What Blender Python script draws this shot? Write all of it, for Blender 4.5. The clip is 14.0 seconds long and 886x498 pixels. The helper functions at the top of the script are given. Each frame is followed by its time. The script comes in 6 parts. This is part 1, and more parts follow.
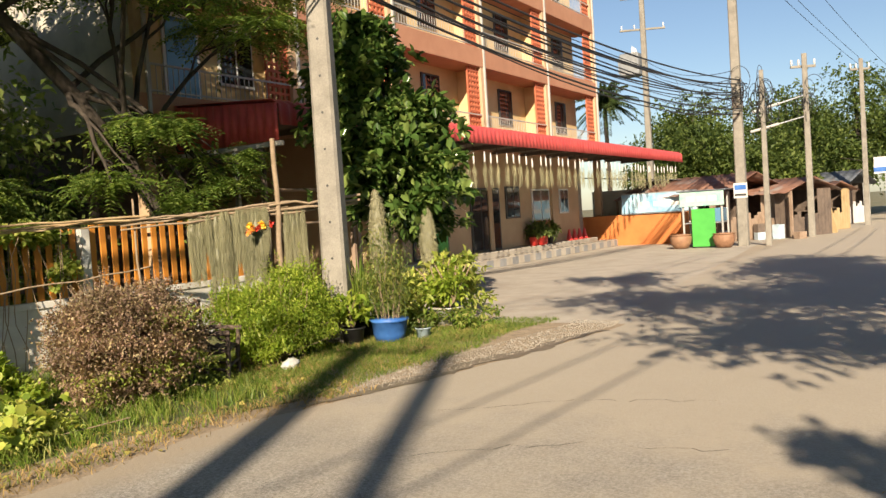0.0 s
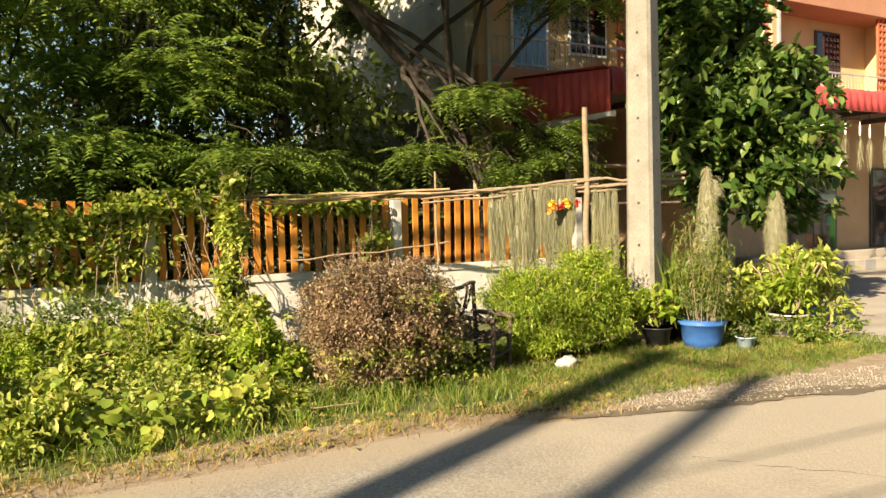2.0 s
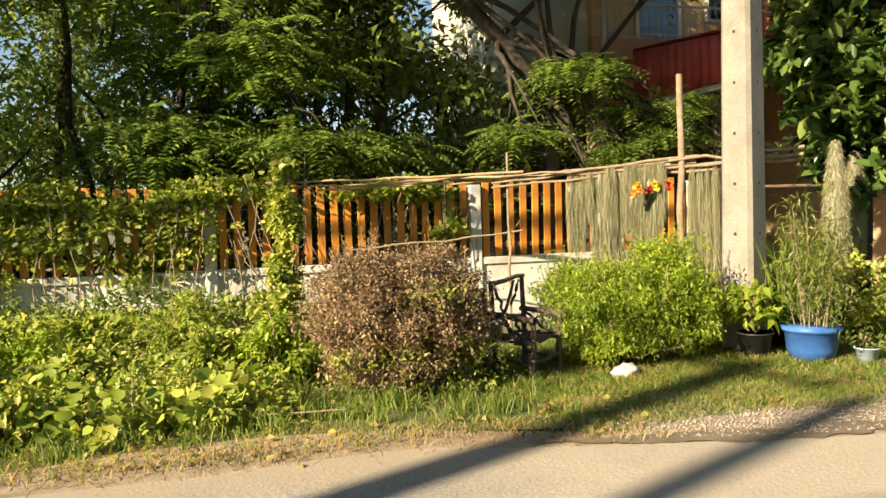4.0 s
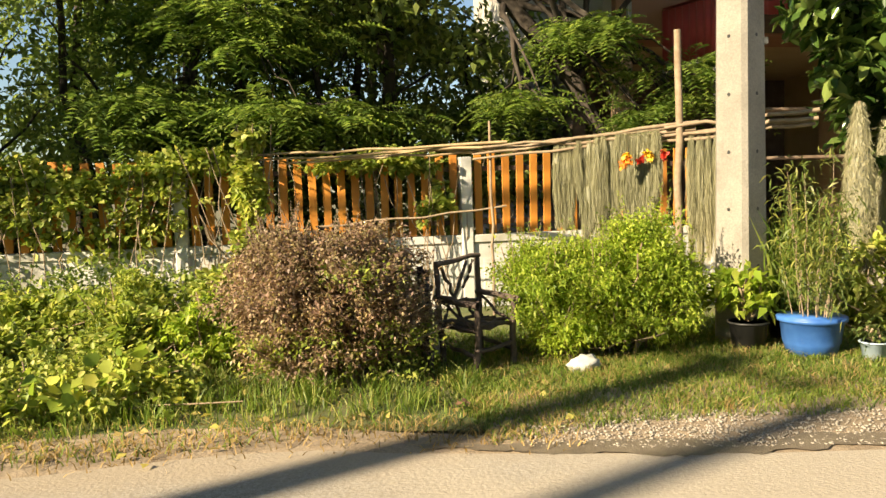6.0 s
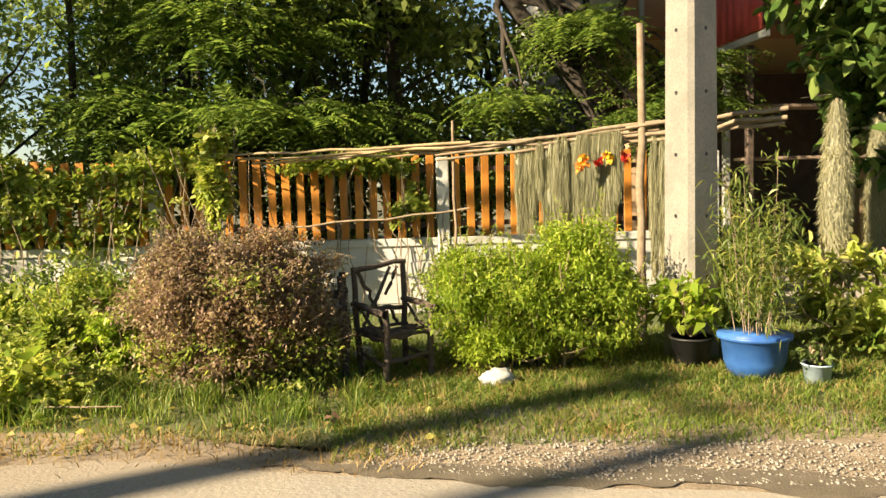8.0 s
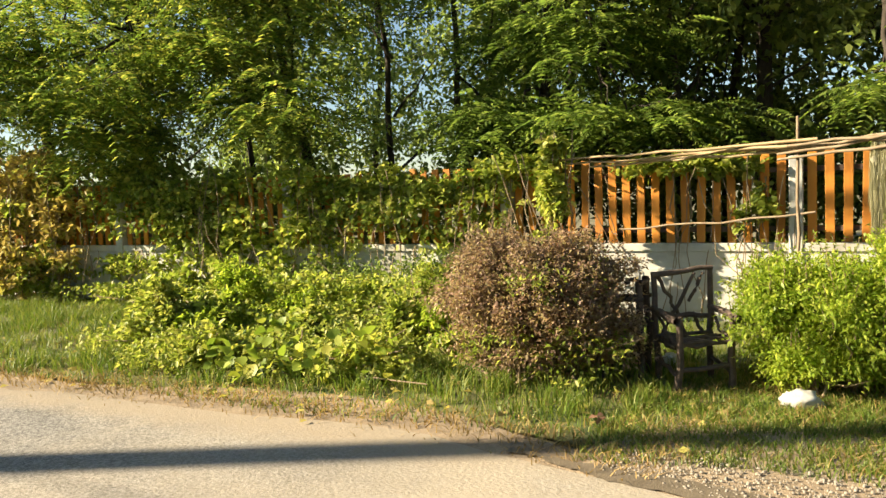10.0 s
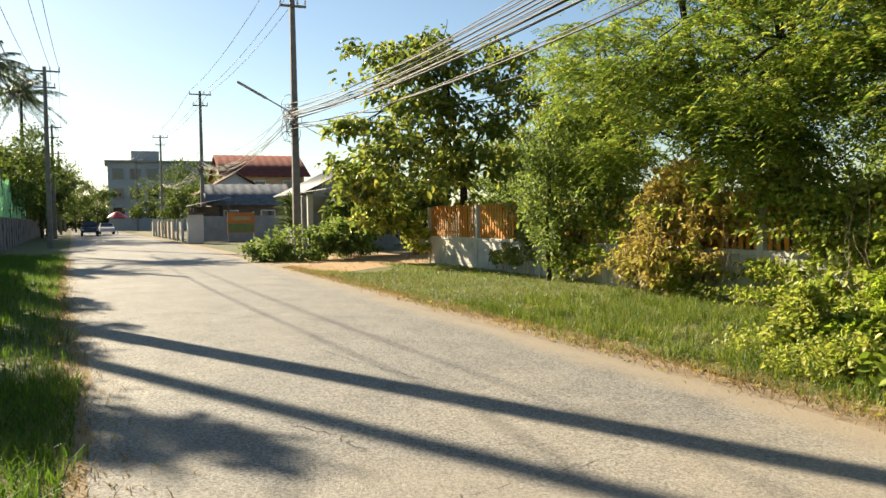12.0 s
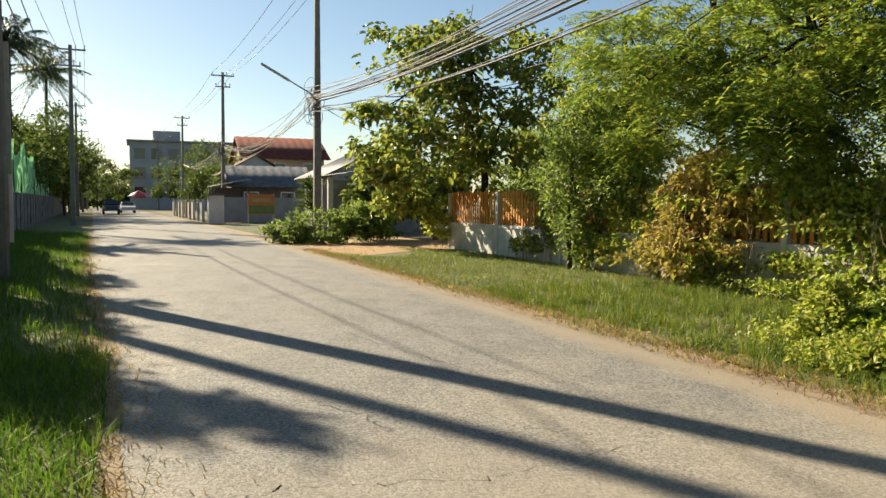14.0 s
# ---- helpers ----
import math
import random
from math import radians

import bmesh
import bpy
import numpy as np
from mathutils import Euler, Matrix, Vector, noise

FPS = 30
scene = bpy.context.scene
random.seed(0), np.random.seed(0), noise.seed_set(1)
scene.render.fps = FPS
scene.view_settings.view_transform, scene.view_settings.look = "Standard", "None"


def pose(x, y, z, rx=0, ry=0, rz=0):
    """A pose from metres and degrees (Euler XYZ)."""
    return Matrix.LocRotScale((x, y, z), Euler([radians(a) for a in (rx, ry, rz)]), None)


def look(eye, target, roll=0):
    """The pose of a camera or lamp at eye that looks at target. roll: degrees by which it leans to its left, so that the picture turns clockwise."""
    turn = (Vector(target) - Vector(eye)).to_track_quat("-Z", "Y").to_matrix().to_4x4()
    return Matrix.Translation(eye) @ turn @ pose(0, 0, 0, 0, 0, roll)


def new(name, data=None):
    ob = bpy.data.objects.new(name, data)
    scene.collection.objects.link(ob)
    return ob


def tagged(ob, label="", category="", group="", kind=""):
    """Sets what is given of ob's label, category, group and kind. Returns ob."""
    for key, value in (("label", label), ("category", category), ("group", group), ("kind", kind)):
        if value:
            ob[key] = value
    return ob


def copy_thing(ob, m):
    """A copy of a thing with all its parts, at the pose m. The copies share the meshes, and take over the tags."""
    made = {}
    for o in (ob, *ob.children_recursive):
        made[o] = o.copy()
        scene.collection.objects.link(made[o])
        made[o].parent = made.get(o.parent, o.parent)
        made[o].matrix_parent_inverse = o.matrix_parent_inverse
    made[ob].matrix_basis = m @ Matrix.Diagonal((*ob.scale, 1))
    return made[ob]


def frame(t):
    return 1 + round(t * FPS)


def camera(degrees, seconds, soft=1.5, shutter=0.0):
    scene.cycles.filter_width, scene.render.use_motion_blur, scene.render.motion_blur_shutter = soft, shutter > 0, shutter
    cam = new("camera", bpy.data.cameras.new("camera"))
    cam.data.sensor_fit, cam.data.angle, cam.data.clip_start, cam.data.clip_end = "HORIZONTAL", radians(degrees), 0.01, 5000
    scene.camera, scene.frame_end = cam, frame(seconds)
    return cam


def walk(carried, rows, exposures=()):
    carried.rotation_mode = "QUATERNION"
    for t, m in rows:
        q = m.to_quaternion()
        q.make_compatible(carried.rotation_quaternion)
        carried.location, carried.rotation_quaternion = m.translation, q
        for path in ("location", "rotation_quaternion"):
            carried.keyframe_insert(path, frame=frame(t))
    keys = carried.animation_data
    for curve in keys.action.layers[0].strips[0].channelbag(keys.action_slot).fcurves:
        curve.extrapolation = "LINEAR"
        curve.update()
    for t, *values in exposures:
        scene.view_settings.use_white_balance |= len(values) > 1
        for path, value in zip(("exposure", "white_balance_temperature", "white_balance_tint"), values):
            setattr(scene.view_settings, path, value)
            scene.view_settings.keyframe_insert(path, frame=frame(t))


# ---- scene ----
cam = camera(57.9, 14.0)
PATH = [
    (0, (0.623, -0.012, 1.707), (-0.433, 1.685, 1.631), -3.7),
    (0.2, (0.619, 0.22, 1.708), (-0.589, 1.811, 1.623), -3.3),
    (0.5, (0.556, 0.527, 1.702), (-0.839, 1.956, 1.597), -2.6),
    (1, (0.484, 0.96, 1.679), (-1.068, 2.218, 1.583), -1.8),
    (1.5, (0.493, 1.297, 1.664), (-1.145, 2.441, 1.577), -1.2),
    (2, (0.556, 1.787, 1.687), (-1.171, 2.793, 1.598), -1.3),
    (2.5, (0.479, 2.243, 1.651), (-1.314, 3.126, 1.571), -0.9),
    (3, (0.513, 2.762, 1.627), (-1.339, 3.511, 1.548), -0.9),
    (3.2, (0.505, 2.936, 1.612), (-1.365, 3.642, 1.532), -1.1),
    (5.3, (-0.023, 4.408, 1.55), (-1.967, 4.857, 1.406), -1.9),
    (5.5, (-0.022, 4.562, 1.524), (-1.971, 4.988, 1.377), -1.9),
    (6, (-0.062, 4.896, 1.511), (-2.02, 5.271, 1.361), -1.8),
    (6.5, (-0.133, 5.228, 1.518), (-2.099, 5.565, 1.371), -1.9),
    (7, (-0.095, 5.63, 1.504), (-2.063, 5.953, 1.362), -2.0),
    (7.2, (-0.092, 5.792, 1.536), (-2.062, 6.105, 1.389), -2.0),
    (9.3, (-0.104, 7.028, 1.562), (-2.075, 6.721, 1.427), -1.1),
    (9.5, (-0.108, 7.115, 1.576), (-2.066, 6.729, 1.447), -1.3),
    (9.8, (-0.111, 7.23, 1.558), (-2.003, 6.593, 1.427), -1.6),
    (10, (-0.08, 7.295, 1.566), (-1.889, 6.452, 1.435), -1.8),
    (10.5, (0.043, 7.348, 1.583), (-1.492, 6.069, 1.479), -2.2),
    (11, (0.125, 7.296, 1.571), (-1.121, 5.734, 1.493), -1.7),
    (11.5, (0.208, 7.297, 1.583), (-0.781, 5.56, 1.503), -1.3),
    (12, (0.235, 7.268, 1.567), (-0.527, 5.421, 1.487), -0.9),
    (12.5, (0.286, 7.263, 1.567), (-0.299, 5.352, 1.479), -0.6),
    (13, (0.317, 7.276, 1.568), (-0.171, 5.339, 1.471), -0.3),
    (13.5, (0.334, 7.274, 1.563), (-0.166, 5.341, 1.455), -0.0),
    (14, (0.333, 7.275, 1.555), (-0.389, 5.413, 1.441), 0.4),
]
walk(cam, [(t, look(eye, target, roll)) for t, eye, target, roll in PATH], [(0, 1.12, 6400, 12), (1.0, 1.36, 6700, 10), (3.2, 1.6, 6900, 9), (7.2, 1.62, 6900, 8), (9.8, 1.74, 6800, 7), (11.0, 1.62, 6550, 6), (14, 1.21, 6550, 6)])

# ---- light ----
SUN = Vector((0.43 * 0.89, -0.90 * 0.89, 0.454)).normalized()
world = bpy.data.worlds.new("sky")
scene.world = world
world.use_nodes = True
wn = world.node_tree.nodes
sky = wn.new("ShaderNodeTexSky")
sky.sky_type, sky.sun_disc = "NISHITA", False
sky.sun_elevation, sky.sun_rotation = math.asin(SUN.z), math.atan2(SUN.x, SUN.y)
sky.air_density, sky.dust_density, sky.ozone_density = 1.0, 0.45, 1.6
world.node_tree.links.new(sky.outputs[0], wn["Background"].inputs[0])
wn["Background"].inputs[1].default_value = 0.051
sun = new("sun", bpy.data.lights.new("sun", "SUN"))
sun.data.energy, sun.data.angle, sun.data.color = 5.0, radians(0.6), (1.0, 0.84, 0.62)
sun.matrix_world = look(SUN * 50, (0, 0, 0))

# ---- materials ----
def nodes_of(name):
    m = bpy.data.materials.new(name)
    m.use_nodes = True
    nt = m.node_tree
    return m, nt, nt.nodes["Principled BSDF"]


def ramp_node(nt, fac, stops):
    r = nt.nodes.new("ShaderNodeValToRGB")
    el = r.color_ramp.elements
    while len(el) < len(stops):
        el.new(0.5)
    for e, (p, c) in zip(el, stops):
        e.position, e.color = p, (*c, 1)
    nt.links.new(fac, r.inputs[0])
    return r.outputs[0]


def noise_node(nt, vec, scale, detail=4, rough=0.6):
    n = nt.nodes.new("ShaderNodeTexNoise")
    n.inputs["Scale"].default_value, n.inputs["Detail"].default_value, n.inputs["Roughness"].default_value = scale, detail, rough
    nt.links.new(vec, n.inputs["Vector"])
    return n.outputs["Fac"]


def mixed(nt, fac, a, b, kind="MIX"):
    n = nt.nodes.new("ShaderNodeMix")
    n.data_type, n.blend_type = "RGBA", kind
    for v, s in ((fac, n.inputs[0]), (a, n.inputs[6]), (b, n.inputs[7])):
        if isinstance(v, (int, float)):
            s.default_value = v
        elif isinstance(v, tuple):
            s.default_value = (*v, 1)
        else:
            nt.links.new(v, s)
    return n.outputs[2]


def position(nt, stretch=(1, 1, 1)):
    g = nt.nodes.new("ShaderNodeNewGeometry")
    if stretch == (1, 1, 1):
        return g.outputs["Position"]
    v = nt.nodes.new("ShaderNodeVectorMath")
    v.operation = "MULTIPLY"
    v.inputs[1].default_value = stretch
    nt.links.new(g.outputs["Position"], v.inputs[0])
    return v.outputs[0]


def relief(nt, b, height, strength, dist=0.01):
    n = nt.nodes.new("ShaderNodeBump")
    n.inputs["Strength"].default_value, n.inputs["Distance"].default_value = strength, dist
    nt.links.new(height, n.inputs["Height"])
    nt.links.new(n.outputs[0], b.inputs["Normal"])


def surf(name, c1, c2, scale=8.0, rough=0.8, bump=0.3, stain=None, stain_scale=0.9, stain_at=0.55, metal=0.0, stretch=(1, 1, 1), vary=0.0, fine=60.0, speck=0.0):
    """Two tones by noise, a stain of a larger size, fine relief, and a shift of tone from piece to piece."""
    m, nt, b = nodes_of(name)
    p = position(nt, stretch)
    n1 = noise_node(nt, p, scale, 6)
    col = ramp_node(nt, n1, [(0.32, c1), (0.68, c2)])
    if stain:
        col = mixed(nt, ramp_node(nt, noise_node(nt, p, stain_scale, 5, 0.65), [(stain_at, (0, 0, 0)), (stain_at + 0.18, (1, 1, 1))]), col, stain)
    if speck:
        col = mixed(nt, 1.0, col, ramp_node(nt, noise_node(nt, position(nt), 48, 3, 0.8), [(0.35, (1 - speck,) * 3), (0.65, (1 + speck,) * 3)]), "MULTIPLY")
    if vary:
        o = nt.nodes.new("ShaderNodeObjectInfo")
        col = mixed(nt, 1.0, col, ramp_node(nt, o.outputs["Random"], [(0, (1 - vary,) * 3), (1, (1 + vary * 0.3,) * 3)]), "MULTIPLY")
    nt.links.new(col, b.inputs["Base Color"])
    b.inputs["Roughness"].default_value, b.inputs["Metallic"].default_value = rough, metal
    if bump:
        relief(nt, b, noise_node(nt, p, fine, 3), bump)
    return m


def foliage(name, dark, mid, light, through_light=0.4, rough=0.45, patch=0.8):
    """Leaves whose tone shifts from leaf to leaf and from bough to bough, and that let light through."""
    m, nt, b = nodes_of(name)
    g = nt.nodes.new("ShaderNodeNewGeometry")
    isl = ramp_node(nt, g.outputs["Random Per Island"], [(0, dark), (0.5, mid), (1, light)])
    big = noise_node(nt, g.outputs["Position"], patch, 2)
    col = mixed(nt, 1.0, isl, ramp_node(nt, big, [(0.3, (0.75, 0.78, 0.7)), (0.7, (1.2, 1.15, 1.0))]), "MULTIPLY")
    nt.links.new(col, b.inputs["Base Color"])
    b.inputs["Roughness"].default_value = rough
    b.inputs["Specular IOR Level"].default_value = 0.35
    t = nt.nodes.new("ShaderNodeBsdfTranslucent")
    nt.links.new(mixed(nt, 1.0, col, (1.35, 1.35, 0.95), "MULTIPLY"), t.inputs["Color"])
    mx = nt.nodes.new("ShaderNodeMixShader")
    mx.inputs[0].default_value = through_light
    nt.links.new(b.outputs[0], mx.inputs[1])
    nt.links.new(t.outputs[0], mx.inputs[2])
    nt.links.new(mx.outputs[0], nt.nodes["Material Output"].inputs["Surface"])
    return m


def glass_mat(name, tint, rough=0.05):
    m, nt, b = nodes_of(name)
    b.inputs["Base Color"].default_value = (*tint, 1)
    b.inputs["Roughness"].default_value = rough
    b.inputs["Specular IOR Level"].default_value = 0.7
    return m


def dusted(m):
    """Pale dust carried from the forecourt onto the road, thinning out to the south."""
    nt = m.node_tree
    b = nt.nodes["Principled BSDF"]
    old = b.inputs["Base Color"].links[0].from_socket
    p = position(nt)
    sep = nt.nodes.new("ShaderNodeSeparateXYZ")
    nt.links.new(p, sep.inputs[0])
    r = nt.nodes.new("ShaderNodeMapRange")
    r.inputs["From Min"].default_value, r.inputs["From Max"].default_value = 0.5, 7.5
    nt.links.new(sep.outputs["Y"], r.inputs["Value"])
    add = nt.nodes.new("ShaderNodeMath")
    add.operation = "MULTIPLY_ADD"
    nt.links.new(noise_node(nt, p, 0.9, 5), add.inputs[0])
    add.inputs[1].default_value = 1.0
    sub = nt.nodes.new("ShaderNodeMath")
    sub.operation = "SUBTRACT"
    nt.links.new(r.outputs[0], sub.inputs[0])
    sub.inputs[1].default_value = 0.5
    nt.links.new(sub.outputs[0], add.inputs[2])
    fac = ramp_node(nt, add.outputs[0], [(0.2, (0, 0, 0)), (0.8, (0.85, 0.85, 0.85))])
    pale = mixed(nt, fac, old, (0.40, 0.345, 0.265))
    # sandy dust swept to the western edge
    side = nt.nodes.new("ShaderNodeMapRange")
    side.inputs["From Min"].default_value, side.inputs["From Max"].default_value = -3.95, -4.85
    nt.links.new(sep.outputs["X"], side.inputs["Value"])
    grit = nt.nodes.new("ShaderNodeMath")
    grit.operation = "MULTIPLY_ADD"
    nt.links.new(noise_node(nt, p, 2.2, 5), grit.inputs[0])
    grit.inputs[1].default_value = 0.7
    nt.links.new(side.outputs[0], grit.inputs[2])
    swept = ramp_node(nt, grit.outputs[0], [(0.55, (0, 0, 0)), (1.15, (0.8, 0.8, 0.8))])
    nt.links.new(mixed(nt, swept, pale, (0.33, 0.27, 0.195)), b.inputs["Base Color"])


M = {}
M["asphalt"] = surf("asphalt", (0.17, 0.162, 0.15), (0.235, 0.226, 0.21), 1.6, 0.78, 0.6, (0.29, 0.265, 0.225), 0.35, 0.52, stretch=(1, 0.7, 1), fine=55, speck=0.75)
dusted(M["asphalt"])
M["crack"] = surf("crack", (0.05, 0.048, 0.044), (0.09, 0.085, 0.075), 20, 0.95, 0)
M["concrete_yard"] = surf("concrete_yard", (0.33, 0.29, 0.235), (0.42, 0.375, 0.31), 1.5, 0.85, 0.3, (0.30, 0.255, 0.20), 0.5, 0.56, fine=70, speck=0.1)
M["dirt"] = surf("dirt", (0.22, 0.165, 0.105), (0.36, 0.28, 0.19), 5, 0.95, 0.7, (0.20, 0.155, 0.10), 1.0, 0.55, fine=45, speck=0.2)
M["drive_dirt"] = surf("drive_dirt", (0.34, 0.21, 0.10), (0.46, 0.30, 0.155), 4, 0.95, 0.6, (0.26, 0.16, 0.08), 1.2, 0.56, fine=45, speck=0.2)
M["far_ground"] = surf("far_ground", (0.10, 0.10, 0.045), (0.20, 0.165, 0.09), 0.8, 0.95, 0.4, (0.07, 0.09, 0.03), 0.2, 0.5)
M["turf"] = surf("turf", (0.085, 0.105, 0.03), (0.16, 0.145, 0.055), 6, 0.95, 0.8, (0.07, 0.10, 0.025), 1.2, 0.48, fine=30)
M["wet_mud"] = surf("wet_mud", (0.13, 0.105, 0.075), (0.19, 0.155, 0.11), 8, 0.55, 0.5, fine=60)
M["dry_grass"] = foliage("dry_grass", (0.22, 0.15, 0.055), (0.34, 0.235, 0.10), (0.42, 0.31, 0.15), 0.25, 0.7)
M["grass"] = foliage("grass", (0.07, 0.125, 0.016), (0.135, 0.21, 0.028), (0.29, 0.29, 0.09), 0.35, 0.5)
# darker copy of grass, with the east verge's shade in its colour
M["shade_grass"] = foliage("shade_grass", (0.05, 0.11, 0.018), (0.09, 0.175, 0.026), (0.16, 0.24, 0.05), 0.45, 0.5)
M["weed"] = foliage("weed", (0.19, 0.26, 0.05), (0.35, 0.41, 0.085), (0.56, 0.54, 0.19), 0.4, 0.5)
M["squash_leaf"] = foliage("squash_leaf", (0.15, 0.23, 0.035), (0.27, 0.36, 0.06), (0.52, 0.50, 0.12), 0.4, 0.5)
M["brown_leaf"] = foliage("brown_leaf", (0.17, 0.11, 0.09), (0.36, 0.245, 0.20), (0.42, 0.36, 0.20), 0.35, 0.5, 2.5)
M["bright_leaf"] = foliage("bright_leaf", (0.16, 0.25, 0.03), (0.31, 0.42, 0.055), (0.50, 0.54, 0.11), 0.5, 0.45, 2.0)
M["feather_leaf"] = foliage("feather_leaf", (0.07, 0.12, 0.03), (0.15, 0.235, 0.055), (0.28, 0.35, 0.10), 0.55, 0.5)
M["yellow_feather"] = foliage("yellow_feather", (0.075, 0.13, 0.03), (0.19, 0.29, 0.06), (0.42, 0.42, 0.11), 0.52, 0.42, 1.1)
M["big_leaf"] = foliage("big_leaf", (0.035, 0.075, 0.018), (0.07, 0.125, 0.03), (0.18, 0.24, 0.07), 0.25, 0.22)
M["almond_leaf"] = foliage("almond_leaf", (0.10, 0.145, 0.045), (0.18, 0.24, 0.065), (0.40, 0.39, 0.12), 0.5, 0.4)
M["dark_leaf"] = foliage("dark_leaf", (0.095, 0.14, 0.05), (0.17, 0.24, 0.075), (0.30, 0.36, 0.12), 0.55, 0.5)
M["vine_leaf"] = foliage("vine_leaf", (0.14, 0.20, 0.04), (0.27, 0.345, 0.07), (0.50, 0.50, 0.15), 0.5, 0.45)
M["dry_vine"] = foliage("dry_vine", (0.27, 0.21, 0.09), (0.42, 0.335, 0.14), (0.52, 0.48, 0.13), 0.35, 0.6)
M["far_leaf"] = foliage("far_leaf", (0.05, 0.08, 0.022), (0.09, 0.135, 0.035), (0.17, 0.215, 0.055), 0.4, 0.6, 0.25)
M["palm_leaf"] = foliage("palm_leaf", (0.03, 0.05, 0.02), (0.05, 0.08, 0.025), (0.09, 0.11, 0.04), 0.35, 0.45)
M["moss"] = foliage("moss", (0.24, 0.235, 0.155), (0.33, 0.315, 0.215), (0.42, 0.395, 0.28), 0.25, 0.9)
M["moss_mat"] = surf("moss_mat", (0.22, 0.215, 0.145), (0.31, 0.295, 0.205), 30, 0.95, 0.9, (0.13, 0.135, 0.08), 5, 0.55, stretch=(1, 1, 0.12), fine=90)
M["bark"] = surf("bark", (0.024, 0.018, 0.013), (0.06, 0.047, 0.034), 14, 0.95, 0.9, (0.085, 0.074, 0.058), 2.5, 0.58, stretch=(1, 1, 0.3), fine=30)
M["stick"] = surf("stick", (0.19, 0.135, 0.08), (0.33, 0.25, 0.165), 12, 0.85, 0.5, (0.12, 0.09, 0.06), 3.0, 0.56)
M["bamboo"] = surf("bamboo", (0.33, 0.22, 0.11), (0.50, 0.37, 0.21), 9, 0.6, 0.3, (0.24, 0.16, 0.08), 3.0, 0.56)
M["dark_wood"] = surf("dark_wood", (0.05, 0.036, 0.028), (0.12, 0.082, 0.06), 16, 0.8, 0.5, fine=50)
M["pole_concrete"] = surf("pole_concrete", (0.19, 0.174, 0.145), (0.26, 0.24, 0.20), 3, 0.85, 0.4, (0.15, 0.135, 0.11), 1.6, 0.55, fine=50, speck=0.12)
M["pole_grey"] = surf("pole_grey", (0.15, 0.14, 0.125), (0.22, 0.205, 0.185), 3, 0.85, 0.35, (0.11, 0.10, 0.09), 1.3, 0.56, fine=50)
M["white_wall"] = surf("white_wall", (0.50, 0.485, 0.44), (0.62, 0.605, 0.56), 3, 0.85, 0.3, (0.36, 0.34, 0.27), 1.3, 0.52, fine=40)
M["slat"] = surf("slat", (0.55, 0.20, 0.022), (0.66, 0.265, 0.035), 5, 0.65, 0.25, (0.42, 0.17, 0.035), 2.0, 0.58, stretch=(1, 1, 0.25), vary=0.2)
M["block"] = surf("block", (0.19, 0.182, 0.165), (0.27, 0.26, 0.235), 4, 0.95, 0.6, (0.10, 0.097, 0.085), 0.9, 0.52, vary=0.25, fine=50)
M["mortar"] = surf("mortar", (0.17, 0.162, 0.148), (0.24, 0.228, 0.205), 5, 0.95, 0.5, (0.05, 0.05, 0.04), 1.0, 0.5)
M["peach"] = surf("peach", (0.41, 0.28, 0.165), (0.48, 0.335, 0.205), 1.5, 0.8, 0.15, (0.40, 0.275, 0.17), 0.5, 0.6)
M["cream"] = surf("cream", (0.50, 0.37, 0.185), (0.58, 0.44, 0.235), 1.5, 0.8, 0.1, (0.5, 0.38, 0.21), 0.6, 0.6)
M["salmon"] = surf("salmon", (0.35, 0.17, 0.10), (0.41, 0.21, 0.125), 1.5, 0.8, 0.15, (0.34, 0.18, 0.11), 0.6, 0.6)
M["lattice"] = surf("lattice", (0.38, 0.10, 0.045), (0.46, 0.14, 0.065), 4, 0.8, 0.2)
M["awning_red"] = surf("awning_red", (0.42, 0.055, 0.055), (0.52, 0.085, 0.075), 3, 0.5, 0.1, (0.34, 0.06, 0.05), 1.0, 0.58)
# dark brown that also stands for shade under roofs and in open shops
M["brown_and_shade"] = surf("brown_and_shade", (0.10, 0.075, 0.06), (0.16, 0.12, 0.09), 4, 0.8, 0.2)
M["rail_white"] = surf("rail_white", (0.34, 0.33, 0.30), (0.42, 0.41, 0.38), 4, 0.5, 0.1)
M["dark_glass"] = glass_mat("dark_glass", (0.02, 0.024, 0.026))
M["blue_glass"] = glass_mat("blue_glass", (0.10, 0.22, 0.33), 0.1)
M["frame_dark"] = surf("frame_dark", (0.03, 0.03, 0.03), (0.06, 0.055, 0.05), 6, 0.5, 0.1)
M["frame_white"] = surf("frame_white", (0.62, 0.62, 0.60), (0.70, 0.70, 0.68), 6, 0.5, 0.1)
M["white_paint"] = surf("white_paint", (0.50, 0.49, 0.47), (0.58, 0.575, 0.55), 2, 0.7, 0.15, (0.40, 0.385, 0.35), 0.8, 0.6)
M["orange_paint"] = surf("orange_paint", (0.42, 0.13, 0.03), (0.50, 0.18, 0.045), 1.5, 0.75, 0.15, (0.5, 0.17, 0.05), 0.8, 0.6)
M["green_paint"] = surf("green_paint", (0.05, 0.30, 0.045), (0.07, 0.37, 0.06), 2, 0.5, 0.1)
M["teal_sign"] = surf("teal_sign", (0.20, 0.40, 0.36), (0.42, 0.52, 0.46), 3, 0.5, 0.05)
M["blue_banner"] = surf("blue_banner", (0.08, 0.27, 0.46), (0.45, 0.62, 0.70), 1.6, 0.5, 0.05, (0.5, 0.10, 0.07), 0.9, 0.6)
M["dull_green"] = surf("dull_green", (0.09, 0.15, 0.05), (0.16, 0.21, 0.07), 2, 0.6, 0.1)
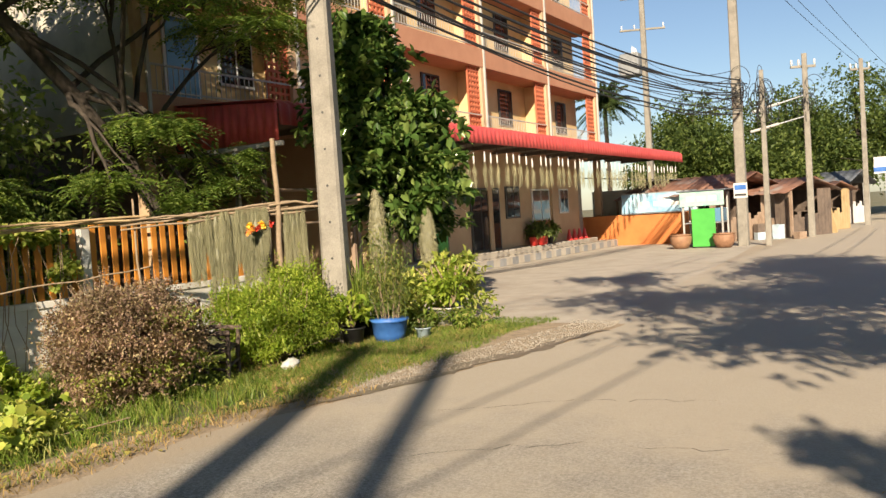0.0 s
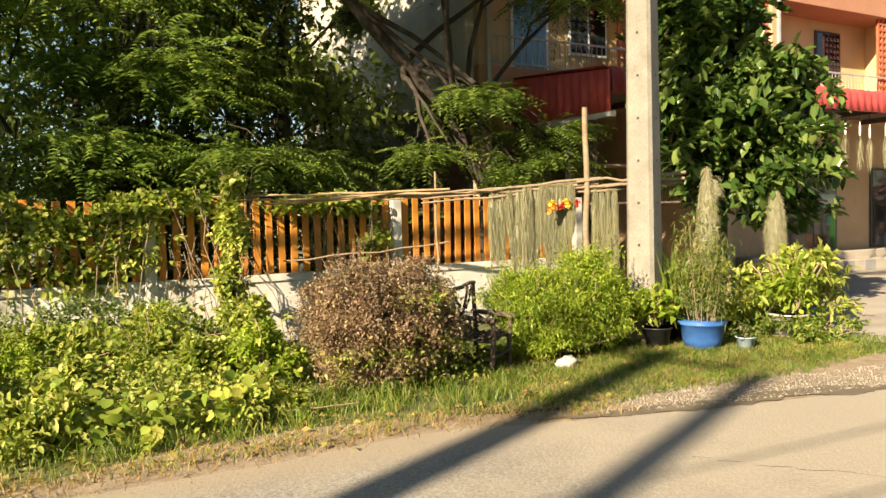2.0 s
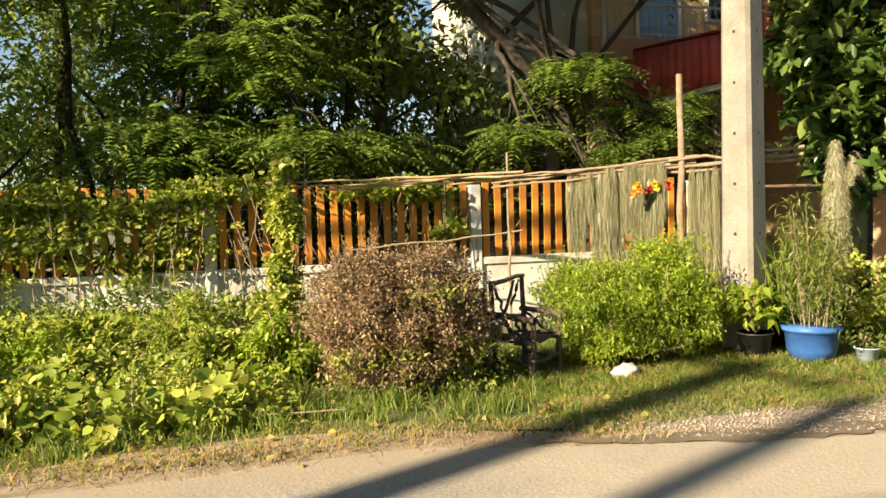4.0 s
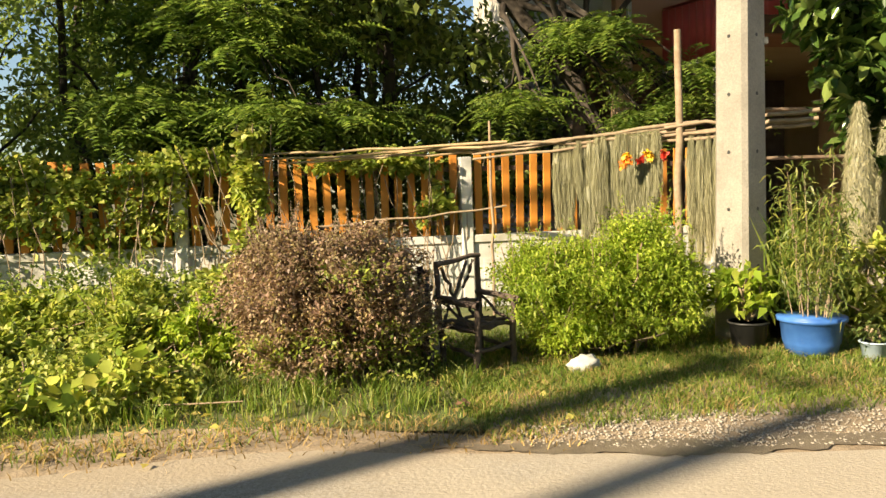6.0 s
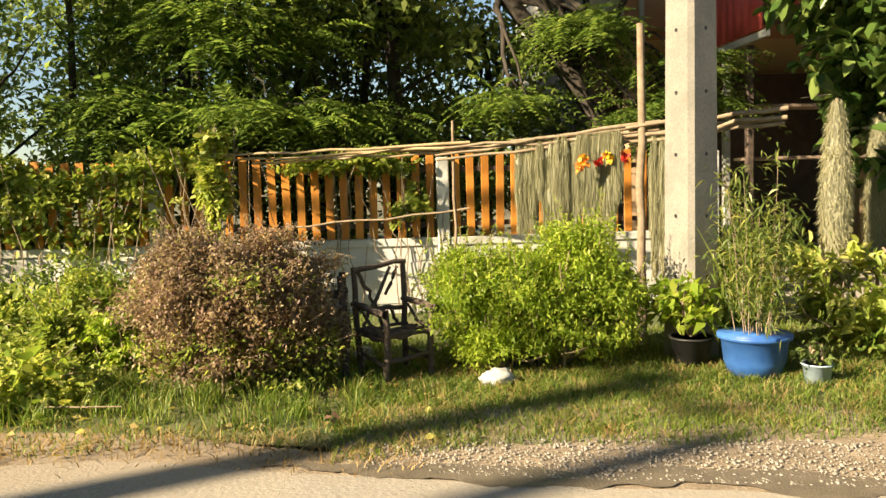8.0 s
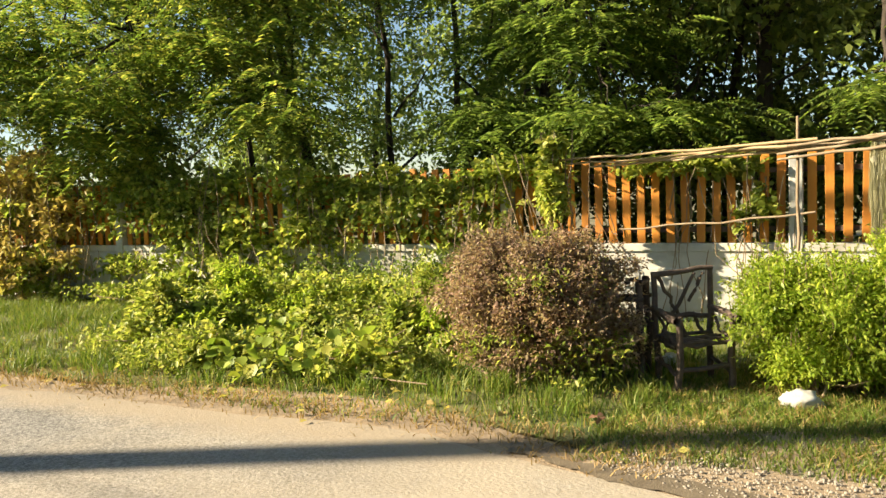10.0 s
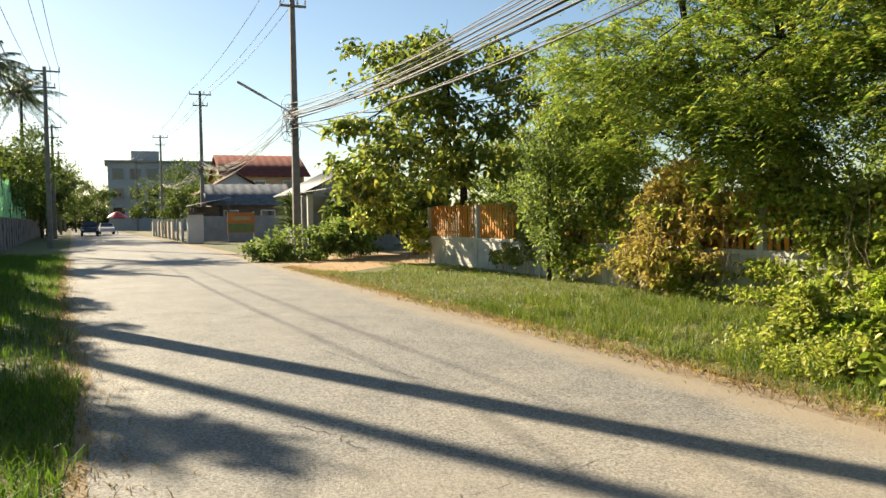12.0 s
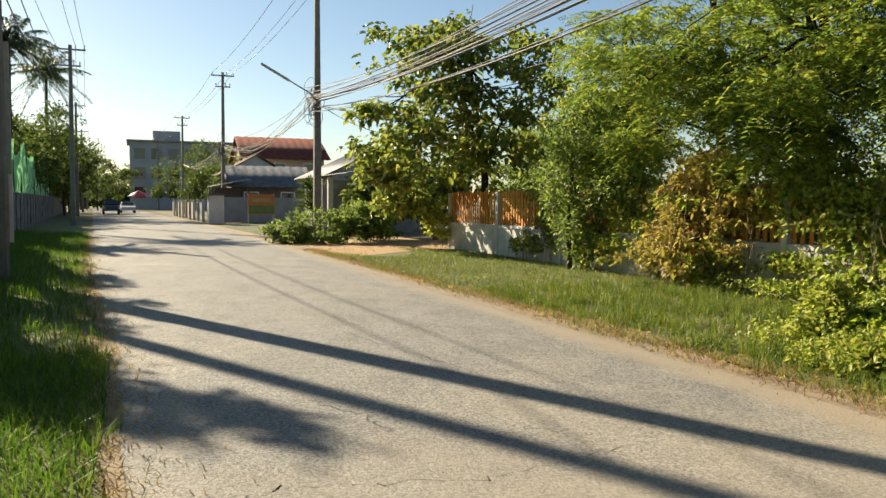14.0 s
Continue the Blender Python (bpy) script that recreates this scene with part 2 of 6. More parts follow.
M["clay"] = surf("clay", (0.20, 0.10, 0.055), (0.30, 0.165, 0.09), 6, 0.7, 0.3)
M["red_plastic"] = surf("red_plastic", (0.52, 0.03, 0.025), (0.62, 0.05, 0.04), 6, 0.4, 0.1)
M["blue_plastic"] = surf("blue_plastic", (0.03, 0.11, 0.36), (0.055, 0.165, 0.45), 6, 0.45, 0.1, (0.18, 0.22, 0.30), 4, 0.6)
M["pale_plastic"] = surf("pale_plastic", (0.36, 0.47, 0.55), (0.48, 0.57, 0.62), 6, 0.5, 0.1)
M["black_plastic"] = surf("black_plastic", (0.012, 0.012, 0.012), (0.03, 0.03, 0.028), 6, 0.5, 0.1)
M["white_bag"] = surf("white_bag", (0.42, 0.41, 0.37), (0.56, 0.55, 0.51), 14, 0.5, 0.6, (0.5, 0.46, 0.38), 5, 0.58, fine=25)
M["cable"] = surf("cable", (0.012, 0.012, 0.012), (0.03, 0.03, 0.03), 5, 0.6, 0)
M["steel"] = surf("steel", (0.30, 0.31, 0.31), (0.42, 0.43, 0.43), 6, 0.45, 0.1, metal=0.6)
M["insulator"] = surf("insulator", (0.55, 0.53, 0.50), (0.66, 0.64, 0.60), 6, 0.3, 0)
M["net_green"] = foliage("net_green", (0.24, 0.58, 0.40), (0.26, 0.62, 0.43), (0.29, 0.65, 0.46), 0.5, 0.8, 1.5)
M["roof_tin"] = surf("roof_tin", (0.075, 0.085, 0.10), (0.15, 0.165, 0.185), 3, 0.6, 0.1, (0.18, 0.13, 0.10), 0.9, 0.56)
M["roof_red"] = surf("roof_red", (0.13, 0.045, 0.035), (0.18, 0.065, 0.05), 2, 0.85, 0.2, (0.17, 0.07, 0.055), 0.8, 0.58)
M["roof_rust"] = surf("roof_rust", (0.17, 0.085, 0.06), (0.25, 0.14, 0.10), 2, 0.75, 0.2, (0.25, 0.235, 0.22), 0.8, 0.52)
for k in ("roof_red", "roof_tin", "roof_rust"):
    M[k].node_tree.nodes["Principled BSDF"].inputs["Specular IOR Level"].default_value = 0.12
M["grey_wall"] = surf("grey_wall", (0.20, 0.20, 0.20), (0.28, 0.28, 0.275), 1.5, 0.85, 0.2, (0.15, 0.145, 0.14), 0.6, 0.58)
M["end_render"] = surf("end_render", (0.36, 0.33, 0.27), (0.47, 0.44, 0.37), 1.2, 0.9, 0.2, (0.25, 0.225, 0.18), 0.7, 0.55)
M["far_wall"] = surf("far_wall", (0.27, 0.29, 0.31), (0.35, 0.37, 0.39), 0.4, 0.85, 0)
M["shack_wood"] = surf("shack_wood", (0.22, 0.15, 0.10), (0.34, 0.25, 0.18), 4, 0.85, 0.3, (0.15, 0.11, 0.08), 1.0, 0.55)
M["yellow_board"] = surf("yellow_board", (0.36, 0.25, 0.12), (0.44, 0.32, 0.17), 2, 0.8, 0.2)
M["flower_red"] = surf("flower_red", (0.62, 0.03, 0.02), (0.72, 0.07, 0.03), 20, 0.6, 0)
M["flower_yellow"] = surf("flower_yellow", (0.75, 0.42, 0.02), (0.80, 0.55, 0.04), 20, 0.6, 0)
M["flower_orange"] = surf("flower_orange", (0.75, 0.22, 0.02), (0.80, 0.30, 0.04), 20, 0.6, 0)
M["pebble"] = surf("pebble", (0.17, 0.145, 0.11), (0.40, 0.355, 0.29), 9, 0.9, 0.2)
M["car_dark"] = surf("car_dark", (0.025, 0.03, 0.045), (0.04, 0.045, 0.06), 2, 0.25, 0)
M["car_white"] = surf("car_white", (0.55, 0.56, 0.56), (0.62, 0.63, 0.63), 2, 0.3, 0)
M["tyre"] = surf("tyre", (0.012, 0.012, 0.012), (0.025, 0.025, 0.025), 8, 0.9, 0)
M["tail_red"] = surf("tail_red", (0.45, 0.02, 0.02), (0.5, 0.03, 0.03), 8, 0.3, 0)

# ---- mesh helpers ----
def link_mesh(name, me, material, parent=None, label="", at=None):
    ob = new(name, me)
    if material and not me.materials:
        me.materials.append(M[material])
    if parent:
        ob.parent = parent
    if at is not None:
        ob.matrix_basis = at
    if label:
        ob["label"] = label
    return ob


def part(name, bm, material, parent=None, label="", at=None, smooth=False):
    me = bpy.data.meshes.new(name)
    if smooth:
        for f in bm.faces:
            f.smooth = True
    bm.to_mesh(me)
    bm.free()
    return link_mesh(name, me, material, parent, label, at)


def raw(name, verts, faces, smooth=False):
    me = bpy.data.meshes.new(name)
    v = np.asarray(verts, np.float32).reshape(-1, 3)
    f = np.asarray(faces, np.int32)
    k = f.shape[1]
    me.vertices.add(len(v))
    me.vertices.foreach_set("co", v.ravel())
    me.loops.add(f.size)
    me.loops.foreach_set("vertex_index", f.ravel())
    me.polygons.add(len(f))
    me.polygons.foreach_set("loop_start", np.arange(0, f.size, k, dtype=np.int32))
    if smooth:
        me.polygons.foreach_set("use_smooth", np.ones(len(f), bool))
    me.update(calc_edges=True)
    return me


def thing(name, at, label, category, group="", kind=""):
    ob = new(name)
    ob.matrix_basis = at if isinstance(at, Matrix) else Matrix.Translation(at)
    return tagged(ob, label, category, group, kind)


def box(bm, x0, y0, z0, x1, y1, z1, bevel=0.0, turn=None):
    m = Matrix.Translation(((x0 + x1) / 2, (y0 + y1) / 2, (z0 + z1) / 2)) @ Matrix.Diagonal((abs(x1 - x0), abs(y1 - y0), abs(z1 - z0), 1))
    r = bmesh.ops.create_cube(bm, size=1, matrix=(turn @ m) if turn else m)
    if bevel:
        es = {e for v in r["verts"] for e in v.link_edges}
        bmesh.ops.bevel(bm, geom=list(es), offset=bevel, segments=1, affect="EDGES")
    return bm


def boxed(x0, y0, z0, x1, y1, z1, bevel=0.0, turn=None):
    return box(bmesh.new(), x0, y0, z0, x1, y1, z1, bevel, turn)


def tube_arrays(points, radii, sides=6, start=0):
    p = np.asarray(points, float)
    r = np.broadcast_to(np.asarray(radii, float), (len(p),))
    t = np.gradient(p, axis=0)
    t /= np.linalg.norm(t, axis=1)[:, None] + 1e-9
    ref = np.where(np.abs(t[:, 2:3]) > 0.9, np.array([[1.0, 0, 0]]), np.array([[0, 0, 1.0]]))
    a = np.cross(t, ref)
    a /= np.linalg.norm(a, axis=1)[:, None] + 1e-9
    b = np.cross(t, a)
    ang = np.arange(sides) * 2 * math.pi / sides
    v = p[:, None, :] + r[:, None, None] * (a[:, None, :] * np.cos(ang)[None, :, None] + b[:, None, :] * np.sin(ang)[None, :, None])
    i = np.arange(len(p) - 1)[:, None] * sides
    j = np.arange(sides)[None, :]
    k = (j + 1) % sides
    f = np.stack([i + j, i + k, i + sides + k, i + sides + j], -1).reshape(-1, 4) + start
    return v.reshape(-1, 3), f


def tubes(name, runs, sides=6):
    vs, fs, n = [], [], 0
    for pts, rad in runs:
        v, f = tube_arrays(pts, rad, sides, n)
        vs.append(v), fs.append(f)
        n += len(v)
    return raw(name, np.concatenate(vs), np.concatenate(fs), True)


def unit(a):
    return a / (np.linalg.norm(a, axis=-1, keepdims=True) + 1e-9)


def rand_dirs(n, rng):
    return unit(rng.normal(size=(n, 3)))


def leaf_arrays(base, way, length, width, rng, fold=0.15, droop=0.0):
    """Pointed leaves, folded on their midrib: one four-cornered face each."""
    n = len(base)
    way = unit(way)
    side = unit(np.cross(way, rand_dirs(n, rng) * 0.7 + np.array([0, 0, 1.0])))
    up = np.cross(side, way)
    length, width = np.broadcast_to(length, (n,))[:, None], np.broadcast_to(width, (n,))[:, None]
    mid = base + way * length * 0.48
    tip = base + way * length - np.array([0, 0, 1.0]) * length * droop
    v = np.stack([base, mid + side * width / 2 + up * length * fold, tip, mid - side * width / 2 + up * length * fold], 1)
    return v.reshape(-1, 3), np.arange(n * 4, dtype=np.int32).reshape(-1, 4)


def oval_arrays(base, way, length, width, rng, fold=0.12, droop=0.0):
    """Oval leaves in two halves along the midrib: six corners each."""
    n = len(base)
    way = unit(way)
    side = unit(np.cross(way, rand_dirs(n, rng) * 0.7 + np.array([0, 0, 1.0])))
    up = np.cross(side, way)
    length, width = np.broadcast_to(length, (n,))[:, None], np.broadcast_to(width, (n,))[:, None]
    down = np.array([0, 0, 1.0]) * length * droop
    a, b = base + way * length * 0.28, base + way * length * 0.68 - down * 0.4
    v = np.stack([base, a + side * width * 0.46 + up * length * fold, b + side * width * 0.44 + up * length * fold, base + way * length - down,
                  b - side * width * 0.44 + up * length * fold, a - side * width * 0.46 + up * length * fold], 1)
    i = np.arange(n, dtype=np.int32)[:, None] * 6
    return v.reshape(-1, 3), np.concatenate([i + np.array([[0, 1, 2, 3]]), i + np.array([[0, 3, 4, 5]])])


def gather(name, chunks):
    vs, fs, n = [], [], 0
    for v, f in chunks:
        vs.append(v), fs.append(f + n)
        n += len(v)
    return raw(name, np.concatenate(vs), np.concatenate(fs))


def in_blob(n, centre, radii, rng, shell=0.55):
    radii = np.asarray(radii, float)
    k = int(np.clip(n / 14, 7, 70))
    c = rand_dirs(k, rng)
    r = shell + (1 - shell) * rng.random(k)
    c = c * (r * (0.75 + 0.45 * rng.random(k)))[:, None]
    size = (0.16 + 0.20 * rng.random(k))[:, None] * np.array([[1.15, 1.15, 0.7]])
    pick = rng.integers(0, k, n)
    q = c[pick] + rng.normal(size=(n, 3)) * size[pick] * 0.62
    return np.asarray(centre) + q * radii, unit(q * radii + rng.normal(size=(n, 3)) * 0.25 * radii.mean())


def broad_crown(blobs, per, leaf, wide, rng, shell=0.5, spray=6, spread=0.16, droop=0.15, oval=False):
    """Sprays of plain leaves scattered over uneven lumps; blobs are (centre, radii, share)."""
    out = []
    for c, r, share in blobs:
        k = int(per * share)
        p, d = in_blob(k, c, r, rng, shell)
        p, d = np.repeat(p, spray, 0), np.repeat(d, spray, 0)
        way = unit(d * 0.6 + rand_dirs(len(p), rng) + np.array([0, 0, 0.1]))
        base = p + rand_dirs(len(p), rng) * spread * rng.random((len(p), 1))
        s = 0.65 + 0.7 * rng.random(len(p))
        out.append((oval_arrays if oval else leaf_arrays)(base, way, leaf * s, wide * s, rng, droop=droop))
    return out


def frond_crown(blobs, per, rng, length=0.6, pairs=10, shell=0.3, leaflet=0.135, wide=0.036, flat=0.55):
    """Feathery fronds: a row of paired leaflets to each, held in flat layers."""
    out = []
    for c, r, share in blobs:
        k = int(per * share)
        p, d = in_blob(k, c, r, rng, shell)
        way = unit(d * np.array([1, 1, 0.3]) + rand_dirs(k, rng) * np.array([0.9, 0.9, 0.9 * (1 - flat)]))
        side = unit(np.cross(way, np.array([0, 0, 1.0]) + rand_dirs(k, rng) * 0.35))
        s = 0.7 + 0.6 * rng.random(k)
        u = (np.arange(pairs) + 0.5) / pairs
        stem = p[:, None, :] + way[:, None, :] * (u[None, :, None] * length * s[:, None, None])
        stem[:, :, 2] -= (u[None, :] ** 2) * length * 0.4 * s[:, None]
        for sign in (1, -1):
            lw = unit(side[:, None, :] * sign + way[:, None, :] * 0.45 + np.zeros((1, pairs, 3)))
            ll = leaflet * s[:, None] * (1 - 0.55 * np.abs(u[None, :] - 0.4)) + np.zeros((k, pairs))
            out.append(leaf_arrays(stem.reshape(-1, 3), lw.reshape(-1, 3), ll.reshape(-1), np.full(k * pairs, wide), rng, fold=0.05, droop=0.2))
    return out


def blades(xy, z, height, width, rng, lean=0.5):
    """Grass blades with a bend in the middle: two faces each."""
    n = len(xy)
    a = rng.random(n) * 2 * math.pi
    b = rng.random(n) * 2 * math.pi
    h = height * (0.55 + 0.9 * rng.random(n))
    base = np.column_stack([xy, np.broadcast_to(z, (n,))])
    s = np.column_stack([np.cos(a), np.sin(a), np.zeros(n)]) * (width / 2)
    bend = np.column_stack([np.cos(b), np.sin(b), np.zeros(n)]) * (h * lean * rng.random(n))[:, None]
    up = np.array([0, 0, 1.0])
    mid = base + bend * 0.35 + up * (h * 0.55)[:, None]
    tip = base + bend * 1.25 + up * (h * 0.95)[:, None]
    v = np.stack([base - s, base + s, mid + s * 0.8, mid - s * 0.8, tip + s * 0.1, tip - s * 0.1], 1).reshape(-1, 3)
    i = np.arange(n)[:, None] * 6
    f = np.concatenate([i + np.array([[0, 1, 2, 3]]), i + np.array([[3, 2, 4, 5]])])
    return v, f


def wiggle(a, b, n=7, amount=0.1, rng=None, sag=0.0):
    a, b = np.asarray(a, float), np.asarray(b, float)
    u = np.linspace(0, 1, n)[:, None]
    p = a + (b - a) * u
    w = np.sin(u * math.pi)
    if rng is not None:
        p = p + rng.normal(size=(n, 3)) * amount * w
    p[:, 2:3] -= sag * 4 * u * (1 - u)
    return p

# ---- ground and road ----
def sheet(name, material, left, right, z, label, kind="structure", cat="", uneven=0.0):
    """A strip between two edge lines of the same number of points."""
    v = [(x, y, z) for p in zip(left, right) for x, y in p]
    f = [(2 * i, 2 * i + 1, 2 * i + 3, 2 * i + 2) for i in range(len(left) - 1)]
    ob = link_mesh(name, raw(name, v, f), material)
    return tagged(ob, label, cat or name, kind=kind)


def edge_x(y, table):
    ys, xs = zip(*table)
    return np.interp(y, ys, xs)


WEST_EDGE = [(-160, 0.5), (-100, -1.7), (-60, -3.4), (-30, -4.55), (-20, -4.75), (0, -4.75), (5, -4.7), (7, -4.05), (9, -3.6), (11, -3.3), (14, -3.9), (30, -5.0), (60, -3.8), (200, 2.0)]
EAST_EDGE = [(-160, 7.2), (-100, 4.7), (-60, 3.0), (-31, 2.0), (-16, 1.4), (-7, 0.84), (-1, 0.48), (3.5, 0.36), (8, 0.6), (14, 1.5), (30, 3.0), (60, 5.0), (200, 11.0)]
ys = np.concatenate([np.arange(-160, -30, 5.0), np.arange(-30, 15, 0.5), np.arange(15, 201, 5.0)])
rng = np.random.default_rng(3)
jag = rng.normal(size=len(ys)) * 0.035
ground = link_mesh("ground", raw("ground", [(-1500, -1500, -0.03), (1500, -1500, -0.03), (1500, 1500, -0.03), (-1500, 1500, -0.03)], [(0, 1, 2, 3)]), "far_ground")
tagged(ground, "dry earth with patchy grass reaching to the horizon", "ground", kind="structure")
sheet("road", "asphalt", [(edge_x(y, WEST_EDGE) + j, y) for y, j in zip(ys, jag)], [(edge_x(y, EAST_EDGE) - j, y) for y, j in zip(ys, jag)], 0.012, "weathered grey asphalt road with dusty pale edges", cat="road")
yy = [y for y in ys if y <= 14]
sheet("verge_dirt", "dirt", [(edge_x(y, WEST_EDGE) - 0.55 + 0.2 * math.sin(y * 1.3) - (1.0 if 6 < y < 12 else 0), y) for y in yy], [(edge_x(y, WEST_EDGE) + 0.10, y) for y in yy], 0.006, "bare dry dirt along the road's edge", cat="verge")
sheet("verge_dirt", "dirt", [(edge_x(y, EAST_EDGE) - 0.1, y) for y in yy], [(edge_x(y, EAST_EDGE) + 0.18 + 0.08 * math.sin(y * 1.7), y) for y in yy], 0.006, "bare dry dirt beside the shaded verge", cat="verge")
sheet("verge_turf", "turf", [(-11.5, y) for y in yy if y > -45], [(edge_x(y, WEST_EDGE) - 0.45, y) for y in yy if y > -45], 0.0, "soil of the grassy verge before the fence", cat="verge")
sheet("verge_turf", "turf", [(edge_x(y, EAST_EDGE) + 0.12, y) for y in yy if y > -90], [(edge_x(y, EAST_EDGE) + 5, y) for y in yy if y > -90], 0.0, "soil of the shaded verge before the block wall", cat="verge")
sheet("forecourt", "concrete_yard", [(-12.6, y) for y in (11.2, 14, 20, 28, 36)], [(-2.6, y) for y in (11.2, 14, 20, 28, 36)], 0.007, "pale dusty concrete forecourt of the apartment block", cat="forecourt")
sheet("driveway", "drive_dirt", [(-12.0, y) for y in (-27, -24, -21, -18.7)] + [(-8.3, -17.6), (-6.0, -15.4)], [(-4.6, y) for y in (-27, -24, -21, -18.7)] + [(-4.7, -17), (-4.75, -14.6)], 0.004, "orange-brown dirt driveway strewn with dry leaves", cat="driveway")
mud_y = np.arange(5.6, 10.6, 0.04)
rag = np.convolve(np.random.default_rng(12).normal(size=len(mud_y) + 4), np.ones(5) / 5, "valid")
sheet("wet_gutter", "wet_mud", [(edge_x(y, WEST_EDGE) - 0.12 - (0.22 * abs(math.sin(y * 2.1)) + 0.05 * j) * math.sin((y - 5.6) / 5 * math.pi), y) for y, j in zip(mud_y, rag)], [(edge_x(y, WEST_EDGE) + 0.05 * math.sin(y * 3) + 0.07 * j, y) for y, j in zip(mud_y, rag[::-1])], 0.017, "damp dark mud where the asphalt ends", cat="gutter")

# ---- fence ----
FX = -9.95
POSTS = [-18.5, -14.6, -10.8, -7.0, -3.2, 0.2, 3.65, 7.1, 10.5]
fence = thing("fence", (FX, 0, 0), "white low wall topped with orange wooden slats, overgrown", "fence", kind="structure")
for a, b in zip(POSTS, POSTS[1:]):
    bm = boxed(-0.05, a + 0.075, 0, 0.05, b - 0.075, 0.82)
    box(bm, -0.075, a + 0.075, 0.822, 0.075, b - 0.075, 0.92, 0.008)
    box(bm, 0.052, a + 0.2, 0.12, 0.062, b - 0.2, 0.62, 0.004)
    part("wall_panel", bm, "white_wall", fence)
    # rails coloured dark so the gaps between slats read as shade
    for z in (1.05, 1.72):
        part("rail", boxed(-0.06, a + 0.075, z, -0.02, b - 0.075, z + 0.06), "dark_wood", fence)
post_me = part("post", boxed(-0.09, -0.075, 0, 0.09, 0.075, 1.9, 0.012), "white_wall", fence, at=Matrix.Translation((0, POSTS[0], 0))).data
for y in POSTS[1:]:
    link_mesh("post", post_me, None, fence, at=Matrix.Translation((0, y, 0)))
bm = boxed(-0.0125, -0.048, 0, 0.0125, 0.048, 1.0, 0.004)
slat_me = None
for a, b in zip(POSTS, POSTS[1:]):
    n = int((b - a - 0.15) / 0.172)
    for i in range(n):
        y = a + 0.075 + (i + 0.5) * (b - a - 0.15) / n
        at = pose(0, y, 0.925, random.uniform(-0.8, 0.8), random.uniform(-0.5, 0.5), 0) @ Matrix.Diagonal((1, 1, random.uniform(0.985, 1.03), 1))
        if slat_me is None:
            slat_me = part("slat", bm, "slat", fence, at=at).data
        else:
            link_mesh("slat", slat_me, None, fence, at=at)

# ---- poles and cables ----
def power_pole(at, height, low=0.42, top=0.24, arms=(), label="grey square concrete power pole", turn=0.0, holes=False, group="power poles", stone="pole_concrete"):
    """A tapered square pole with chamfered edges and, at need, crossarms with insulators."""
    root = thing("power_pole", pose(*at, 0, 0, turn), label, "power pole", group)
    bm = bmesh.new()
    rings = []
    for z, w in ((-0.3, low), (height * 0.5, (low + top) / 2), (height, top)):
        h, c = w / 2, w * 0.12
        rings.append([bm.verts.new((x, y, z)) for x, y in ((h - c, h), (-h + c, h), (-h, h - c), (-h, -h + c), (-h + c, -h), (h - c, -h), (h, -h + c), (h, h - c))])
    for a, b in zip(rings, rings[1:]):
        for i in range(8):
            bm.faces.new((a[i], a[(i + 1) % 8], b[(i + 1) % 8], b[i]))
    bm.faces.new(rings[-1])
    part("shaft", bm, stone, root)
    if holes:
        for z in np.arange(0.72, height - 0.5, 0.52):
            w = low + (top - low) * z / height
            for tr in (0, 90, 180, 270):
                bm = bmesh.new()
                bmesh.ops.create_circle(bm, cap_ends=True, segments=8, radius=0.018, matrix=pose(0, 0, z, 0, 0, tr) @ pose(w / 2 + 0.002, 0, 0, 0, 90, 0))
                part("bolt_hole", bm, "black_plastic", root)
    for z, half, way in arms:
        m = pose(0, 0, z, 0, 0, way)
        part("crossarm", boxed(-half, top / 2, -0.05, half, top / 2 + 0.1, 0.05, 0.008, m), "pole_concrete", root)
        for x in (-half * 0.92, -half * 0.35, half * 0.92):
            me = tubes("insulator", [([m @ Vector((x, top / 2 + 0.05, q)) for q in (0.05, 0.1, 0.13, 0.2, 0.24, 0.3)], [0.02, 0.03, 0.055, 0.03, 0.05, 0.01])], 8)
            link_mesh("insulator", me, "insulator", root)
    return root


near_pole = power_pole((-6.83, 9.01, 0), 11, 0.37, 0.22, label="pale square concrete pole with bolt holes", turn=24, holes=True)
POLE_W = [((-7.45, -28.5, 0), 12.2), ((-6.75, -61.5, 0), 12.2), ((-5.6, -98, 0), 12.2), ((-3.9, -140, 0), 12.2)]
for at, h in POLE_W:
    power_pole(at, h, 0.36, 0.2, [(h - 0.3, 0.9, 0), (h - 1.2, 0.6, 0)], stone="pole_grey")
east_pole = power_pole((2.76, -9.9, 0), 10.5, 0.45, 0.30, [(10.2, 0.9, 0)], "grey concrete pole with a white pipe strapped to it", 12, holes=True, stone="pole_grey")
pipe = part("pipe", boxed(-0.31, -0.02, 0.75, -0.23, 0.05, 2.05, 0.01), "white_paint", east_pole, "white plastic pipe")
POLE_E = [((3.8, -48, 0), 11.2), ((5.4, -80, 0), 11.2), ((6.6, -112, 0), 11.2), ((7.9, -150, 0), 11.2)]
for at, h in POLE_E:
    power_pole(at, h, 0.34, 0.2, [(h - 0.3, 0.9, 0), (h - 1.3, 0.6, 0)], stone="pole_grey")
power_pole((5.05, -30, 0), 8.0, 0.26, 0.18, label="thin concrete pole behind the block wall")
power_pole((5.75, -13.4, 0), 12.4, 0.34, 0.22, label="tall concrete pole behind the block wall")
POLE_N = [((-5.5, 30.7, 0), 12.0, 0.37), ((-12.6, 43, 0), 13.2, 0.34), ((-4.55, 30.2, 0), 6.2, 0.2), ((-3.8, 35.5, 0), 7.4, 0.26), ((-2.5, 46, 0), 8.4, 0.27)]
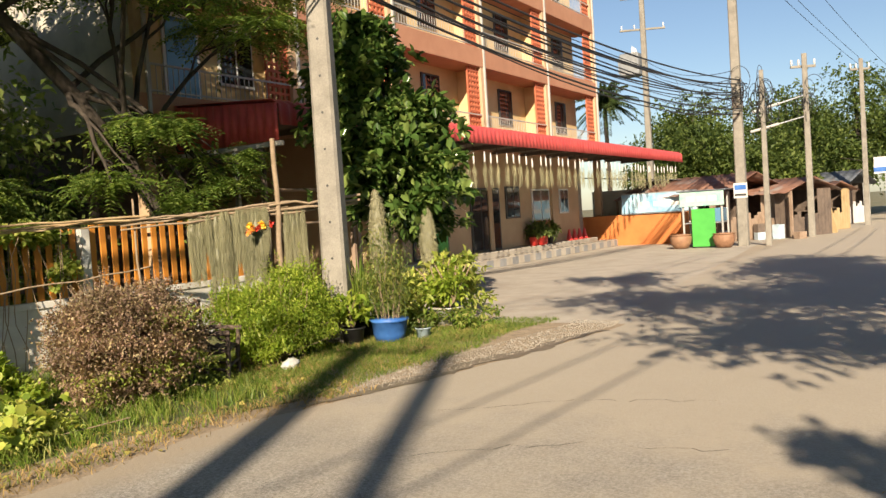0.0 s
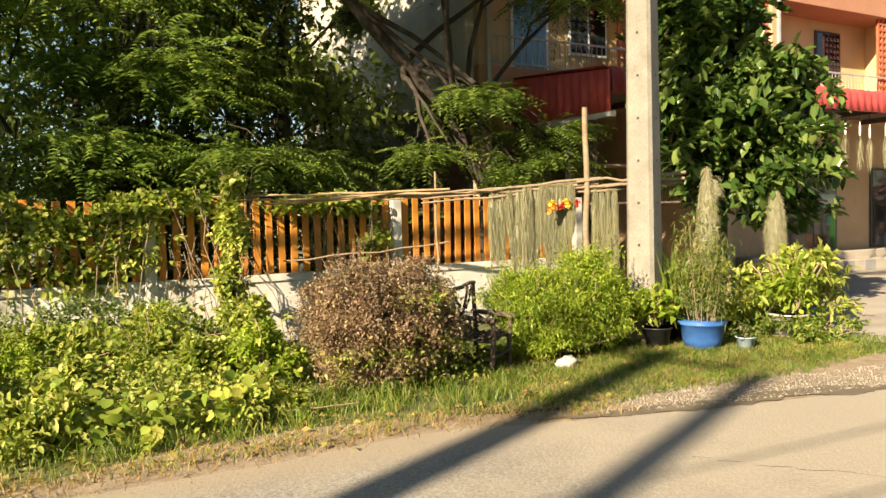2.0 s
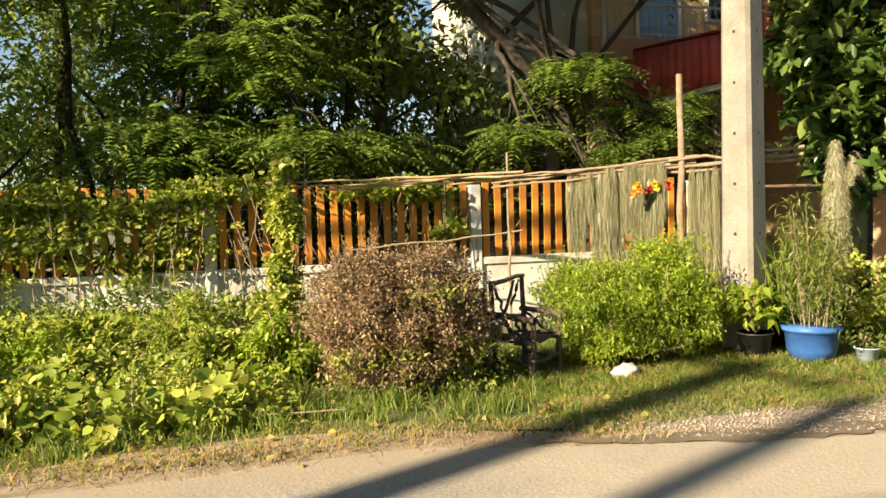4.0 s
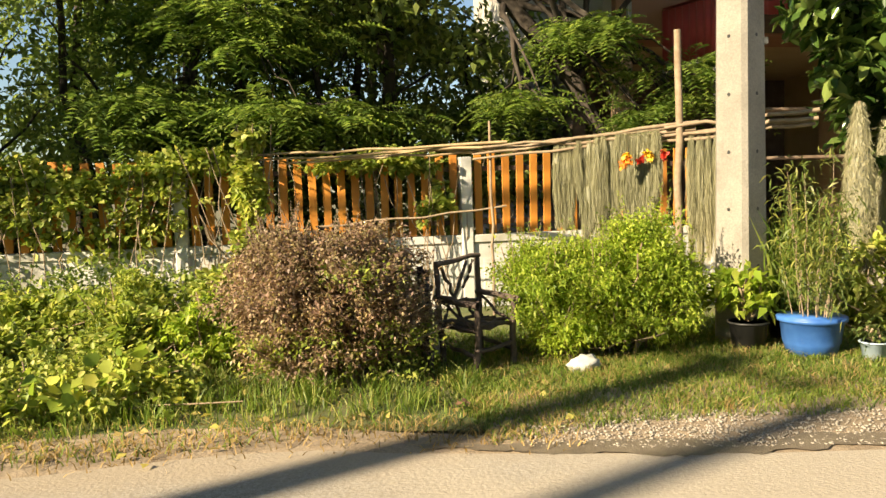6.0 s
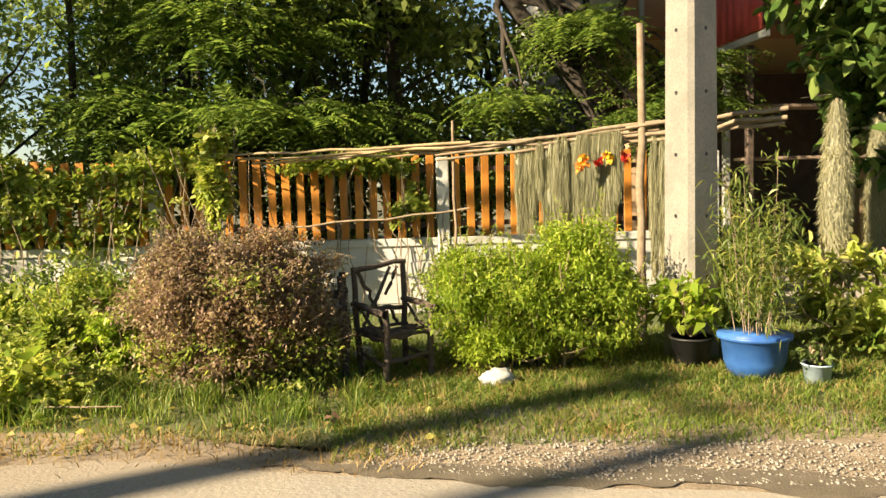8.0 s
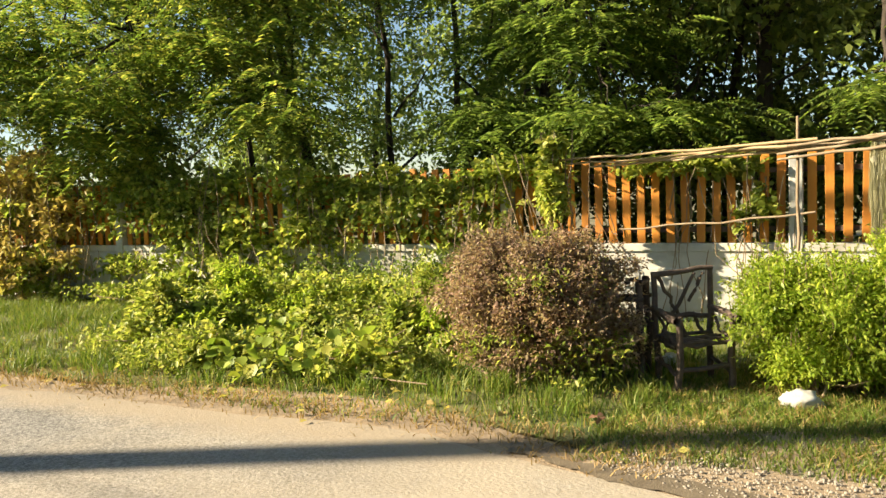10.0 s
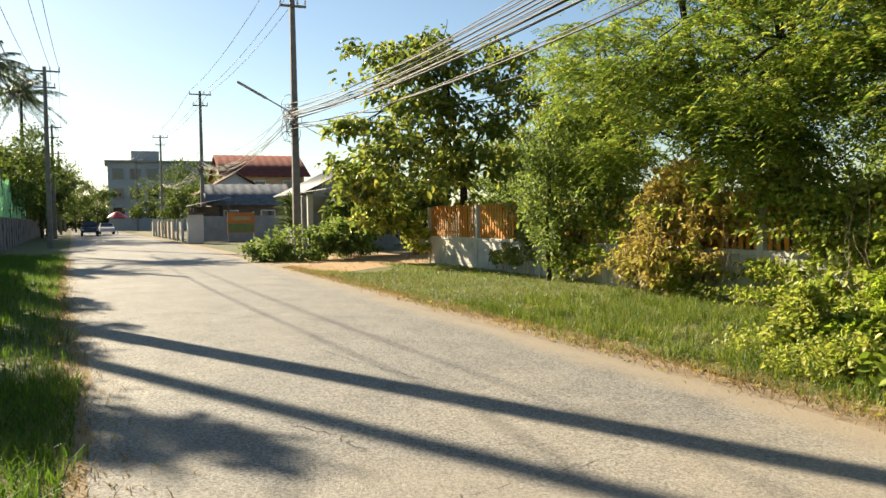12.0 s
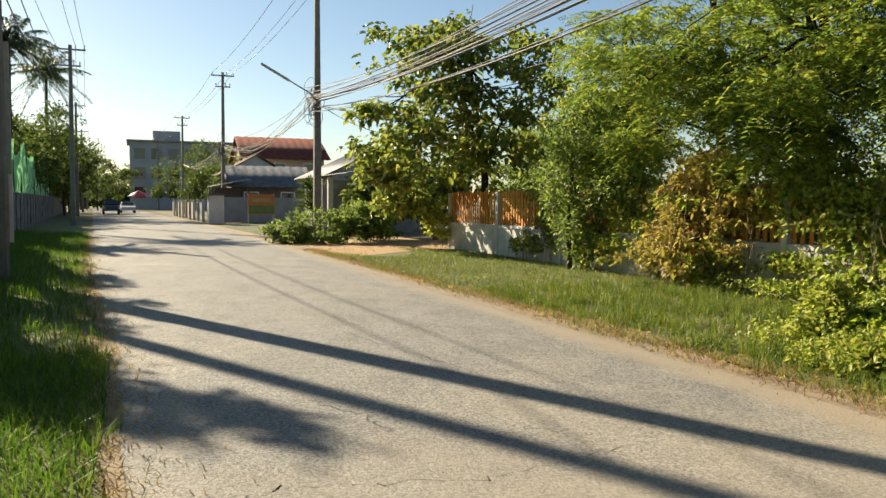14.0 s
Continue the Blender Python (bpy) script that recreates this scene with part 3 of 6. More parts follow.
shop_pole = power_pole(*POLE_N[0][:2], POLE_N[0][2], 0.26, [(11.6, 0.9, 20)], "tall concrete pole before the roadside shops")
trafo_pole = power_pole(*POLE_N[1][:2], POLE_N[1][2], 0.24, [(12.9, 1.1, 25), (11.2, 1.2, 25)], "concrete pole carrying a grey transformer")
for at, h, w in POLE_N[2:]:
    power_pole(at, h, w, w * 0.7, [(h - 0.5, 0.5, 30)] if h > 7 else [])
bm = boxed(-1.25, -0.5, 8.75, -0.2, 0.5, 9.95, 0.06)
for i in range(6):
    box(bm, -1.33, -0.42 + i * 0.145, 8.9, -1.25, -0.38 + i * 0.145, 9.75)
trafo = part("transformer", bm, "steel", trafo_pole, "grey ribbed transformer tank")
for y in (-0.3, 0, 0.3):
    link_mesh("bushing", tubes("bushing", [([(-0.55, y, 9.9), (-0.55, y, 10.0), (-0.55, y, 10.15), (-0.55, y, 10.3)], [0.03, 0.07, 0.05, 0.02])], 8), "insulator", trafo)
for at, p, q in (((-3.8, 35.5, 0), (-1.9, -0.9, 5.2), (0, 0, 5.75)), ((-3.8, 35.5, 0), (-2.0, -1.0, 4.4), (0, 0, 4.9)), ((-7.45, -28.5, 0), (2.6, 1.0, 7.4), (0.1, 0, 6.3))):
    lamp = thing("street_lamp", at, "slim tube street lamp on a slanting arm", "street lamp", "street lamps")
    link_mesh("arm", tubes("arm", [([q, (np.array(p) + np.array(q)) / 2], [0.03, 0.03])], 6), "steel", lamp)
    link_mesh("tube_housing", tubes("tube_housing", [([(np.array(p) + np.array(q)) / 2, p], [0.06, 0.06])], 8), "rail_white", lamp)


def cable_run(name, runs, radius, label):
    ob = link_mesh(name, tubes(name, [(p, radius) for p in runs], 5), "cable")
    return tagged(ob, label, "cable", "overhead cables")


rng = np.random.default_rng(8)
W1, N0, S0, T0 = np.array((-7.0, -28.5, 6.2)), np.array((-6.6, 9.0, 5.6)), np.array((-5.4, 30.6, 5.4)), np.array((-12.6, 43, 6.5))
for i in range(15):
    o = np.array((rng.normal() * 0.1, 0, rng.normal() * 0.28))
    cable_run("cable", [wiggle(W1 + o, N0 + o * 0.9 + (0, 0, 0.15 * rng.normal()), 16, 0, None, 0.55 + 0.35 * rng.random())], 0.011 + 0.012 * rng.random(), "black sagging telephone cable between poles")
for i in range(15):
    o = np.array((rng.normal() * 0.1, 0, rng.normal() * 0.25))
    cable_run("cable", [wiggle(N0 + o, S0 + o * 1.2 + (0, 0, 0.25 * rng.normal()), 16, 0, None, 0.2 + 0.5 * rng.random())], 0.011 + 0.013 * rng.random(), "black sagging telephone cable between poles")
for i in range(6):
    o = np.array((0, 0, rng.normal() * 0.5))
    cable_run("cable", [wiggle(S0 + o, T0 + o * 2 + (0, 0, 1), 12, 0, None, 0.5)], 0.012, "black service cable slung to the transformer pole")
for k, dx in enumerate((-0.8, -0.3, 0.8)):
    pts = [np.array((a[0] + dx, a[1], h + 0.0)) for a, h in POLE_W[::-1]] + [np.array((-6.83 + dx, 9, 11.0)), np.array((-5.5 + dx, 30.7, 11.9)), np.array((-2.5 + dx, 90, 12))]
    cable_run("power_line", [np.concatenate([wiggle(a, b, 12, 0, None, 0.5) for a, b in zip(pts, pts[1:])])], 0.014, "thin bare power line on insulators")
    pts = [np.array((a[0] + dx, a[1], h)) for a, h in POLE_E[::-1]] + [np.array((2.85 + dx, -9.9, 10.4)), np.array((3.5 + dx, 30, 10.4)), np.array((5 + dx, 70, 10.4))]
    cable_run("power_line", [np.concatenate([wiggle(a, b, 12, 0, None, 0.5) for a, b in zip(pts, pts[1:])])], 0.014, "thin bare power line on insulators")
for z in (6.3, 7.2):
    pts = [np.array((a[0], a[1], z)) for a, h in POLE_E[::-1]] + [np.array((2.85, -9.9, z)), np.array((3.5, 30, z))]
    cable_run("cable", [np.concatenate([wiggle(a, b, 12, 0, None, 0.5) for a, b in zip(pts, pts[1:])])], 0.016, "black cable along the block wall")
for i in range(9):
    a = np.array((-7.2, -28.5, 6.0 + 0.3 * rng.normal()))
    b = np.array((-6.75, -61.5, 6.0 + 0.5 * rng.normal()))
    cable_run("cable", [wiggle(a, b, 12, 0, None, 0.6 + 0.8 * rng.random())], 0.013, "black sagging telephone cable between poles")
    cable_run("cable", [wiggle(b, (-5.6, -98, 6.2), 10, 0, None, 0.5 + 0.8 * rng.random())], 0.014, "black sagging telephone cable between poles")
for i in range(4):
    cable_run("cable", [wiggle((-7.2, -28.5, 5.6 + 0.2 * i), (-12.5 + i, 2 - 6 * i, 6.4 - 0.9 * i), 14, 0, None, 0.7)], 0.014, "pale service wire slung through the trees")

rt = np.random.default_rng(91)
for at, n in (((-4.55, 30.2, 5.0), 26), ((-5.45, 30.5, 5.3), 16), ((-3.8, 35.5, 5.4), 16), ((-7.3, -28.4, 5.9), 18), ((-6.6, -61.4, 5.8), 14)):
    runs = []
    for i in range(n):
        c = np.array(at) + rt.normal(size=3) * np.array((0.14, 0.14, 0.35))
        a = np.linspace(0, 2 * math.pi * (0.8 + 0.5 * rt.random()), 18)
        r1, r2, w = 0.16 + 0.22 * rt.random(), 0.2 + 0.35 * rt.random(), rt.random() * 3.1
        runs.append((np.column_stack([c[0] + r1 * np.cos(a) * math.cos(w), c[1] + r1 * np.cos(a) * math.sin(w), c[2] + r2 * np.sin(a)]), 0.012))
    tagged(link_mesh("cable_coil", tubes("cable_coil", runs, 4), "cable"), "tangled coil of black cable slung on a pole", "cable", "coils of cable")
notice = thing("notice", pose(-5.5, 30.535, 1.75, 0, 0, 0), "small blue and white notice strapped to a pole", "sign")
part("board", boxed(-0.24, -0.03, 0, 0.24, 0.0, 0.55, 0.006), "white_paint", notice)
part("lettering_bar", boxed(-0.2, -0.037, 0.3, 0.2, -0.032, 0.48), "blue_plastic", notice)
part("lettering_bar", boxed(-0.2, -0.037, 0.08, 0.2, -0.032, 0.16), "frame_dark", notice)

# ---- east block wall ----
def wall_x(y):
    return 4.35 + 0.0445 * (-8.2 - y)


block_wall = thing("block_wall", (0, 0, 0), "grey weathered concrete block wall with pilasters", "wall", kind="structure")
ang = math.degrees(math.atan(0.0445))
core = Matrix.Translation((wall_x(-8.2), -8.2, 0)) @ pose(0, 0, 0, 0, 0, ang)
part("core", boxed(0.02, -110, -0.05, 0.12, 34, 1.88, 0, core), "mortar", block_wall)
part("coping", boxed(-0.03, -110, 1.885, 0.17, 34, 1.95, 0.01, core), "mortar", block_wall)
pil = part("pilaster", boxed(-0.05, -0.09, 0, 0.0, 0.09, 1.88, 0.01), "mortar", block_wall, at=core @ Matrix.Translation((0, 1.5, 0))).data
for i in range(1, 30):
    link_mesh("pilaster", pil, None, block_wall, at=core @ Matrix.Translation((0, 1.5 - 2.5 * i, 0)))
blk = None
rest = bmesh.new()
for r in range(9):
    for c in range(60):
        y = 3.0 - c * 0.41 - (0.2 if r % 2 else 0)
        at = core @ Matrix.Translation((random.uniform(-0.004, 0.004), y, 0.01 + r * 0.207))
        if c < 33:
            if blk is None:
                blk = part("block", boxed(0.0, 0, 0, 0.05, 0.397, 0.196, 0.006), "block", block_wall, at=at).data
            else:
                link_mesh("block", blk, None, block_wall, at=at)
        else:
            box(rest, 0.0, 0, 0, 0.05, 0.397, 0.196, 0, at)
tagged(part("distant_blocks", rest, "block", block_wall), kind="stuff")
# stakes and torn green net above the wall
NET = [(2.0, 3.8), (-1.5, 4.0), (-5.0, 3.9), (-8.6, 3.9), (-11.2, 3.3), (-14.0, 5.6), (-17.5, 5.3), (-21.5, 5.2), (-25.5, 4.8), (-30, 4.4), (-35, 4.6), (-40, 4.9), (-45, 4.7), (-50, 4.8), (-57, 4.7), (-64, 4.8), (-72, 4.7), (-80, 4.8)]
for y, h in NET:
    st = tagged(link_mesh("stake", tubes("stake", [([(wall_x(y) + 0.35, y, 0), (wall_x(y) + 0.33, y, h * 0.5), (wall_x(y) + 0.38, y + 0.05, h + 0.35)], [0.05, 0.045, 0.03])], 6), "dark_wood"), "dark wooden stake behind the block wall", "stake", "stakes of the net")
v, f = [], []
n = 166
for i in range(n + 1):
    y = 3.0 - i * 0.5
    hang = 3.85 + 0.4 * math.sin(i * 0.33) + 0.18 * math.sin(i * 0.9) - (1.7 if 54 < i < 60 else 0) - 0.5 * (60 < i < 66) + 0.6 * (i > 72)
    for k in range(7):
        v.append((wall_x(y) + 0.36 + 0.09 * math.sin(i * 0.8 + k) + 0.05 * math.sin(i * 2.3 - k * 1.7), y, 1.75 + (hang - 1.75) * k / 6))
for i in range(n):
    for k in range(6):
        f.append((i * 7 + k, i * 7 + k + 1, i * 7 + k + 8, i * 7 + k + 7))
tagged(link_mesh("shade_net", raw("shade_net", v, f, True), "net_green"), "torn bright green shade net sagging between stakes", "net")

# ---- apartment block ----
BX = -12.5
flats = thing("apartment_building", (BX, 0, 0), "peach four-storey apartment block with balconies and red awning", "building")
COLS = [10.35, 14.75, 18.9, 24.2, 29.5, 34.8]
FLOORS = [4.5, 7.35, 10.2]
TOP = 13.2
bm = boxed(-9, COLS[0], 3.9, -0.90, COLS[-1], TOP)
box(bm, -9, 17.0, 0, -0.90, COLS[-1], 3.899)
part("upper_wall", bm, "cream", flats)
# the open shop's gloom is put into this wall's dark colour
part("shop_back_wall", boxed(-5.6, COLS[0], 0, -5.5, 16.99, 3.899), "brown_and_shade", flats)
part("ground_wall", boxed(-0.895, 17.0, 0.0, 0.0, 32.3, 3.9), "peach", flats)
# greyer strip standing for the outbuilding's shaded wall in this gap
part("rear_ground_wall", boxed(-0.895, 32.31, 0.0, -0.6, 34.15, 3.9), "end_render", flats)
for z in FLOORS + [TOP - 0.1]:
    part("floor_slab", boxed(-0.895, COLS[0] - 0.15, z - 0.62, 0.12, COLS[-1] + 0.15, z + 0.02, 0.015), "salmon", flats)
for y in COLS:
    part("column", boxed(-0.18, y - 0.14, 0, 0.1, y + 0.14, TOP + 0.3, 0.01), "peach", flats)
    part("drain_pipe", boxed(0.105, y + 0.03, 4, 0.17, y + 0.1, TOP), "rail_white", flats)
bar_me = None
for z, z1 in zip(FLOORS, FLOORS[1:] + [TOP - 0.1]):
    for y0, y1 in zip(COLS, COLS[1:]):
        part("party_wall", boxed(-0.89, y0 - 0.07, z + 0.025, -0.19, y0 + 0.07, z1 - 0.63), "cream", flats)
        # brick lattice screen beside the column
        bm = bmesh.new()
        ww = 0.72
        a = y1 - 0.14 - ww
        for i in range(5):
            box(bm, -0.06, a + i * ww / 4 - 0.03, z + 0.03, 0.0, a + i * ww / 4 + 0.03, z1 - 0.64)
        k = int((z1 - z - 0.66) / 0.17)
        for j in range(k + 1):
            box(bm, -0.065, a, z + 0.03 + j * 0.17, 0.005, a + ww, z + 0.085 + j * 0.17)
        part("lattice_screen", bm, "lattice", flats, "orange-red brick lattice screen")
        # balcony rail
        rail = part("balcony_rail", boxed(0.035, y0 + 0.15, z + 0.60, 0.065, y1 - 0.15, z + 0.64), "rail_white", flats, "pale metal balcony rail")
        part("bottom_bar", boxed(0.035, y0 + 0.15, z + 0.08, 0.07, y1 - 0.15, z + 0.11), "rail_white", rail)
        for q in np.arange(y0 + 0.2, y1 - 0.95, 0.14):
            at = Matrix.Translation((0.052, q, z + 0.02))
            if bar_me is None:
                bar_me = part("baluster", boxed(-0.007, -0.007, 0, 0.007, 0.007, 0.59), "rail_white", rail, at=at).data
            else:
                link_mesh("baluster", bar_me, None, rail, at=at)
        # window, and at the shaded end a balcony door with its curtain
        first = y0 == COLS[0]
        m = y0 + (2.85 if first else 2.9)
        win = part("window", boxed(-0.895, m, z + 0.6, -0.84, m + 1.1, z + 1.95, 0.008), "frame_dark" if not first else "frame_white", flats, "window with two dark panes")
        for q in (0.06, 0.58):
            part("pane", boxed(-0.838, m + q, z + 0.66, -0.83, m + q + 0.46, z + 1.89), "dark_glass", win)
        if first:
            dr = part("balcony_door", boxed(-0.895, y0 + 1.3, z + 0.03, -0.85, y0 + 2.3, z + 2.05, 0.008), "frame_white", flats, "pale blue balcony door")
            part("pane", boxed(-0.848, y0 + 1.38, z + 0.12, -0.838, y0 + 2.22, z + 1.95), "blue_glass", dr)
# end wall of the block towards the trees
part("end_wall", boxed(-9, COLS[0] - 0.3, 3.9, -0.05, COLS[0] - 0.01, TOP), "end_render", flats, "plain rendered end wall")
# dark colour below stands for the shade at the open ground floor
part("end_wall_base", boxed(-9, COLS[0] - 0.28, 0, -1.6, COLS[0] - 0.02, 3.895), "brown_and_shade", flats, "lower end wall coloured dark for shade")
part("parapet", boxed(-0.895, COLS[0], TOP + 0.0, 0.1, COLS[-1], TOP + 0.7, 0.01), "salmon", flats)
# ground floor doors and windows
def opening(y0, y1, z0, z1, leaves, name, label, frame_mat="frame_dark"):
    root = part(name, boxed(0.0, y0, z0, 0.05, y1, z1, 0.006), frame_mat, flats, label)
    w = (y1 - y0 - 0.1) / leaves
    for i in range(leaves):
        part("pane", boxed(0.052, y0 + 0.05 + i * w + 0.03, z0 + 0.06, 0.06, y0 + 0.05 + (i + 1) * w - 0.03, z1 - 0.06), "dark_glass", root)


opening(22.9, 24.95, 0.5, 2.65, 3, "sliding_door", "dark-framed glass sliding door")
opening(25.45, 26.55, 1.55, 2.7, 2, "window", "small dark-framed window")
opening(27.6, 29.2, 0.5, 2.6, 2, "sliding_door", "glass door with a pale frame", "frame_white")
opening(30.2, 31.1, 1.6, 2.6, 2, "window", "small pale-framed window", "frame_white")
opening(19.4, 21.4, 0.5, 2.65, 2, "sliding_door", "dark-framed glass sliding door")
part("terrace", boxed(0.0, 17.5, 0, 0.95, 34.6, 0.30, 0.02), "concrete_yard", flats, "raised tiled terrace")
part("terrace_step", boxed(0.0, 17.5, 0, 0.5, 33.0, 0.48, 0.02), "concrete_yard", flats)
for i in range(38):
    if i % 2 == 0:
        part("tile", boxed(0.951, 17.6 + i * 0.45, 0.02, 0.957, 18.05 + i * 0.45, 0.27), "grey_wall", flats)
# corrugated red awning with a scalloped fascia
v, f = [], []
ya = np.arange(11.0, 38.2, 0.06)
for i, y in enumerate(ya):
    w = 0.022 * math.cos(i * math.pi / 2)
    v += [(0.1, y, 4.28 + w), (2.75, y, 4.08 + w), (2.9 + w, y, 4.0), (2.92 + w, y, 3.62)]
for i in range(len(ya) - 1):
    for k in range(3):
        f.append((i * 4 + k, i * 4 + 4 + k, i * 4 + 5 + k, i * 4 + 1 + k))
aw = link_mesh("awning", raw("awning", v, f), "awning_red", flats, "red corrugated metal awning")
sol = aw.modifiers.new("thick", "SOLIDIFY")
sol.thickness = 0.012
part("soffit", boxed(0.0, 11.06, 3.93, 2.7, 38.1, 3.96), "brown_and_shade", flats)
for y in np.arange(11.4, 38, 2.2):
    part("awning_bracket", boxed(0.05, y - 0.03, 3.8, 2.44, y + 0.03, 3.925, 0.005), "brown_and_shade", flats)
part("awning_post", boxed(2.5, 13.5, 0, 2.62, 13.62, 3.715, 0.01), "shack_wood", flats)
part("awning_beam", boxed(2.45, 11.06, 3.72, 2.6, 38.1, 3.925), "brown_and_shade", flats)
# ribbed red sheet closing the awning's end, and the open shop front under it
v, f = [], []
xs = np.arange(0.1, 2.93, 0.055)
for i, x in enumerate(xs):
    w = 0.02 * math.cos(i * math.pi / 2)
    v += [(x, 10.985 + w, 3.34), (x, 10.985 + w, 4.27 - 0.085 * x)]
f = [(2 * i, 2 * i + 2, 2 * i + 3, 2 * i + 1) for i in range(len(xs) - 1)]
link_mesh("awning_end", raw("awning_end", v, f), "awning_red", flats, "ribbed red metal sheet at the awning's end").modifiers.new("thick", "SOLIDIFY").thickness = 0.01
part("lintel", boxed(0.0, 11.0, 3.24, 2.95, 11.07, 3.33, 0.008), "rail_white", flats)
for x, y, k in ((1.6, 11.05, "rail_white"), (2.3, 11.05, "dark_wood"), (2.8, 13.0, "shack_wood")):
    part("awning_post", boxed(x, y, 0, x + 0.09, y + 0.09, 3.235, 0.01), k, flats)
part("shop_wall", boxed(-0.9, 14.6, 0, 2.2, 14.72, 3.9), "peach", flats, "brownish partition of the open shop")
part("shop_shelf", boxed(1.75, 11.15, 2.46, 2.2, 14.4, 2.50, 0.005), "shack_wood", flats)
part("shop_shelf", boxed(1.75, 11.15, 1.78, 2.2, 14.4, 1.82, 0.005), "shack_wood", flats)
# hanging bundles of grey moss under the awning's front
rng = np.random.default_rng(5)
proto = thing("hanging_plant", (BX + 2.76, 17.6, 3.66), "pale bottle with grey air-plant strands hung from the awning", "hanging plant", "hanging plants under the awning")
link_mesh("string", tubes("string", [([(0, 0, 0), (0, 0, -0.25)], [0.006, 0.006])], 4), "cable", proto)
link_mesh("bottle", tubes("bottle", [([(0, 0, -0.22), (0, 0, -0.27), (0, 0, -0.32), (0, 0, -0.48), (0, 0, -0.52)], [0.006, 0.014, 0.024, 0.024, 0.008])], 8), "insulator", proto, "pale plastic bottle")
n = 45
b = np.column_stack([rng.normal(size=n) * 0.02, rng.normal(size=n) * 0.02, -0.45 - 0.45 * rng.random(n)])
link_mesh("moss_tuft", gather("moss_tuft", [leaf_arrays(b, np.array([[0, 0, -1.0]]) + rng.normal(size=(n, 3)) * 0.05, 0.42, 0.009, rng)]), "moss", proto)
for i in range(44):
    y = 18.05 + i * 0.45
    k = copy_thing(proto, pose(BX + 2.76 + random.uniform(-0.06, 0.06), y, 3.66 + random.uniform(-0.08, 0.02), 0, 0, random.uniform(0, 360)))
# pots and cones at the terrace
for i in range(4):
    c = thing("traffic_cone", (BX + 0.25, 30.5 + i * 0.55, 0.482), "small red plastic cone on the terrace", "cone", "red cones on the terrace")
    link_mesh("body", tubes("body", [([(0, 0, 0.03), (0, 0, 0.45)], [0.13, 0.03])], 12), "red_plastic", c)
    part("foot", boxed(-0.16, -0.16, 0, 0.16, 0.16, 0.03, 0.005), "red_plastic", c)
def potted(at, r, h, mat, label, leaf, per, leaf_len, tall, wide, seed, material="dark_leaf"):
    root = thing("potted_plant", at, label, "potted plant", "potted plants")
    rg = np.random.default_rng(seed)
    link_mesh("pot", tubes("pot", [([(0, 0, 0), (0, 0, 0.01), (0, 0, h * 0.93), (0, 0, h * 0.94), (0, 0, h), (0, 0, h), (0, 0, h * 0.9), (0, 0, h * 0.88)], [0.01, r * 0.78, r * 0.98, r * 1.08, r * 1.08, r * 0.98, r * 0.9, 0.01])], 20), mat, root)
    if leaf == "blade":
        xy = rg.normal(size=(per, 2)) * r * 0.4
        link_mesh("foliage", gather("foliage", [blades(xy, h * 0.85, tall, leaf_len, rg, 0.5)]), material, root)
    else:
        link_mesh("foliage", gather("foliage", broad_crown([((0, 0, h + tall * 0.5), (wide, wide, tall * 0.5), 1)], per, leaf_len, leaf_len * 0.4, rg, 0.2, 5)), material, root)
        link_mesh("stalk", tubes("stalk", [(wiggle((0, 0, h * 0.8), (rg.normal() * wide * 0.5, rg.normal() * wide * 0.5, h + tall * 0.8), 5, 0.03, rg), 0.012) for _ in range(7)], 5), "stick", root)
    return root


for i, y in enumerate((26.9, 27.3, 27.75, 28.3)):
    potted((BX + 0.35 + 0.1 * (i % 2), y, 0.482), 0.18, 0.32, "red_plastic" if i < 3 else "black_plastic", "leafy plant in a red pot by the glass door", "leaf", 40, 0.22, 0.5, 0.24, 40 + i)

# ---- walls and shops past the block ----
yard = thing("yard_wall", (0, 0, 0), "orange-painted boundary wall of the yard", "wall", kind="structure")
part("wall", boxed(-13.39, 34.2, 0, -8.0, 34.38, 1.35, 0.01), "orange_paint", yard)
part("side_wall", boxed(-8.18, 32.3, 0, -8.0, 34.195, 1.35, 0.01), "orange_paint", yard)
# white walls given a greyer render in place of the shade on them
shed = thing("white_outbuilding", (0, 0, 0), "white outbuilding greyed for shade, with a tin roof", "building")
part("wall", boxed(-13.5, 36.5, 0, -8.6, 40.5, 2.5), "end_render", shed)
def tin_roof(parent, x0, x1, y0, y1, z0, z1, mat, step=0.09, name="roof", across=True):
    """A corrugated sheet that rises from z0 at x0 to z1 at x1, with ribs down the slope."""
    n = int((y1 - y0) / step) + 1
    v, f = [], []
    for i in range(n):
        y = y0 + i * step
        w = 0.02 * math.cos(i * math.pi / 2)
        v += [(x0, y, z0 + w), (x1, y, z1 + w)]
        if i:
            f.append((2 * i - 2, 2 * i - 1, 2 * i + 1, 2 * i))
    ob = link_mesh(name, raw(name, v, f), mat, parent)
    s = ob.modifiers.new("thick", "SOLIDIFY")
    s.thickness = 0.015
    return ob


tin_roof(shed, -13.8, -8.3, 36.2, 40.8, 3.2, 2.65, "roof_tin")
ban = thing("advertising_banner", (-9.6, 34.1, 0), "blue and white printed shop banner above the orange wall", "banner")
part("sheet", boxed(-1.6, -0.03, 1.4, 1.6, 0.0, 2.2), "blue_banner", ban)
part("frame", boxed(-1.65, 0.002, 1.35, 1.65, 0.04, 2.25), "steel", ban)
for x in (-0.9, -0.2, 0.5):
    part("lettering_bar", boxed(x, -0.036, 1.65, x + 0.5, -0.031, 1.85), "white_paint", ban)
stall = thing("food_stall", (-6.75, 30.6, 0), "bright green roadside food stall with a pale sign", "stall")
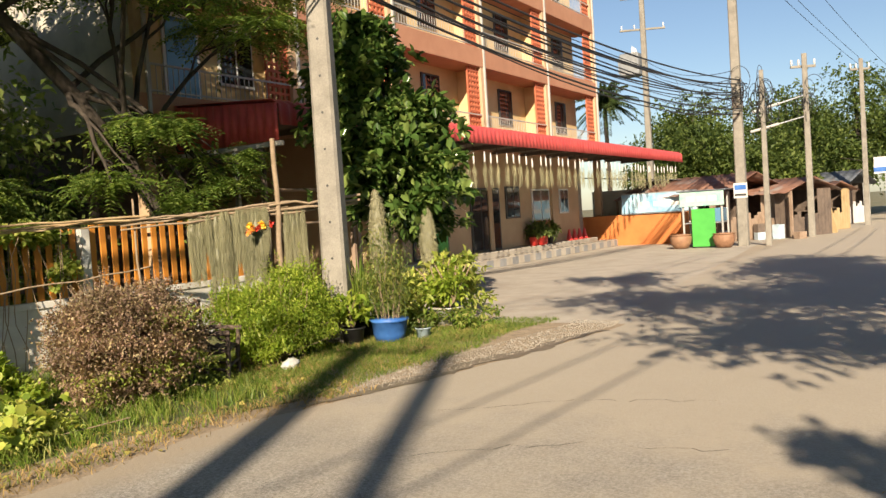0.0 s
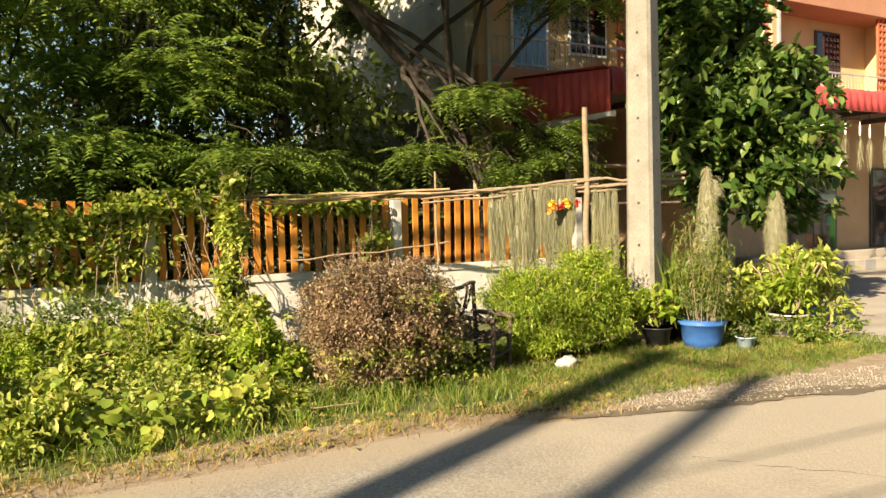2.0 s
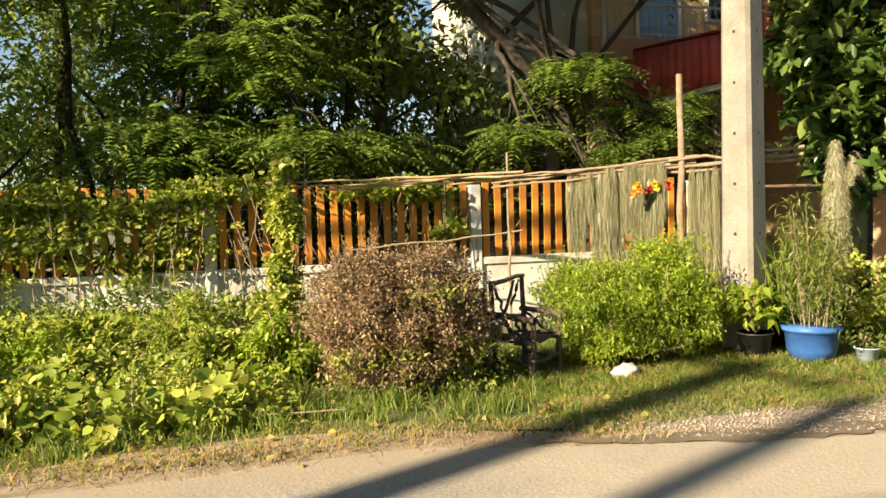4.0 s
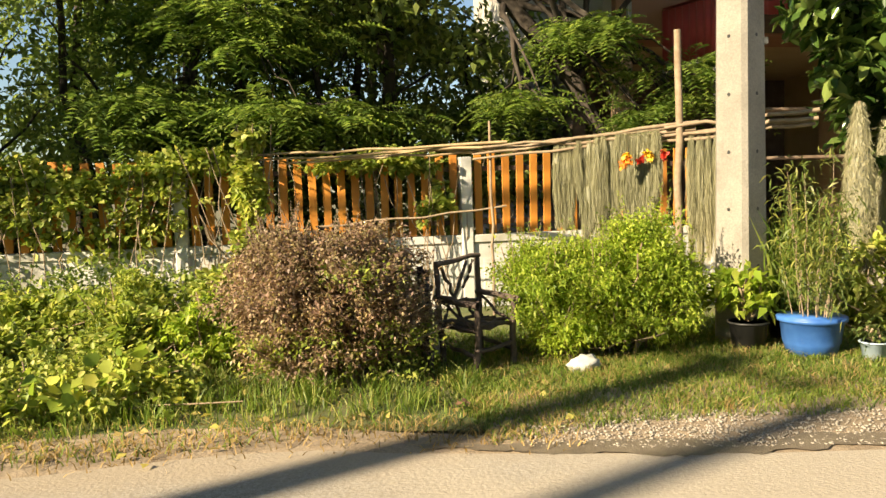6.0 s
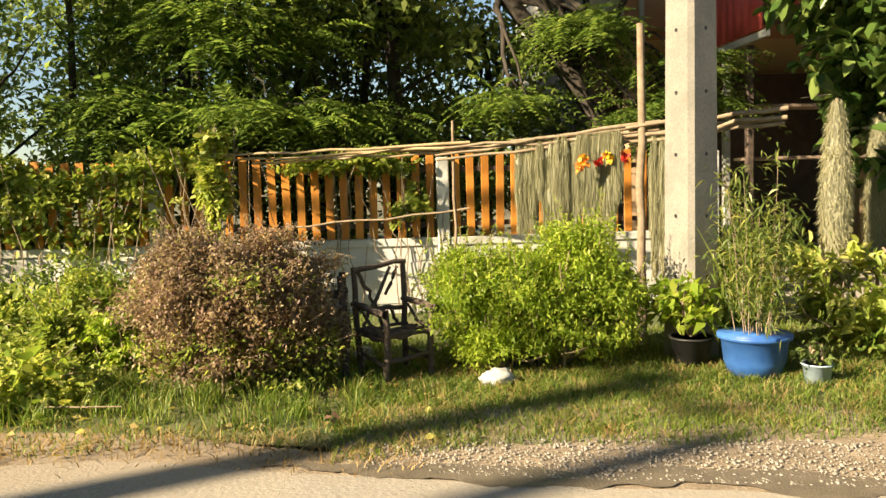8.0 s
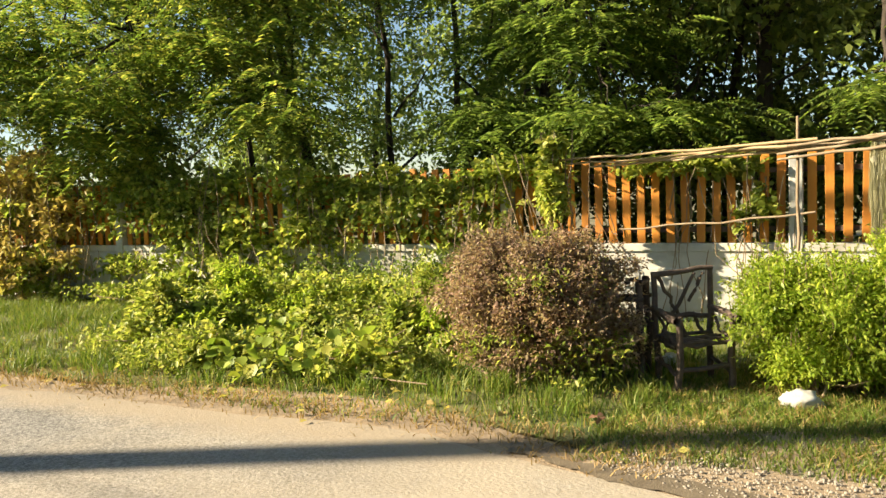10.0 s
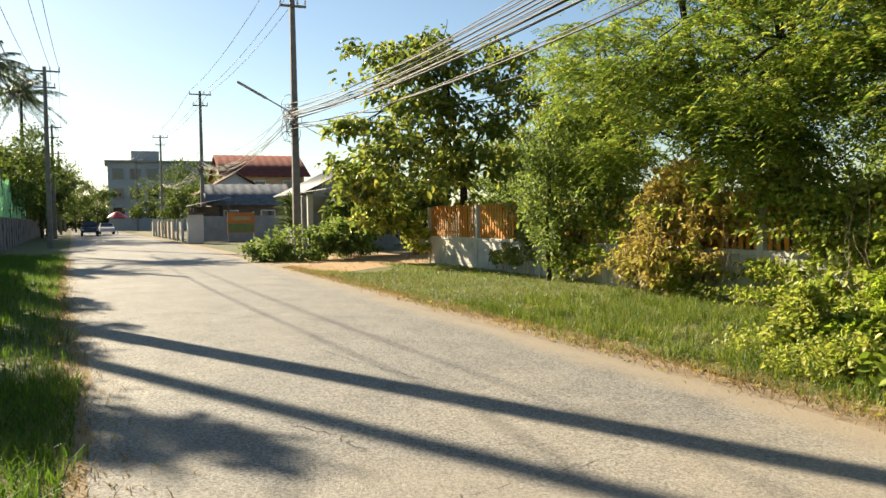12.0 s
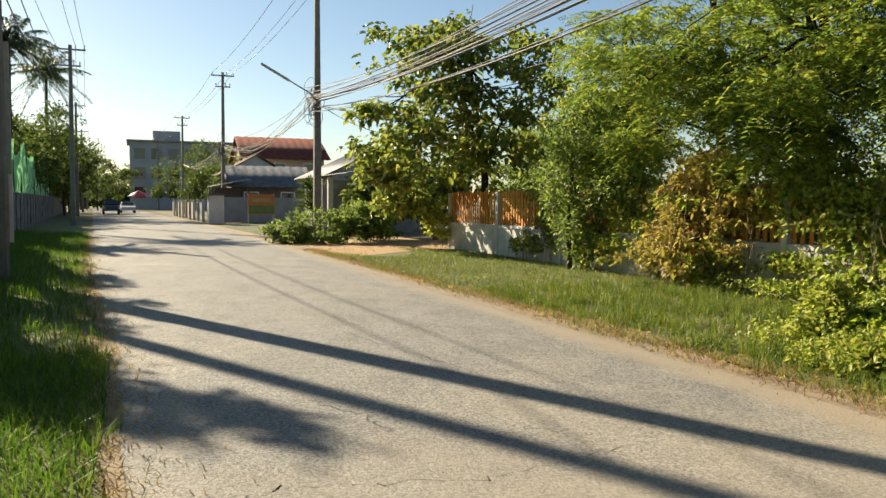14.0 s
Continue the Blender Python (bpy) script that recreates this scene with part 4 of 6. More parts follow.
part("front_panel", boxed(-0.45, -0.5, 0.05, 0.40, -0.45, 1.45, 0.01), "green_paint", stall)
part("counter", boxed(-0.75, -0.44, 0.9, 0.65, 0.5, 0.95, 0.01), "steel", stall)
for x in (-0.75, 0.65):
    for y in (-0.45, 0.45):
        part("leg", boxed(x - 0.03, y - 0.03, 0, x + 0.03, y + 0.03, 2.0, 0.004), "rail_white", stall)
part("glass_case", boxed(0.2, -0.4, 0.955, 0.64, 0.4, 1.45, 0.01), "blue_glass", stall)
sg = part("sign", boxed(-0.85, -0.55, 1.55, 0.75, -0.5, 2.1, 0.01), "teal_sign", stall, "pale green printed sign")
for k in range(3):
    part("lettering_bar", boxed(-0.6 + 0.4 * k, -0.556, 1.72, -0.3 + 0.4 * k, -0.551, 1.92), "white_paint", sg)
part("canopy", boxed(-0.95, -0.6, 2.1, 0.85, 0.6, 2.14, 0.01), "roof_tin", stall)
for x, y in ((-7.6, 30.0), (-6.0, 29.8)):
    jar = thing("water_jar", (x, y, 0), "large brown glazed clay jar beside the stall", "jar", "clay jars")
    link_mesh("body", tubes("body", [([(0, 0, 0), (0, 0, 0.02), (0, 0, 0.2), (0, 0, 0.42), (0, 0, 0.5), (0, 0, 0.52), (0, 0, 0.46)], [0.02, 0.25, 0.36, 0.40, 0.36, 0.38, 0.33])], 18), "clay", jar)
    link_mesh("rim", tubes("rim", [([(0, 0, 0.5), (0, 0, 0.53), (0, 0, 0.555), (0, 0, 0.53)], [0.39, 0.42, 0.4, 0.34])], 18), "clay", jar)
def shack(at, w, d, h, roof, wall, label, turn=0, rise=0.6):
    root = thing("shack", pose(*at, 0, 0, turn), label, "shack", "roadside shacks")
    n = int(w / 0.22)
    part("back_wall", boxed(-w / 2 + 0.05, d / 2 - 0.05, 0, w / 2 - 0.05, d / 2, h), "brown_and_shade", root)
    for i in range(n):
        if 0.28 < i / n < 0.8:
            continue
        part("front_board", boxed(-w / 2 + i * w / n, -d / 2, 0.05, -w / 2 + (i + 0.93) * w / n, -d / 2 + 0.03 + 0.01 * (i % 2), h), wall, root)
    for x in (-w / 2, w / 2 - 0.04):
        k = int(d / 0.24)
        for i in range(k):
            top = h if i > k * 0.62 else h * (0.42 + 0.06 * ((i * 7) % 3))
            part("side_board", boxed(x, -d / 2 + 0.06 + i * (d - 0.12) / k, 0.02, x + 0.03, -d / 2 + 0.06 + (i + 0.94) * (d - 0.12) / k, top), wall, root)
        part("corner_post", boxed(x - 0.02, -d / 2 - 0.04, 0, x + 0.06, -d / 2 + 0.04, h), "shack_wood", root)
    part("inner_shelf", boxed(-w / 2 + 0.1, d / 2 - 0.5, 1.0, w / 2 - 0.1, d / 2 - 0.08, 1.04), "brown_and_shade", root)
    part("counter", boxed(-w * 0.2, -d / 2, 0, w * 0.28, -d / 2 + 0.5, 0.85, 0.01), "shack_wood", root, "plank counter in the open front")
    for s in (-1, 1):
        v, f = [], []
        n = int((w + 0.8) / 0.12)
        for i in range(n):
            x = -w / 2 - 0.4 + i * 0.12
            q = 0.02 * math.cos(i * math.pi / 2)
            v += [(x, 0, h + rise + q), (x, s * (d / 2 + 0.5), h - 0.1 + q)]
            if i:
                f.append((2 * i - 2, 2 * i - 1, 2 * i + 1, 2 * i))
        rf = link_mesh("roof", raw("roof", v, f), roof, root)
        rf.modifiers.new("thick", "SOLIDIFY").thickness = 0.015
    for x in (-w / 2 - 0.3, w / 2 + 0.3):
        part("roof_post", boxed(x - 0.04, -d / 2 - 0.4, 0, x + 0.04, -d / 2 - 0.32, h - 0.05), "shack_wood", root)
    return root


shack((-8.3, 36.0, 0), 5.4, 3.4, 2.1, "roof_rust", "shack_wood", "low wooden shop with a rusty red tin roof", -25, 0.7)
shack((-5.5, 37.0, 0), 3.6, 3.0, 1.95, "roof_rust", "brown_and_shade", "dark open-fronted roadside shop under a rusty roof", -25, 0.5)
shack((-4.6, 41.5, 0), 2.6, 2.6, 1.9, "roof_rust", "yellow_board", "shack of yellowish boards with a rusty roof", -20, 0.35)
shack((-4.2, 50.0, 0), 2.4, 2.6, 2.2, "roof_tin", "white_paint", "small pale hut with a pitched tin roof", -20, 0.7)
for i in range(7):
    brd = tagged(part("leaning_board", boxed(-0.02, -0.16, 0, 0.02, 0.16, 1.7 + 0.2 * (i % 3), 0.004), "yellow_board", None, "", pose(-4.2 + 0.16 * i, 38.6 - 0.1 * i, 0, -14, random.uniform(-8, 8), 70)), "worn plank leaning against a shack", "board", "leaning boards")
rc = np.random.default_rng(66)
for i in range(7):
    x, y = -7.2 + 3.4 * rc.random(), 32.6 + 2.2 * rc.random()
    hh = 0.25 + 0.5 * rc.random()
    crate = tagged(part("crate", boxed(-0.2, -0.16, 0, 0.2, 0.16, hh, 0.015), ("shack_wood", "pale_plastic", "brown_and_shade", "clay", "white_paint")[i % 5], None, "", pose(x, y, 0.008, 0, 0, 90 * rc.random())), ("brown wooden", "pale blue", "dark brown", "reddish brown", "white")[i % 5] + " box standing before the roadside shop", "box", "boxes before the shops")
bsign = thing("roadside_banner", (-0.9, 49, 0), "white banner with a blue band on two posts", "banner")
part("sheet", boxed(-1.4, -0.02, 2.6, 1.4, 0.0, 3.5), "white_paint", bsign)
part("band", boxed(-1.4, -0.026, 2.7, 1.4, -0.021, 2.95), "blue_plastic", bsign)
for x in (-0.85, 1.3):
    part("post", boxed(x - 0.04, 0.003, 0, x + 0.04, 0.06, 3.5), "steel", bsign)

# ---- houses down the road ----
def house(name, x0, y0, x1, y1, eave, ridge, wall, roof, label, along_x=True, over=0.6):
    root = thing(name, (0, 0, 0), label, "house", "houses down the road")
    part("wall", boxed(x0, y0, 0, x1, y1, eave), wall, root)
    mx, my = (x0 + x1) / 2, (y0 + y1) / 2
    for s in (-1, 1):
        v, f = [], []
        if along_x:
            n = int((x1 - x0 + 2 * over) / 0.2)
            for i in range(n + 1):
                x = x0 - over + i * 0.2
                q = 0.03 * math.cos(i * math.pi / 2)
                v += [(x, my, ridge + q), (x, my + s * ((y1 - y0) / 2 + over), eave - 0.15 + q)]
        else:
            n = int((y1 - y0 + 2 * over) / 0.2)
            for i in range(n + 1):
                y = y0 - over + i * 0.2
                q = 0.03 * math.cos(i * math.pi / 2)
                v += [(mx, y, ridge + q), (mx + s * ((x1 - x0) / 2 + over), y, eave - 0.15 + q)]
        for i in range(1, n + 1):
            f.append((2 * i - 2, 2 * i - 1, 2 * i + 1, 2 * i))
        rf = link_mesh("roof", raw("roof", v, f), roof, root)
        rf.modifiers.new("thick", "SOLIDIFY").thickness = 0.05
    bm = bmesh.new()
    if along_x:
        for x in (x0, x1 - 0.1):
            a = [bm.verts.new(p) for p in ((x, y0, eave), (x, y1, eave), (x, my, ridge - 0.05))]
            b = [bm.verts.new((p.co.x + 0.1, p.co.y, p.co.z)) for p in a]
            bm.faces.new(a), bm.faces.new(b)
            part("gable", bm, wall, root)
            bm = bmesh.new()
    else:
        for y in (y0, y1 - 0.1):
            a = [bm.verts.new(p) for p in ((x0, y, eave), (x1, y, eave), (mx, y, ridge - 0.05))]
            b = [bm.verts.new((p.co.x, p.co.y + 0.1, p.co.z)) for p in a]
            bm.faces.new(a), bm.faces.new(b)
            part("gable", bm, wall, root)
            bm = bmesh.new()
    bm.free()
    for k in range(max(1, int((x1 - x0) / 3))):
        x = x0 + 1 + k * 3
        w = part("window", boxed(x, y1 + 0.001, eave - 1.6, x + 1.2, y1 + 0.06, eave - 0.5), "frame_white", root)
        part("pane", boxed(x + 0.08, y1 + 0.062, eave - 1.52, x + 1.12, y1 + 0.07, eave - 0.58), "dark_glass", w)
    return root


house("house", -18.5, -86, -10.4, -76, 6.1, 8.5, "peach", "roof_red", "two-storey house with a red tiled roof")
house("house", -13.4, -66, -7.3, -60, 2.9, 4.6, "brown_and_shade", "roof_tin", "low house with a silvery blue corrugated roof")
house("house", -13.0, -73, -7.6, -68, 4.2, 5.9, "white_paint", "roof_rust", "grey gabled house with a rusty roof", False)
house("house", -16.8, -45, -10.2, -37, 3.2, 4.9, "grey_wall", "roof_tin", "grey house with an old ribbed roof beyond the driveway", False)
port = thing("carport", (0, 0, 0), "carport with a ribbed tin roof on concrete pillars", "carport")
tin_roof(port, -13.5, -8.6, -33, -27.5, 3.6, 2.9, "roof_tin", 0.12)
for x, y in ((-9.0, -27.8), (-9.0, -32.6), (-13.2, -27.8)):
    part("pillar", boxed(x - 0.13, y - 0.13, 0, x + 0.13, y + 0.13, 2.85, 0.01), "white_wall", port)
part("back_wall", boxed(-13.6, -33.3, 0, -8.7, -33.1, 2.7), "grey_wall", port)
tower = thing("concrete_building", (0, 0, 0), "grey unfinished concrete building of three storeys", "building")
part("wall", boxed(-18, -165, 0, 0.7, -152, 12.6), "far_wall", tower)
part("roof_room", boxed(-8.5, -162, 12.61, -3.5, -156, 15), "far_wall", tower)
part("roof_slab", boxed(-18.5, -165.5, 12.61, 1.2, -151.3, 12.9), "grey_wall", tower)
for r in range(3):
    for c in range(6):
        part("window", boxed(-17 + c * 3, -152, 2.2 + r * 3.6, -15.1 + c * 3, -151.93, 4.2 + r * 3.6), "dark_glass", tower)
sign = thing("shop_sign", (-7.4, -45, 0), "orange and green shop sign on metal posts", "sign")
part("board", boxed(-0.85, -0.05, 0.75, 0.85, 0.0, 2.05, 0.01), "orange_paint", sign)
part("green_field", boxed(-0.8, 0.002, 0.80, 0.8, 0.008, 1.35), "dull_green", sign)
part("lettering_bar", boxed(-0.6, 0.003, 1.55, 0.6, 0.01, 1.8), "yellow_board", sign)
for x in (-0.8, 0.8):
    part("post", boxed(x - 0.03, -0.12, 0, x + 0.03, -0.055, 2.1), "steel", sign)
kiosk = thing("kiosk", (-5.1, -51, 0), "pale box kiosk with a slanting lid roof", "kiosk")
part("body", boxed(-0.55, -0.5, 0, 0.5, 0.5, 2.0, 0.02), "white_paint", kiosk)
part("lid_roof", boxed(-0.8, -0.7, 2.0, 0.75, 0.7, 2.06, 0.01, pose(0, 0, 0, 0, 4, 0)), "roof_tin", kiosk)
low = thing("front_wall", (0, 0, 0), "grey block wall before the houses", "wall", kind="structure")
part("wall", boxed(-12.5, -55.2, 0, -5.6, -55.0, 1.9), "grey_wall", low)
for i in range(9):
    x = -4.75 + 0.035 * i * 3.0
    part("gate_post", boxed(x - 0.1, -57.2 - 3.4 * i, 0, x + 0.1, -57.0 - 3.4 * i, 1.75, 0.01), "white_wall", low)
    if i % 3 != 1:
        part("gate_panel", boxed(x - 0.03, -60.4 - 3.4 * i, 0.1, x + 0.03, -57.2 - 3.4 * i, 1.5), "shack_wood" if i % 2 else "grey_wall", low)
porch = thing("porch", (-6.6, -57.5, 0), "dark open porch with a lean-to tin roof on posts", "porch")
tin_roof(porch, -1.6, 1.3, -2.5, 2.2, 3.3, 2.75, "roof_tin", 0.12)
for x, y in ((-1.4, -2.2), (1.1, -2.2), (-1.4, 1.9), (1.1, 1.9), (1.1, 0)):
    part("post", boxed(x - 0.06, y - 0.06, 0, x + 0.06, y + 0.06, 2.72, 0.008), "dark_wood", porch)
part("rear_wall", boxed(-1.5, -2.35, 0, 1.0, -2.28, 2.7), "brown_and_shade", porch)
for k in range(9):
    part("picket", boxed(1.08, 0.2 + 0.19 * k, 0.05, 1.12, 0.33 + 0.19 * k, 1.05), "shack_wood", porch)
def vehicle(name, at, turn, paint, pickup, label):
    root = thing(name, pose(*at, 0, 0, turn), label, "car", "cars on the road")
    prof = [(-2.5, 0.45), (-2.5, 0.95), (-0.9, 1.0), (-0.8, 1.65), (0.55, 1.68), (1.2, 1.1), (2.3, 0.95), (2.45, 0.45)] if pickup else [(-2.1, 0.35), (-2.1, 0.85), (-1.6, 1.0), (-1.0, 1.42), (0.35, 1.45), (1.05, 0.98), (2.0, 0.8), (2.15, 0.35)]
    bm = bmesh.new()
    sides = [[bm.verts.new((x * (0.82 if z > 1.3 else 1), y, z)) for y, z in prof] for x in (-0.85, 0.85)]
    n = len(prof)
    for i in range(n):
        bm.faces.new((sides[0][i], sides[0][(i + 1) % n], sides[1][(i + 1) % n], sides[1][i]))
    bm.faces.new(sides[0]), bm.faces.new(sides[1][::-1])
    bmesh.ops.recalc_face_normals(bm, faces=bm.faces)
    part("body", bm, paint, root)
    (ya, za), (yb, zb) = prof[4], prof[5]
    bm = bmesh.new()
    bm.faces.new([bm.verts.new(p) for p in ((-0.62, ya + 0.06, za - 0.05), (0.62, ya + 0.06, za - 0.05), (0.72, yb - 0.02, zb + 0.06), (-0.72, yb - 0.02, zb + 0.06))])
    bmesh.ops.translate(bm, verts=bm.verts, vec=(0, 0.03, 0.02))
    part("windscreen", bm, "dark_glass", root)
    for x in (-0.8, 0.8):
        for y in (-1.5, 1.45):
            w = link_mesh("wheel", tubes("wheel", [([(x - 0.1, y, 0.34), (x - 0.09, y, 0.34), (x + 0.09, y, 0.34), (x + 0.1, y, 0.34)], [0.2, 0.34, 0.34, 0.2])], 14), "tyre", root)
        part("headlight", boxed(x - 0.14 * (1 if x > 0 else -1), prof[6][0] - 0.05, 0.68, x, prof[6][0] + 0.13, 0.82, 0.01), "insulator", root)
    return root


vehicle("pickup_truck", (2.6, -92, 0.012), 3, "car_dark", True, "dark pickup truck coming along the road")
vehicle("car", (0.9, -104, 0.012), 3, "car_white", False, "pale saloon car parked at the roadside")
tent = thing("market_umbrella", (-0.4, -100, 0), "red market umbrella beside the road", "umbrella")
link_mesh("canopy", tubes("canopy", [([(0, 0, 2.1), (0, 0, 2.5), (0, 0, 2.9)], [1.3, 0.8, 0.03])], 8), "red_plastic", tent)
link_mesh("pole", tubes("pole", [([(0, 0, 0), (0, 0, 2.6)], [0.03, 0.03])], 6), "steel", tent)

# ---- verge planting ----
def stuff(name, chunks, material, label, category):
    return tagged(link_mesh(name, gather(name, chunks), material), label, category, kind="stuff")


rng = np.random.default_rng(21)
def scatter(n, x0, x1, y0, y1):
    return np.column_stack([rng.uniform(x0, x1, n), rng.uniform(y0, y1, n)])


def clump(n, x0, x1, y0, y1, tufts, spread):
    c = scatter(tufts, x0, x1, y0, y1)
    return c[rng.integers(0, tufts, n)] + rng.normal(size=(n, 2)) * spread


xy = scatter(38000, -9.9, -4.85, -18.5, 6.3)
xy = xy[xy[:, 1] > -15.6 - 1.0 * np.sin(xy[:, 0] * 2.1) - (xy[:, 0] < -8) * 2.5]
xy = xy[xy[:, 0] < np.interp(xy[:, 1], [p[0] for p in WEST_EDGE], [p[1] for p in WEST_EDGE]) - 0.25 - 0.15 * np.sin(xy[:, 1] * 1.3)]
stuff("grass", [blades(xy, 0, 0.068, 0.010, rng, 1.3), blades(clump(20000, -9, -5.3, -6, 6.3, 600, 0.07), 0, 0.15, 0.009, rng, 0.9)], "grass", "thick green verge grass in the sun", "grass")
xy = np.concatenate([scatter(24000, -8.2, -4.5, 6.0, 11.6), clump(12000, -7.4, -4.7, 6.0, 10.5, 500, 0.06)])
xy = xy[(xy[:, 0] < -4.55 - 0.12 * np.sin(xy[:, 1] * 2)) & (xy[:, 0] > -8.2)]
stuff("grass", [blades(xy, 0, 0.055, 0.008, rng, 1.3)], "grass", "short patchy grass under the shrubs", "grass")
e = rng.uniform(-19, 6.5, 9000)
xy = np.column_stack([np.interp(e, [p[0] for p in WEST_EDGE], [p[1] for p in WEST_EDGE]) - 0.36 + 0.18 * rng.normal(size=9000), e])
stuff("dry_grass", [blades(xy, 0, 0.055, 0.009, rng, 2.2)], "dry_grass", "straw-coloured dry grass along the asphalt", "grass")
e = rng.uniform(-34, 6, 32000)
xw = np.interp(e, [p[0] for p in EAST_EDGE], [p[1] for p in EAST_EDGE])
u = rng.random(32000) ** 0.8
xy = np.column_stack([xw + 0.12 + 3.7 * u + 0.12 * np.sin(e * 3), e])
near = np.column_stack([0.55 + 2.4 * rng.random(12000), rng.uniform(-1.5, 5.5, 12000)])
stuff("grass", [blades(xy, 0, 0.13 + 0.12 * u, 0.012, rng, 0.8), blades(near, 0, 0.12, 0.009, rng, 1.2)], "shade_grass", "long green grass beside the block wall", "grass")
e = rng.uniform(-30, 5, 9000)
xy = np.column_stack([np.interp(e, [p[0] for p in EAST_EDGE], [p[1] for p in EAST_EDGE]) + 0.14 + 0.2 * rng.normal(size=9000), e])
stuff("dry_grass", [blades(xy, 0, 0.05, 0.009, rng, 2.2)], "dry_grass", "straw-coloured dry grass along the asphalt", "grass")

xy = clump(5000, -9.5, -5.0, -15, 6, 160, 0.16)
stuff("dry_grass", [blades(xy, 0, 0.06, 0.008, rng, 1.8)], "dry_grass", "dry straw patches in the verge grass", "grass")
xy = clump(5000, -7.2, -4.7, 6.0, 10.6, 260, 0.10)
stuff("dry_grass", [blades(xy, 0, 0.06, 0.007, rng, 1.8)], "dry_grass", "dry straw among the short grass under the shrubs", "grass")
# cracks and a patch in the asphalt
for i, pts in enumerate((((-1.3, 2.2), (-1.15, 1.6), (-0.9, 1.1)), ((0.5, 3.4), (-0.4, 3.0), (-1.5, 3.25), (-2.6, 3.0)), ((-3.2, 5.9), (-2.2, 6.6), (-1.0, 6.9)), ((-2.9, 4.6), (-1.6, 5.4), (0.2, 5.6)), ((0.4, -5.0), (-1.2, -4.2)), ((-0.6, 9.2), (-2.2, 9.8)), ((-2.0, -2.0), (-2.6, 0.8)))):
    p = np.concatenate([wiggle((*a, 0.0145), (*b, 0.0145), 14, 0.0, None) for a, b in zip(pts, pts[1:])])
    p[:, :2] += rng.normal(size=(len(p), 2)) * 0.025
    w = 0.003 + 0.004 * rng.random(len(p))
    v = np.stack([p - np.column_stack([w, w, 0 * w]), p + np.column_stack([w, -w, 0 * w])], 1).reshape(-1, 3)
    f = [(2 * k, 2 * k + 1, 2 * k + 3, 2 * k + 2) for k in range(len(p) - 1)]
    tagged(link_mesh("road_crack", raw("road_crack", v, f), "crack"), "narrow dark crack in the worn asphalt", "crack", "cracks in the road", kind="structure")

# broad-leaved weeds
def shrub(name, at, blobs, per, leaf, wide, material, label, category, seed, spray=6, spread=0.09, stems=14, shell=0.55, droop=0.15, stem_mat="stick", group=""):
    rg = np.random.default_rng(seed)
    root = thing(name, at, label, category, group)
    link_mesh("foliage", gather("foliage", broad_crown(blobs, per, leaf, wide, rg, shell, spray, spread, droop, leaf > 0.05)), material, root)
    runs = []
    for i in range(stems):
        c, r, s = blobs[i % len(blobs)]
        end = np.array(c) + rg.normal(size=3) * np.array(r) * 0.5
        runs.append((wiggle((rg.normal() * 0.1 + c[0] * 0.4, rg.normal() * 0.1 + c[1] * 0.4, 0), end, 6, 0.04, rg), np.linspace(0.014, 0.005, 6)))
    tagged(link_mesh("stalk", tubes("stalk", runs, 5), stem_mat, root), kind="stuff")
    return root


shrub("weed_clump", (-6.6, 2.6, 0), [((0.1, 0.2, 0.12), (0.9, 0.9, 0.2), 0.6), ((-0.8, -0.4, 0.15), (0.8, 0.9, 0.25), 0.6), ((0.2, -1.0, 0.12), (0.7, 0.7, 0.2), 0.5), ((-0.2, -1.9, 0.1), (0.8, 0.7, 0.18), 0.4), ((0.4, 1.1, 0.12), (0.5, 0.5, 0.2), 0.35), ((-1.0, -1.6, 0.15), (0.6, 0.7, 0.25), 0.4)], 1300, 0.055, 0.034, "weed", "sprawling yellow-green weeds on the verge", "weeds", 31, 6, 0.12, 24)
rw = np.random.default_rng(350)
for i in range(16):
    x, y, h = -7.9 + 2.1 * rw.random(), 0.3 + 4.0 * rw.random(), 0.22 + 0.40 * rw.random()
    h *= 0.75 if x > -6.4 else 1.15
    leaf = 0.05 + 0.05 * rw.random()
    shrub("weed_clump", (x, y, 0), [((0, 0, h * 0.6), (0.3, 0.32, h * 0.5), 1.0), ((0.1 * rw.normal(), 0.15 * rw.normal(), h * 1.0), (0.16, 0.18, h * 0.35), 0.4)], 230, leaf, leaf * (0.3 + 0.4 * rw.random()), ("weed", "vine_leaf", "weed", "bright_leaf")[i % 4], "upright weeds with yellow-green leaves on the verge", "weeds", 360 + i, 6, 0.09, 8, group="weeds on the verge")
shrub("squash_plant", (-6.1, 2.9, 0), [((0, 0, 0.25), (0.8, 1.1, 0.25), 1), ((0.1, 0.9, 0.2), (0.4, 0.5, 0.2), 0.5)], 62, 0.095, 0.10, "squash_leaf", "creeping plant with large round yellowing leaves", "plant", 32, 2, 0.2, 16, 0.3)
shrub("undergrowth", (-8.7, 1.2, 0), [((-0.1, 0.6, 0.3), (0.7, 2.0, 0.32), 1.2), ((-0.6, -3.4, 0.16), (0.35, 1.8, 0.18), 0.3), ((0.2, 2.6, 0.3), (0.6, 0.9, 0.35), 0.5)], 1000, 0.085, 0.05, "vine_leaf", "dark green undergrowth at the foot of the fence", "undergrowth", 33, 6, 0.12, 24)
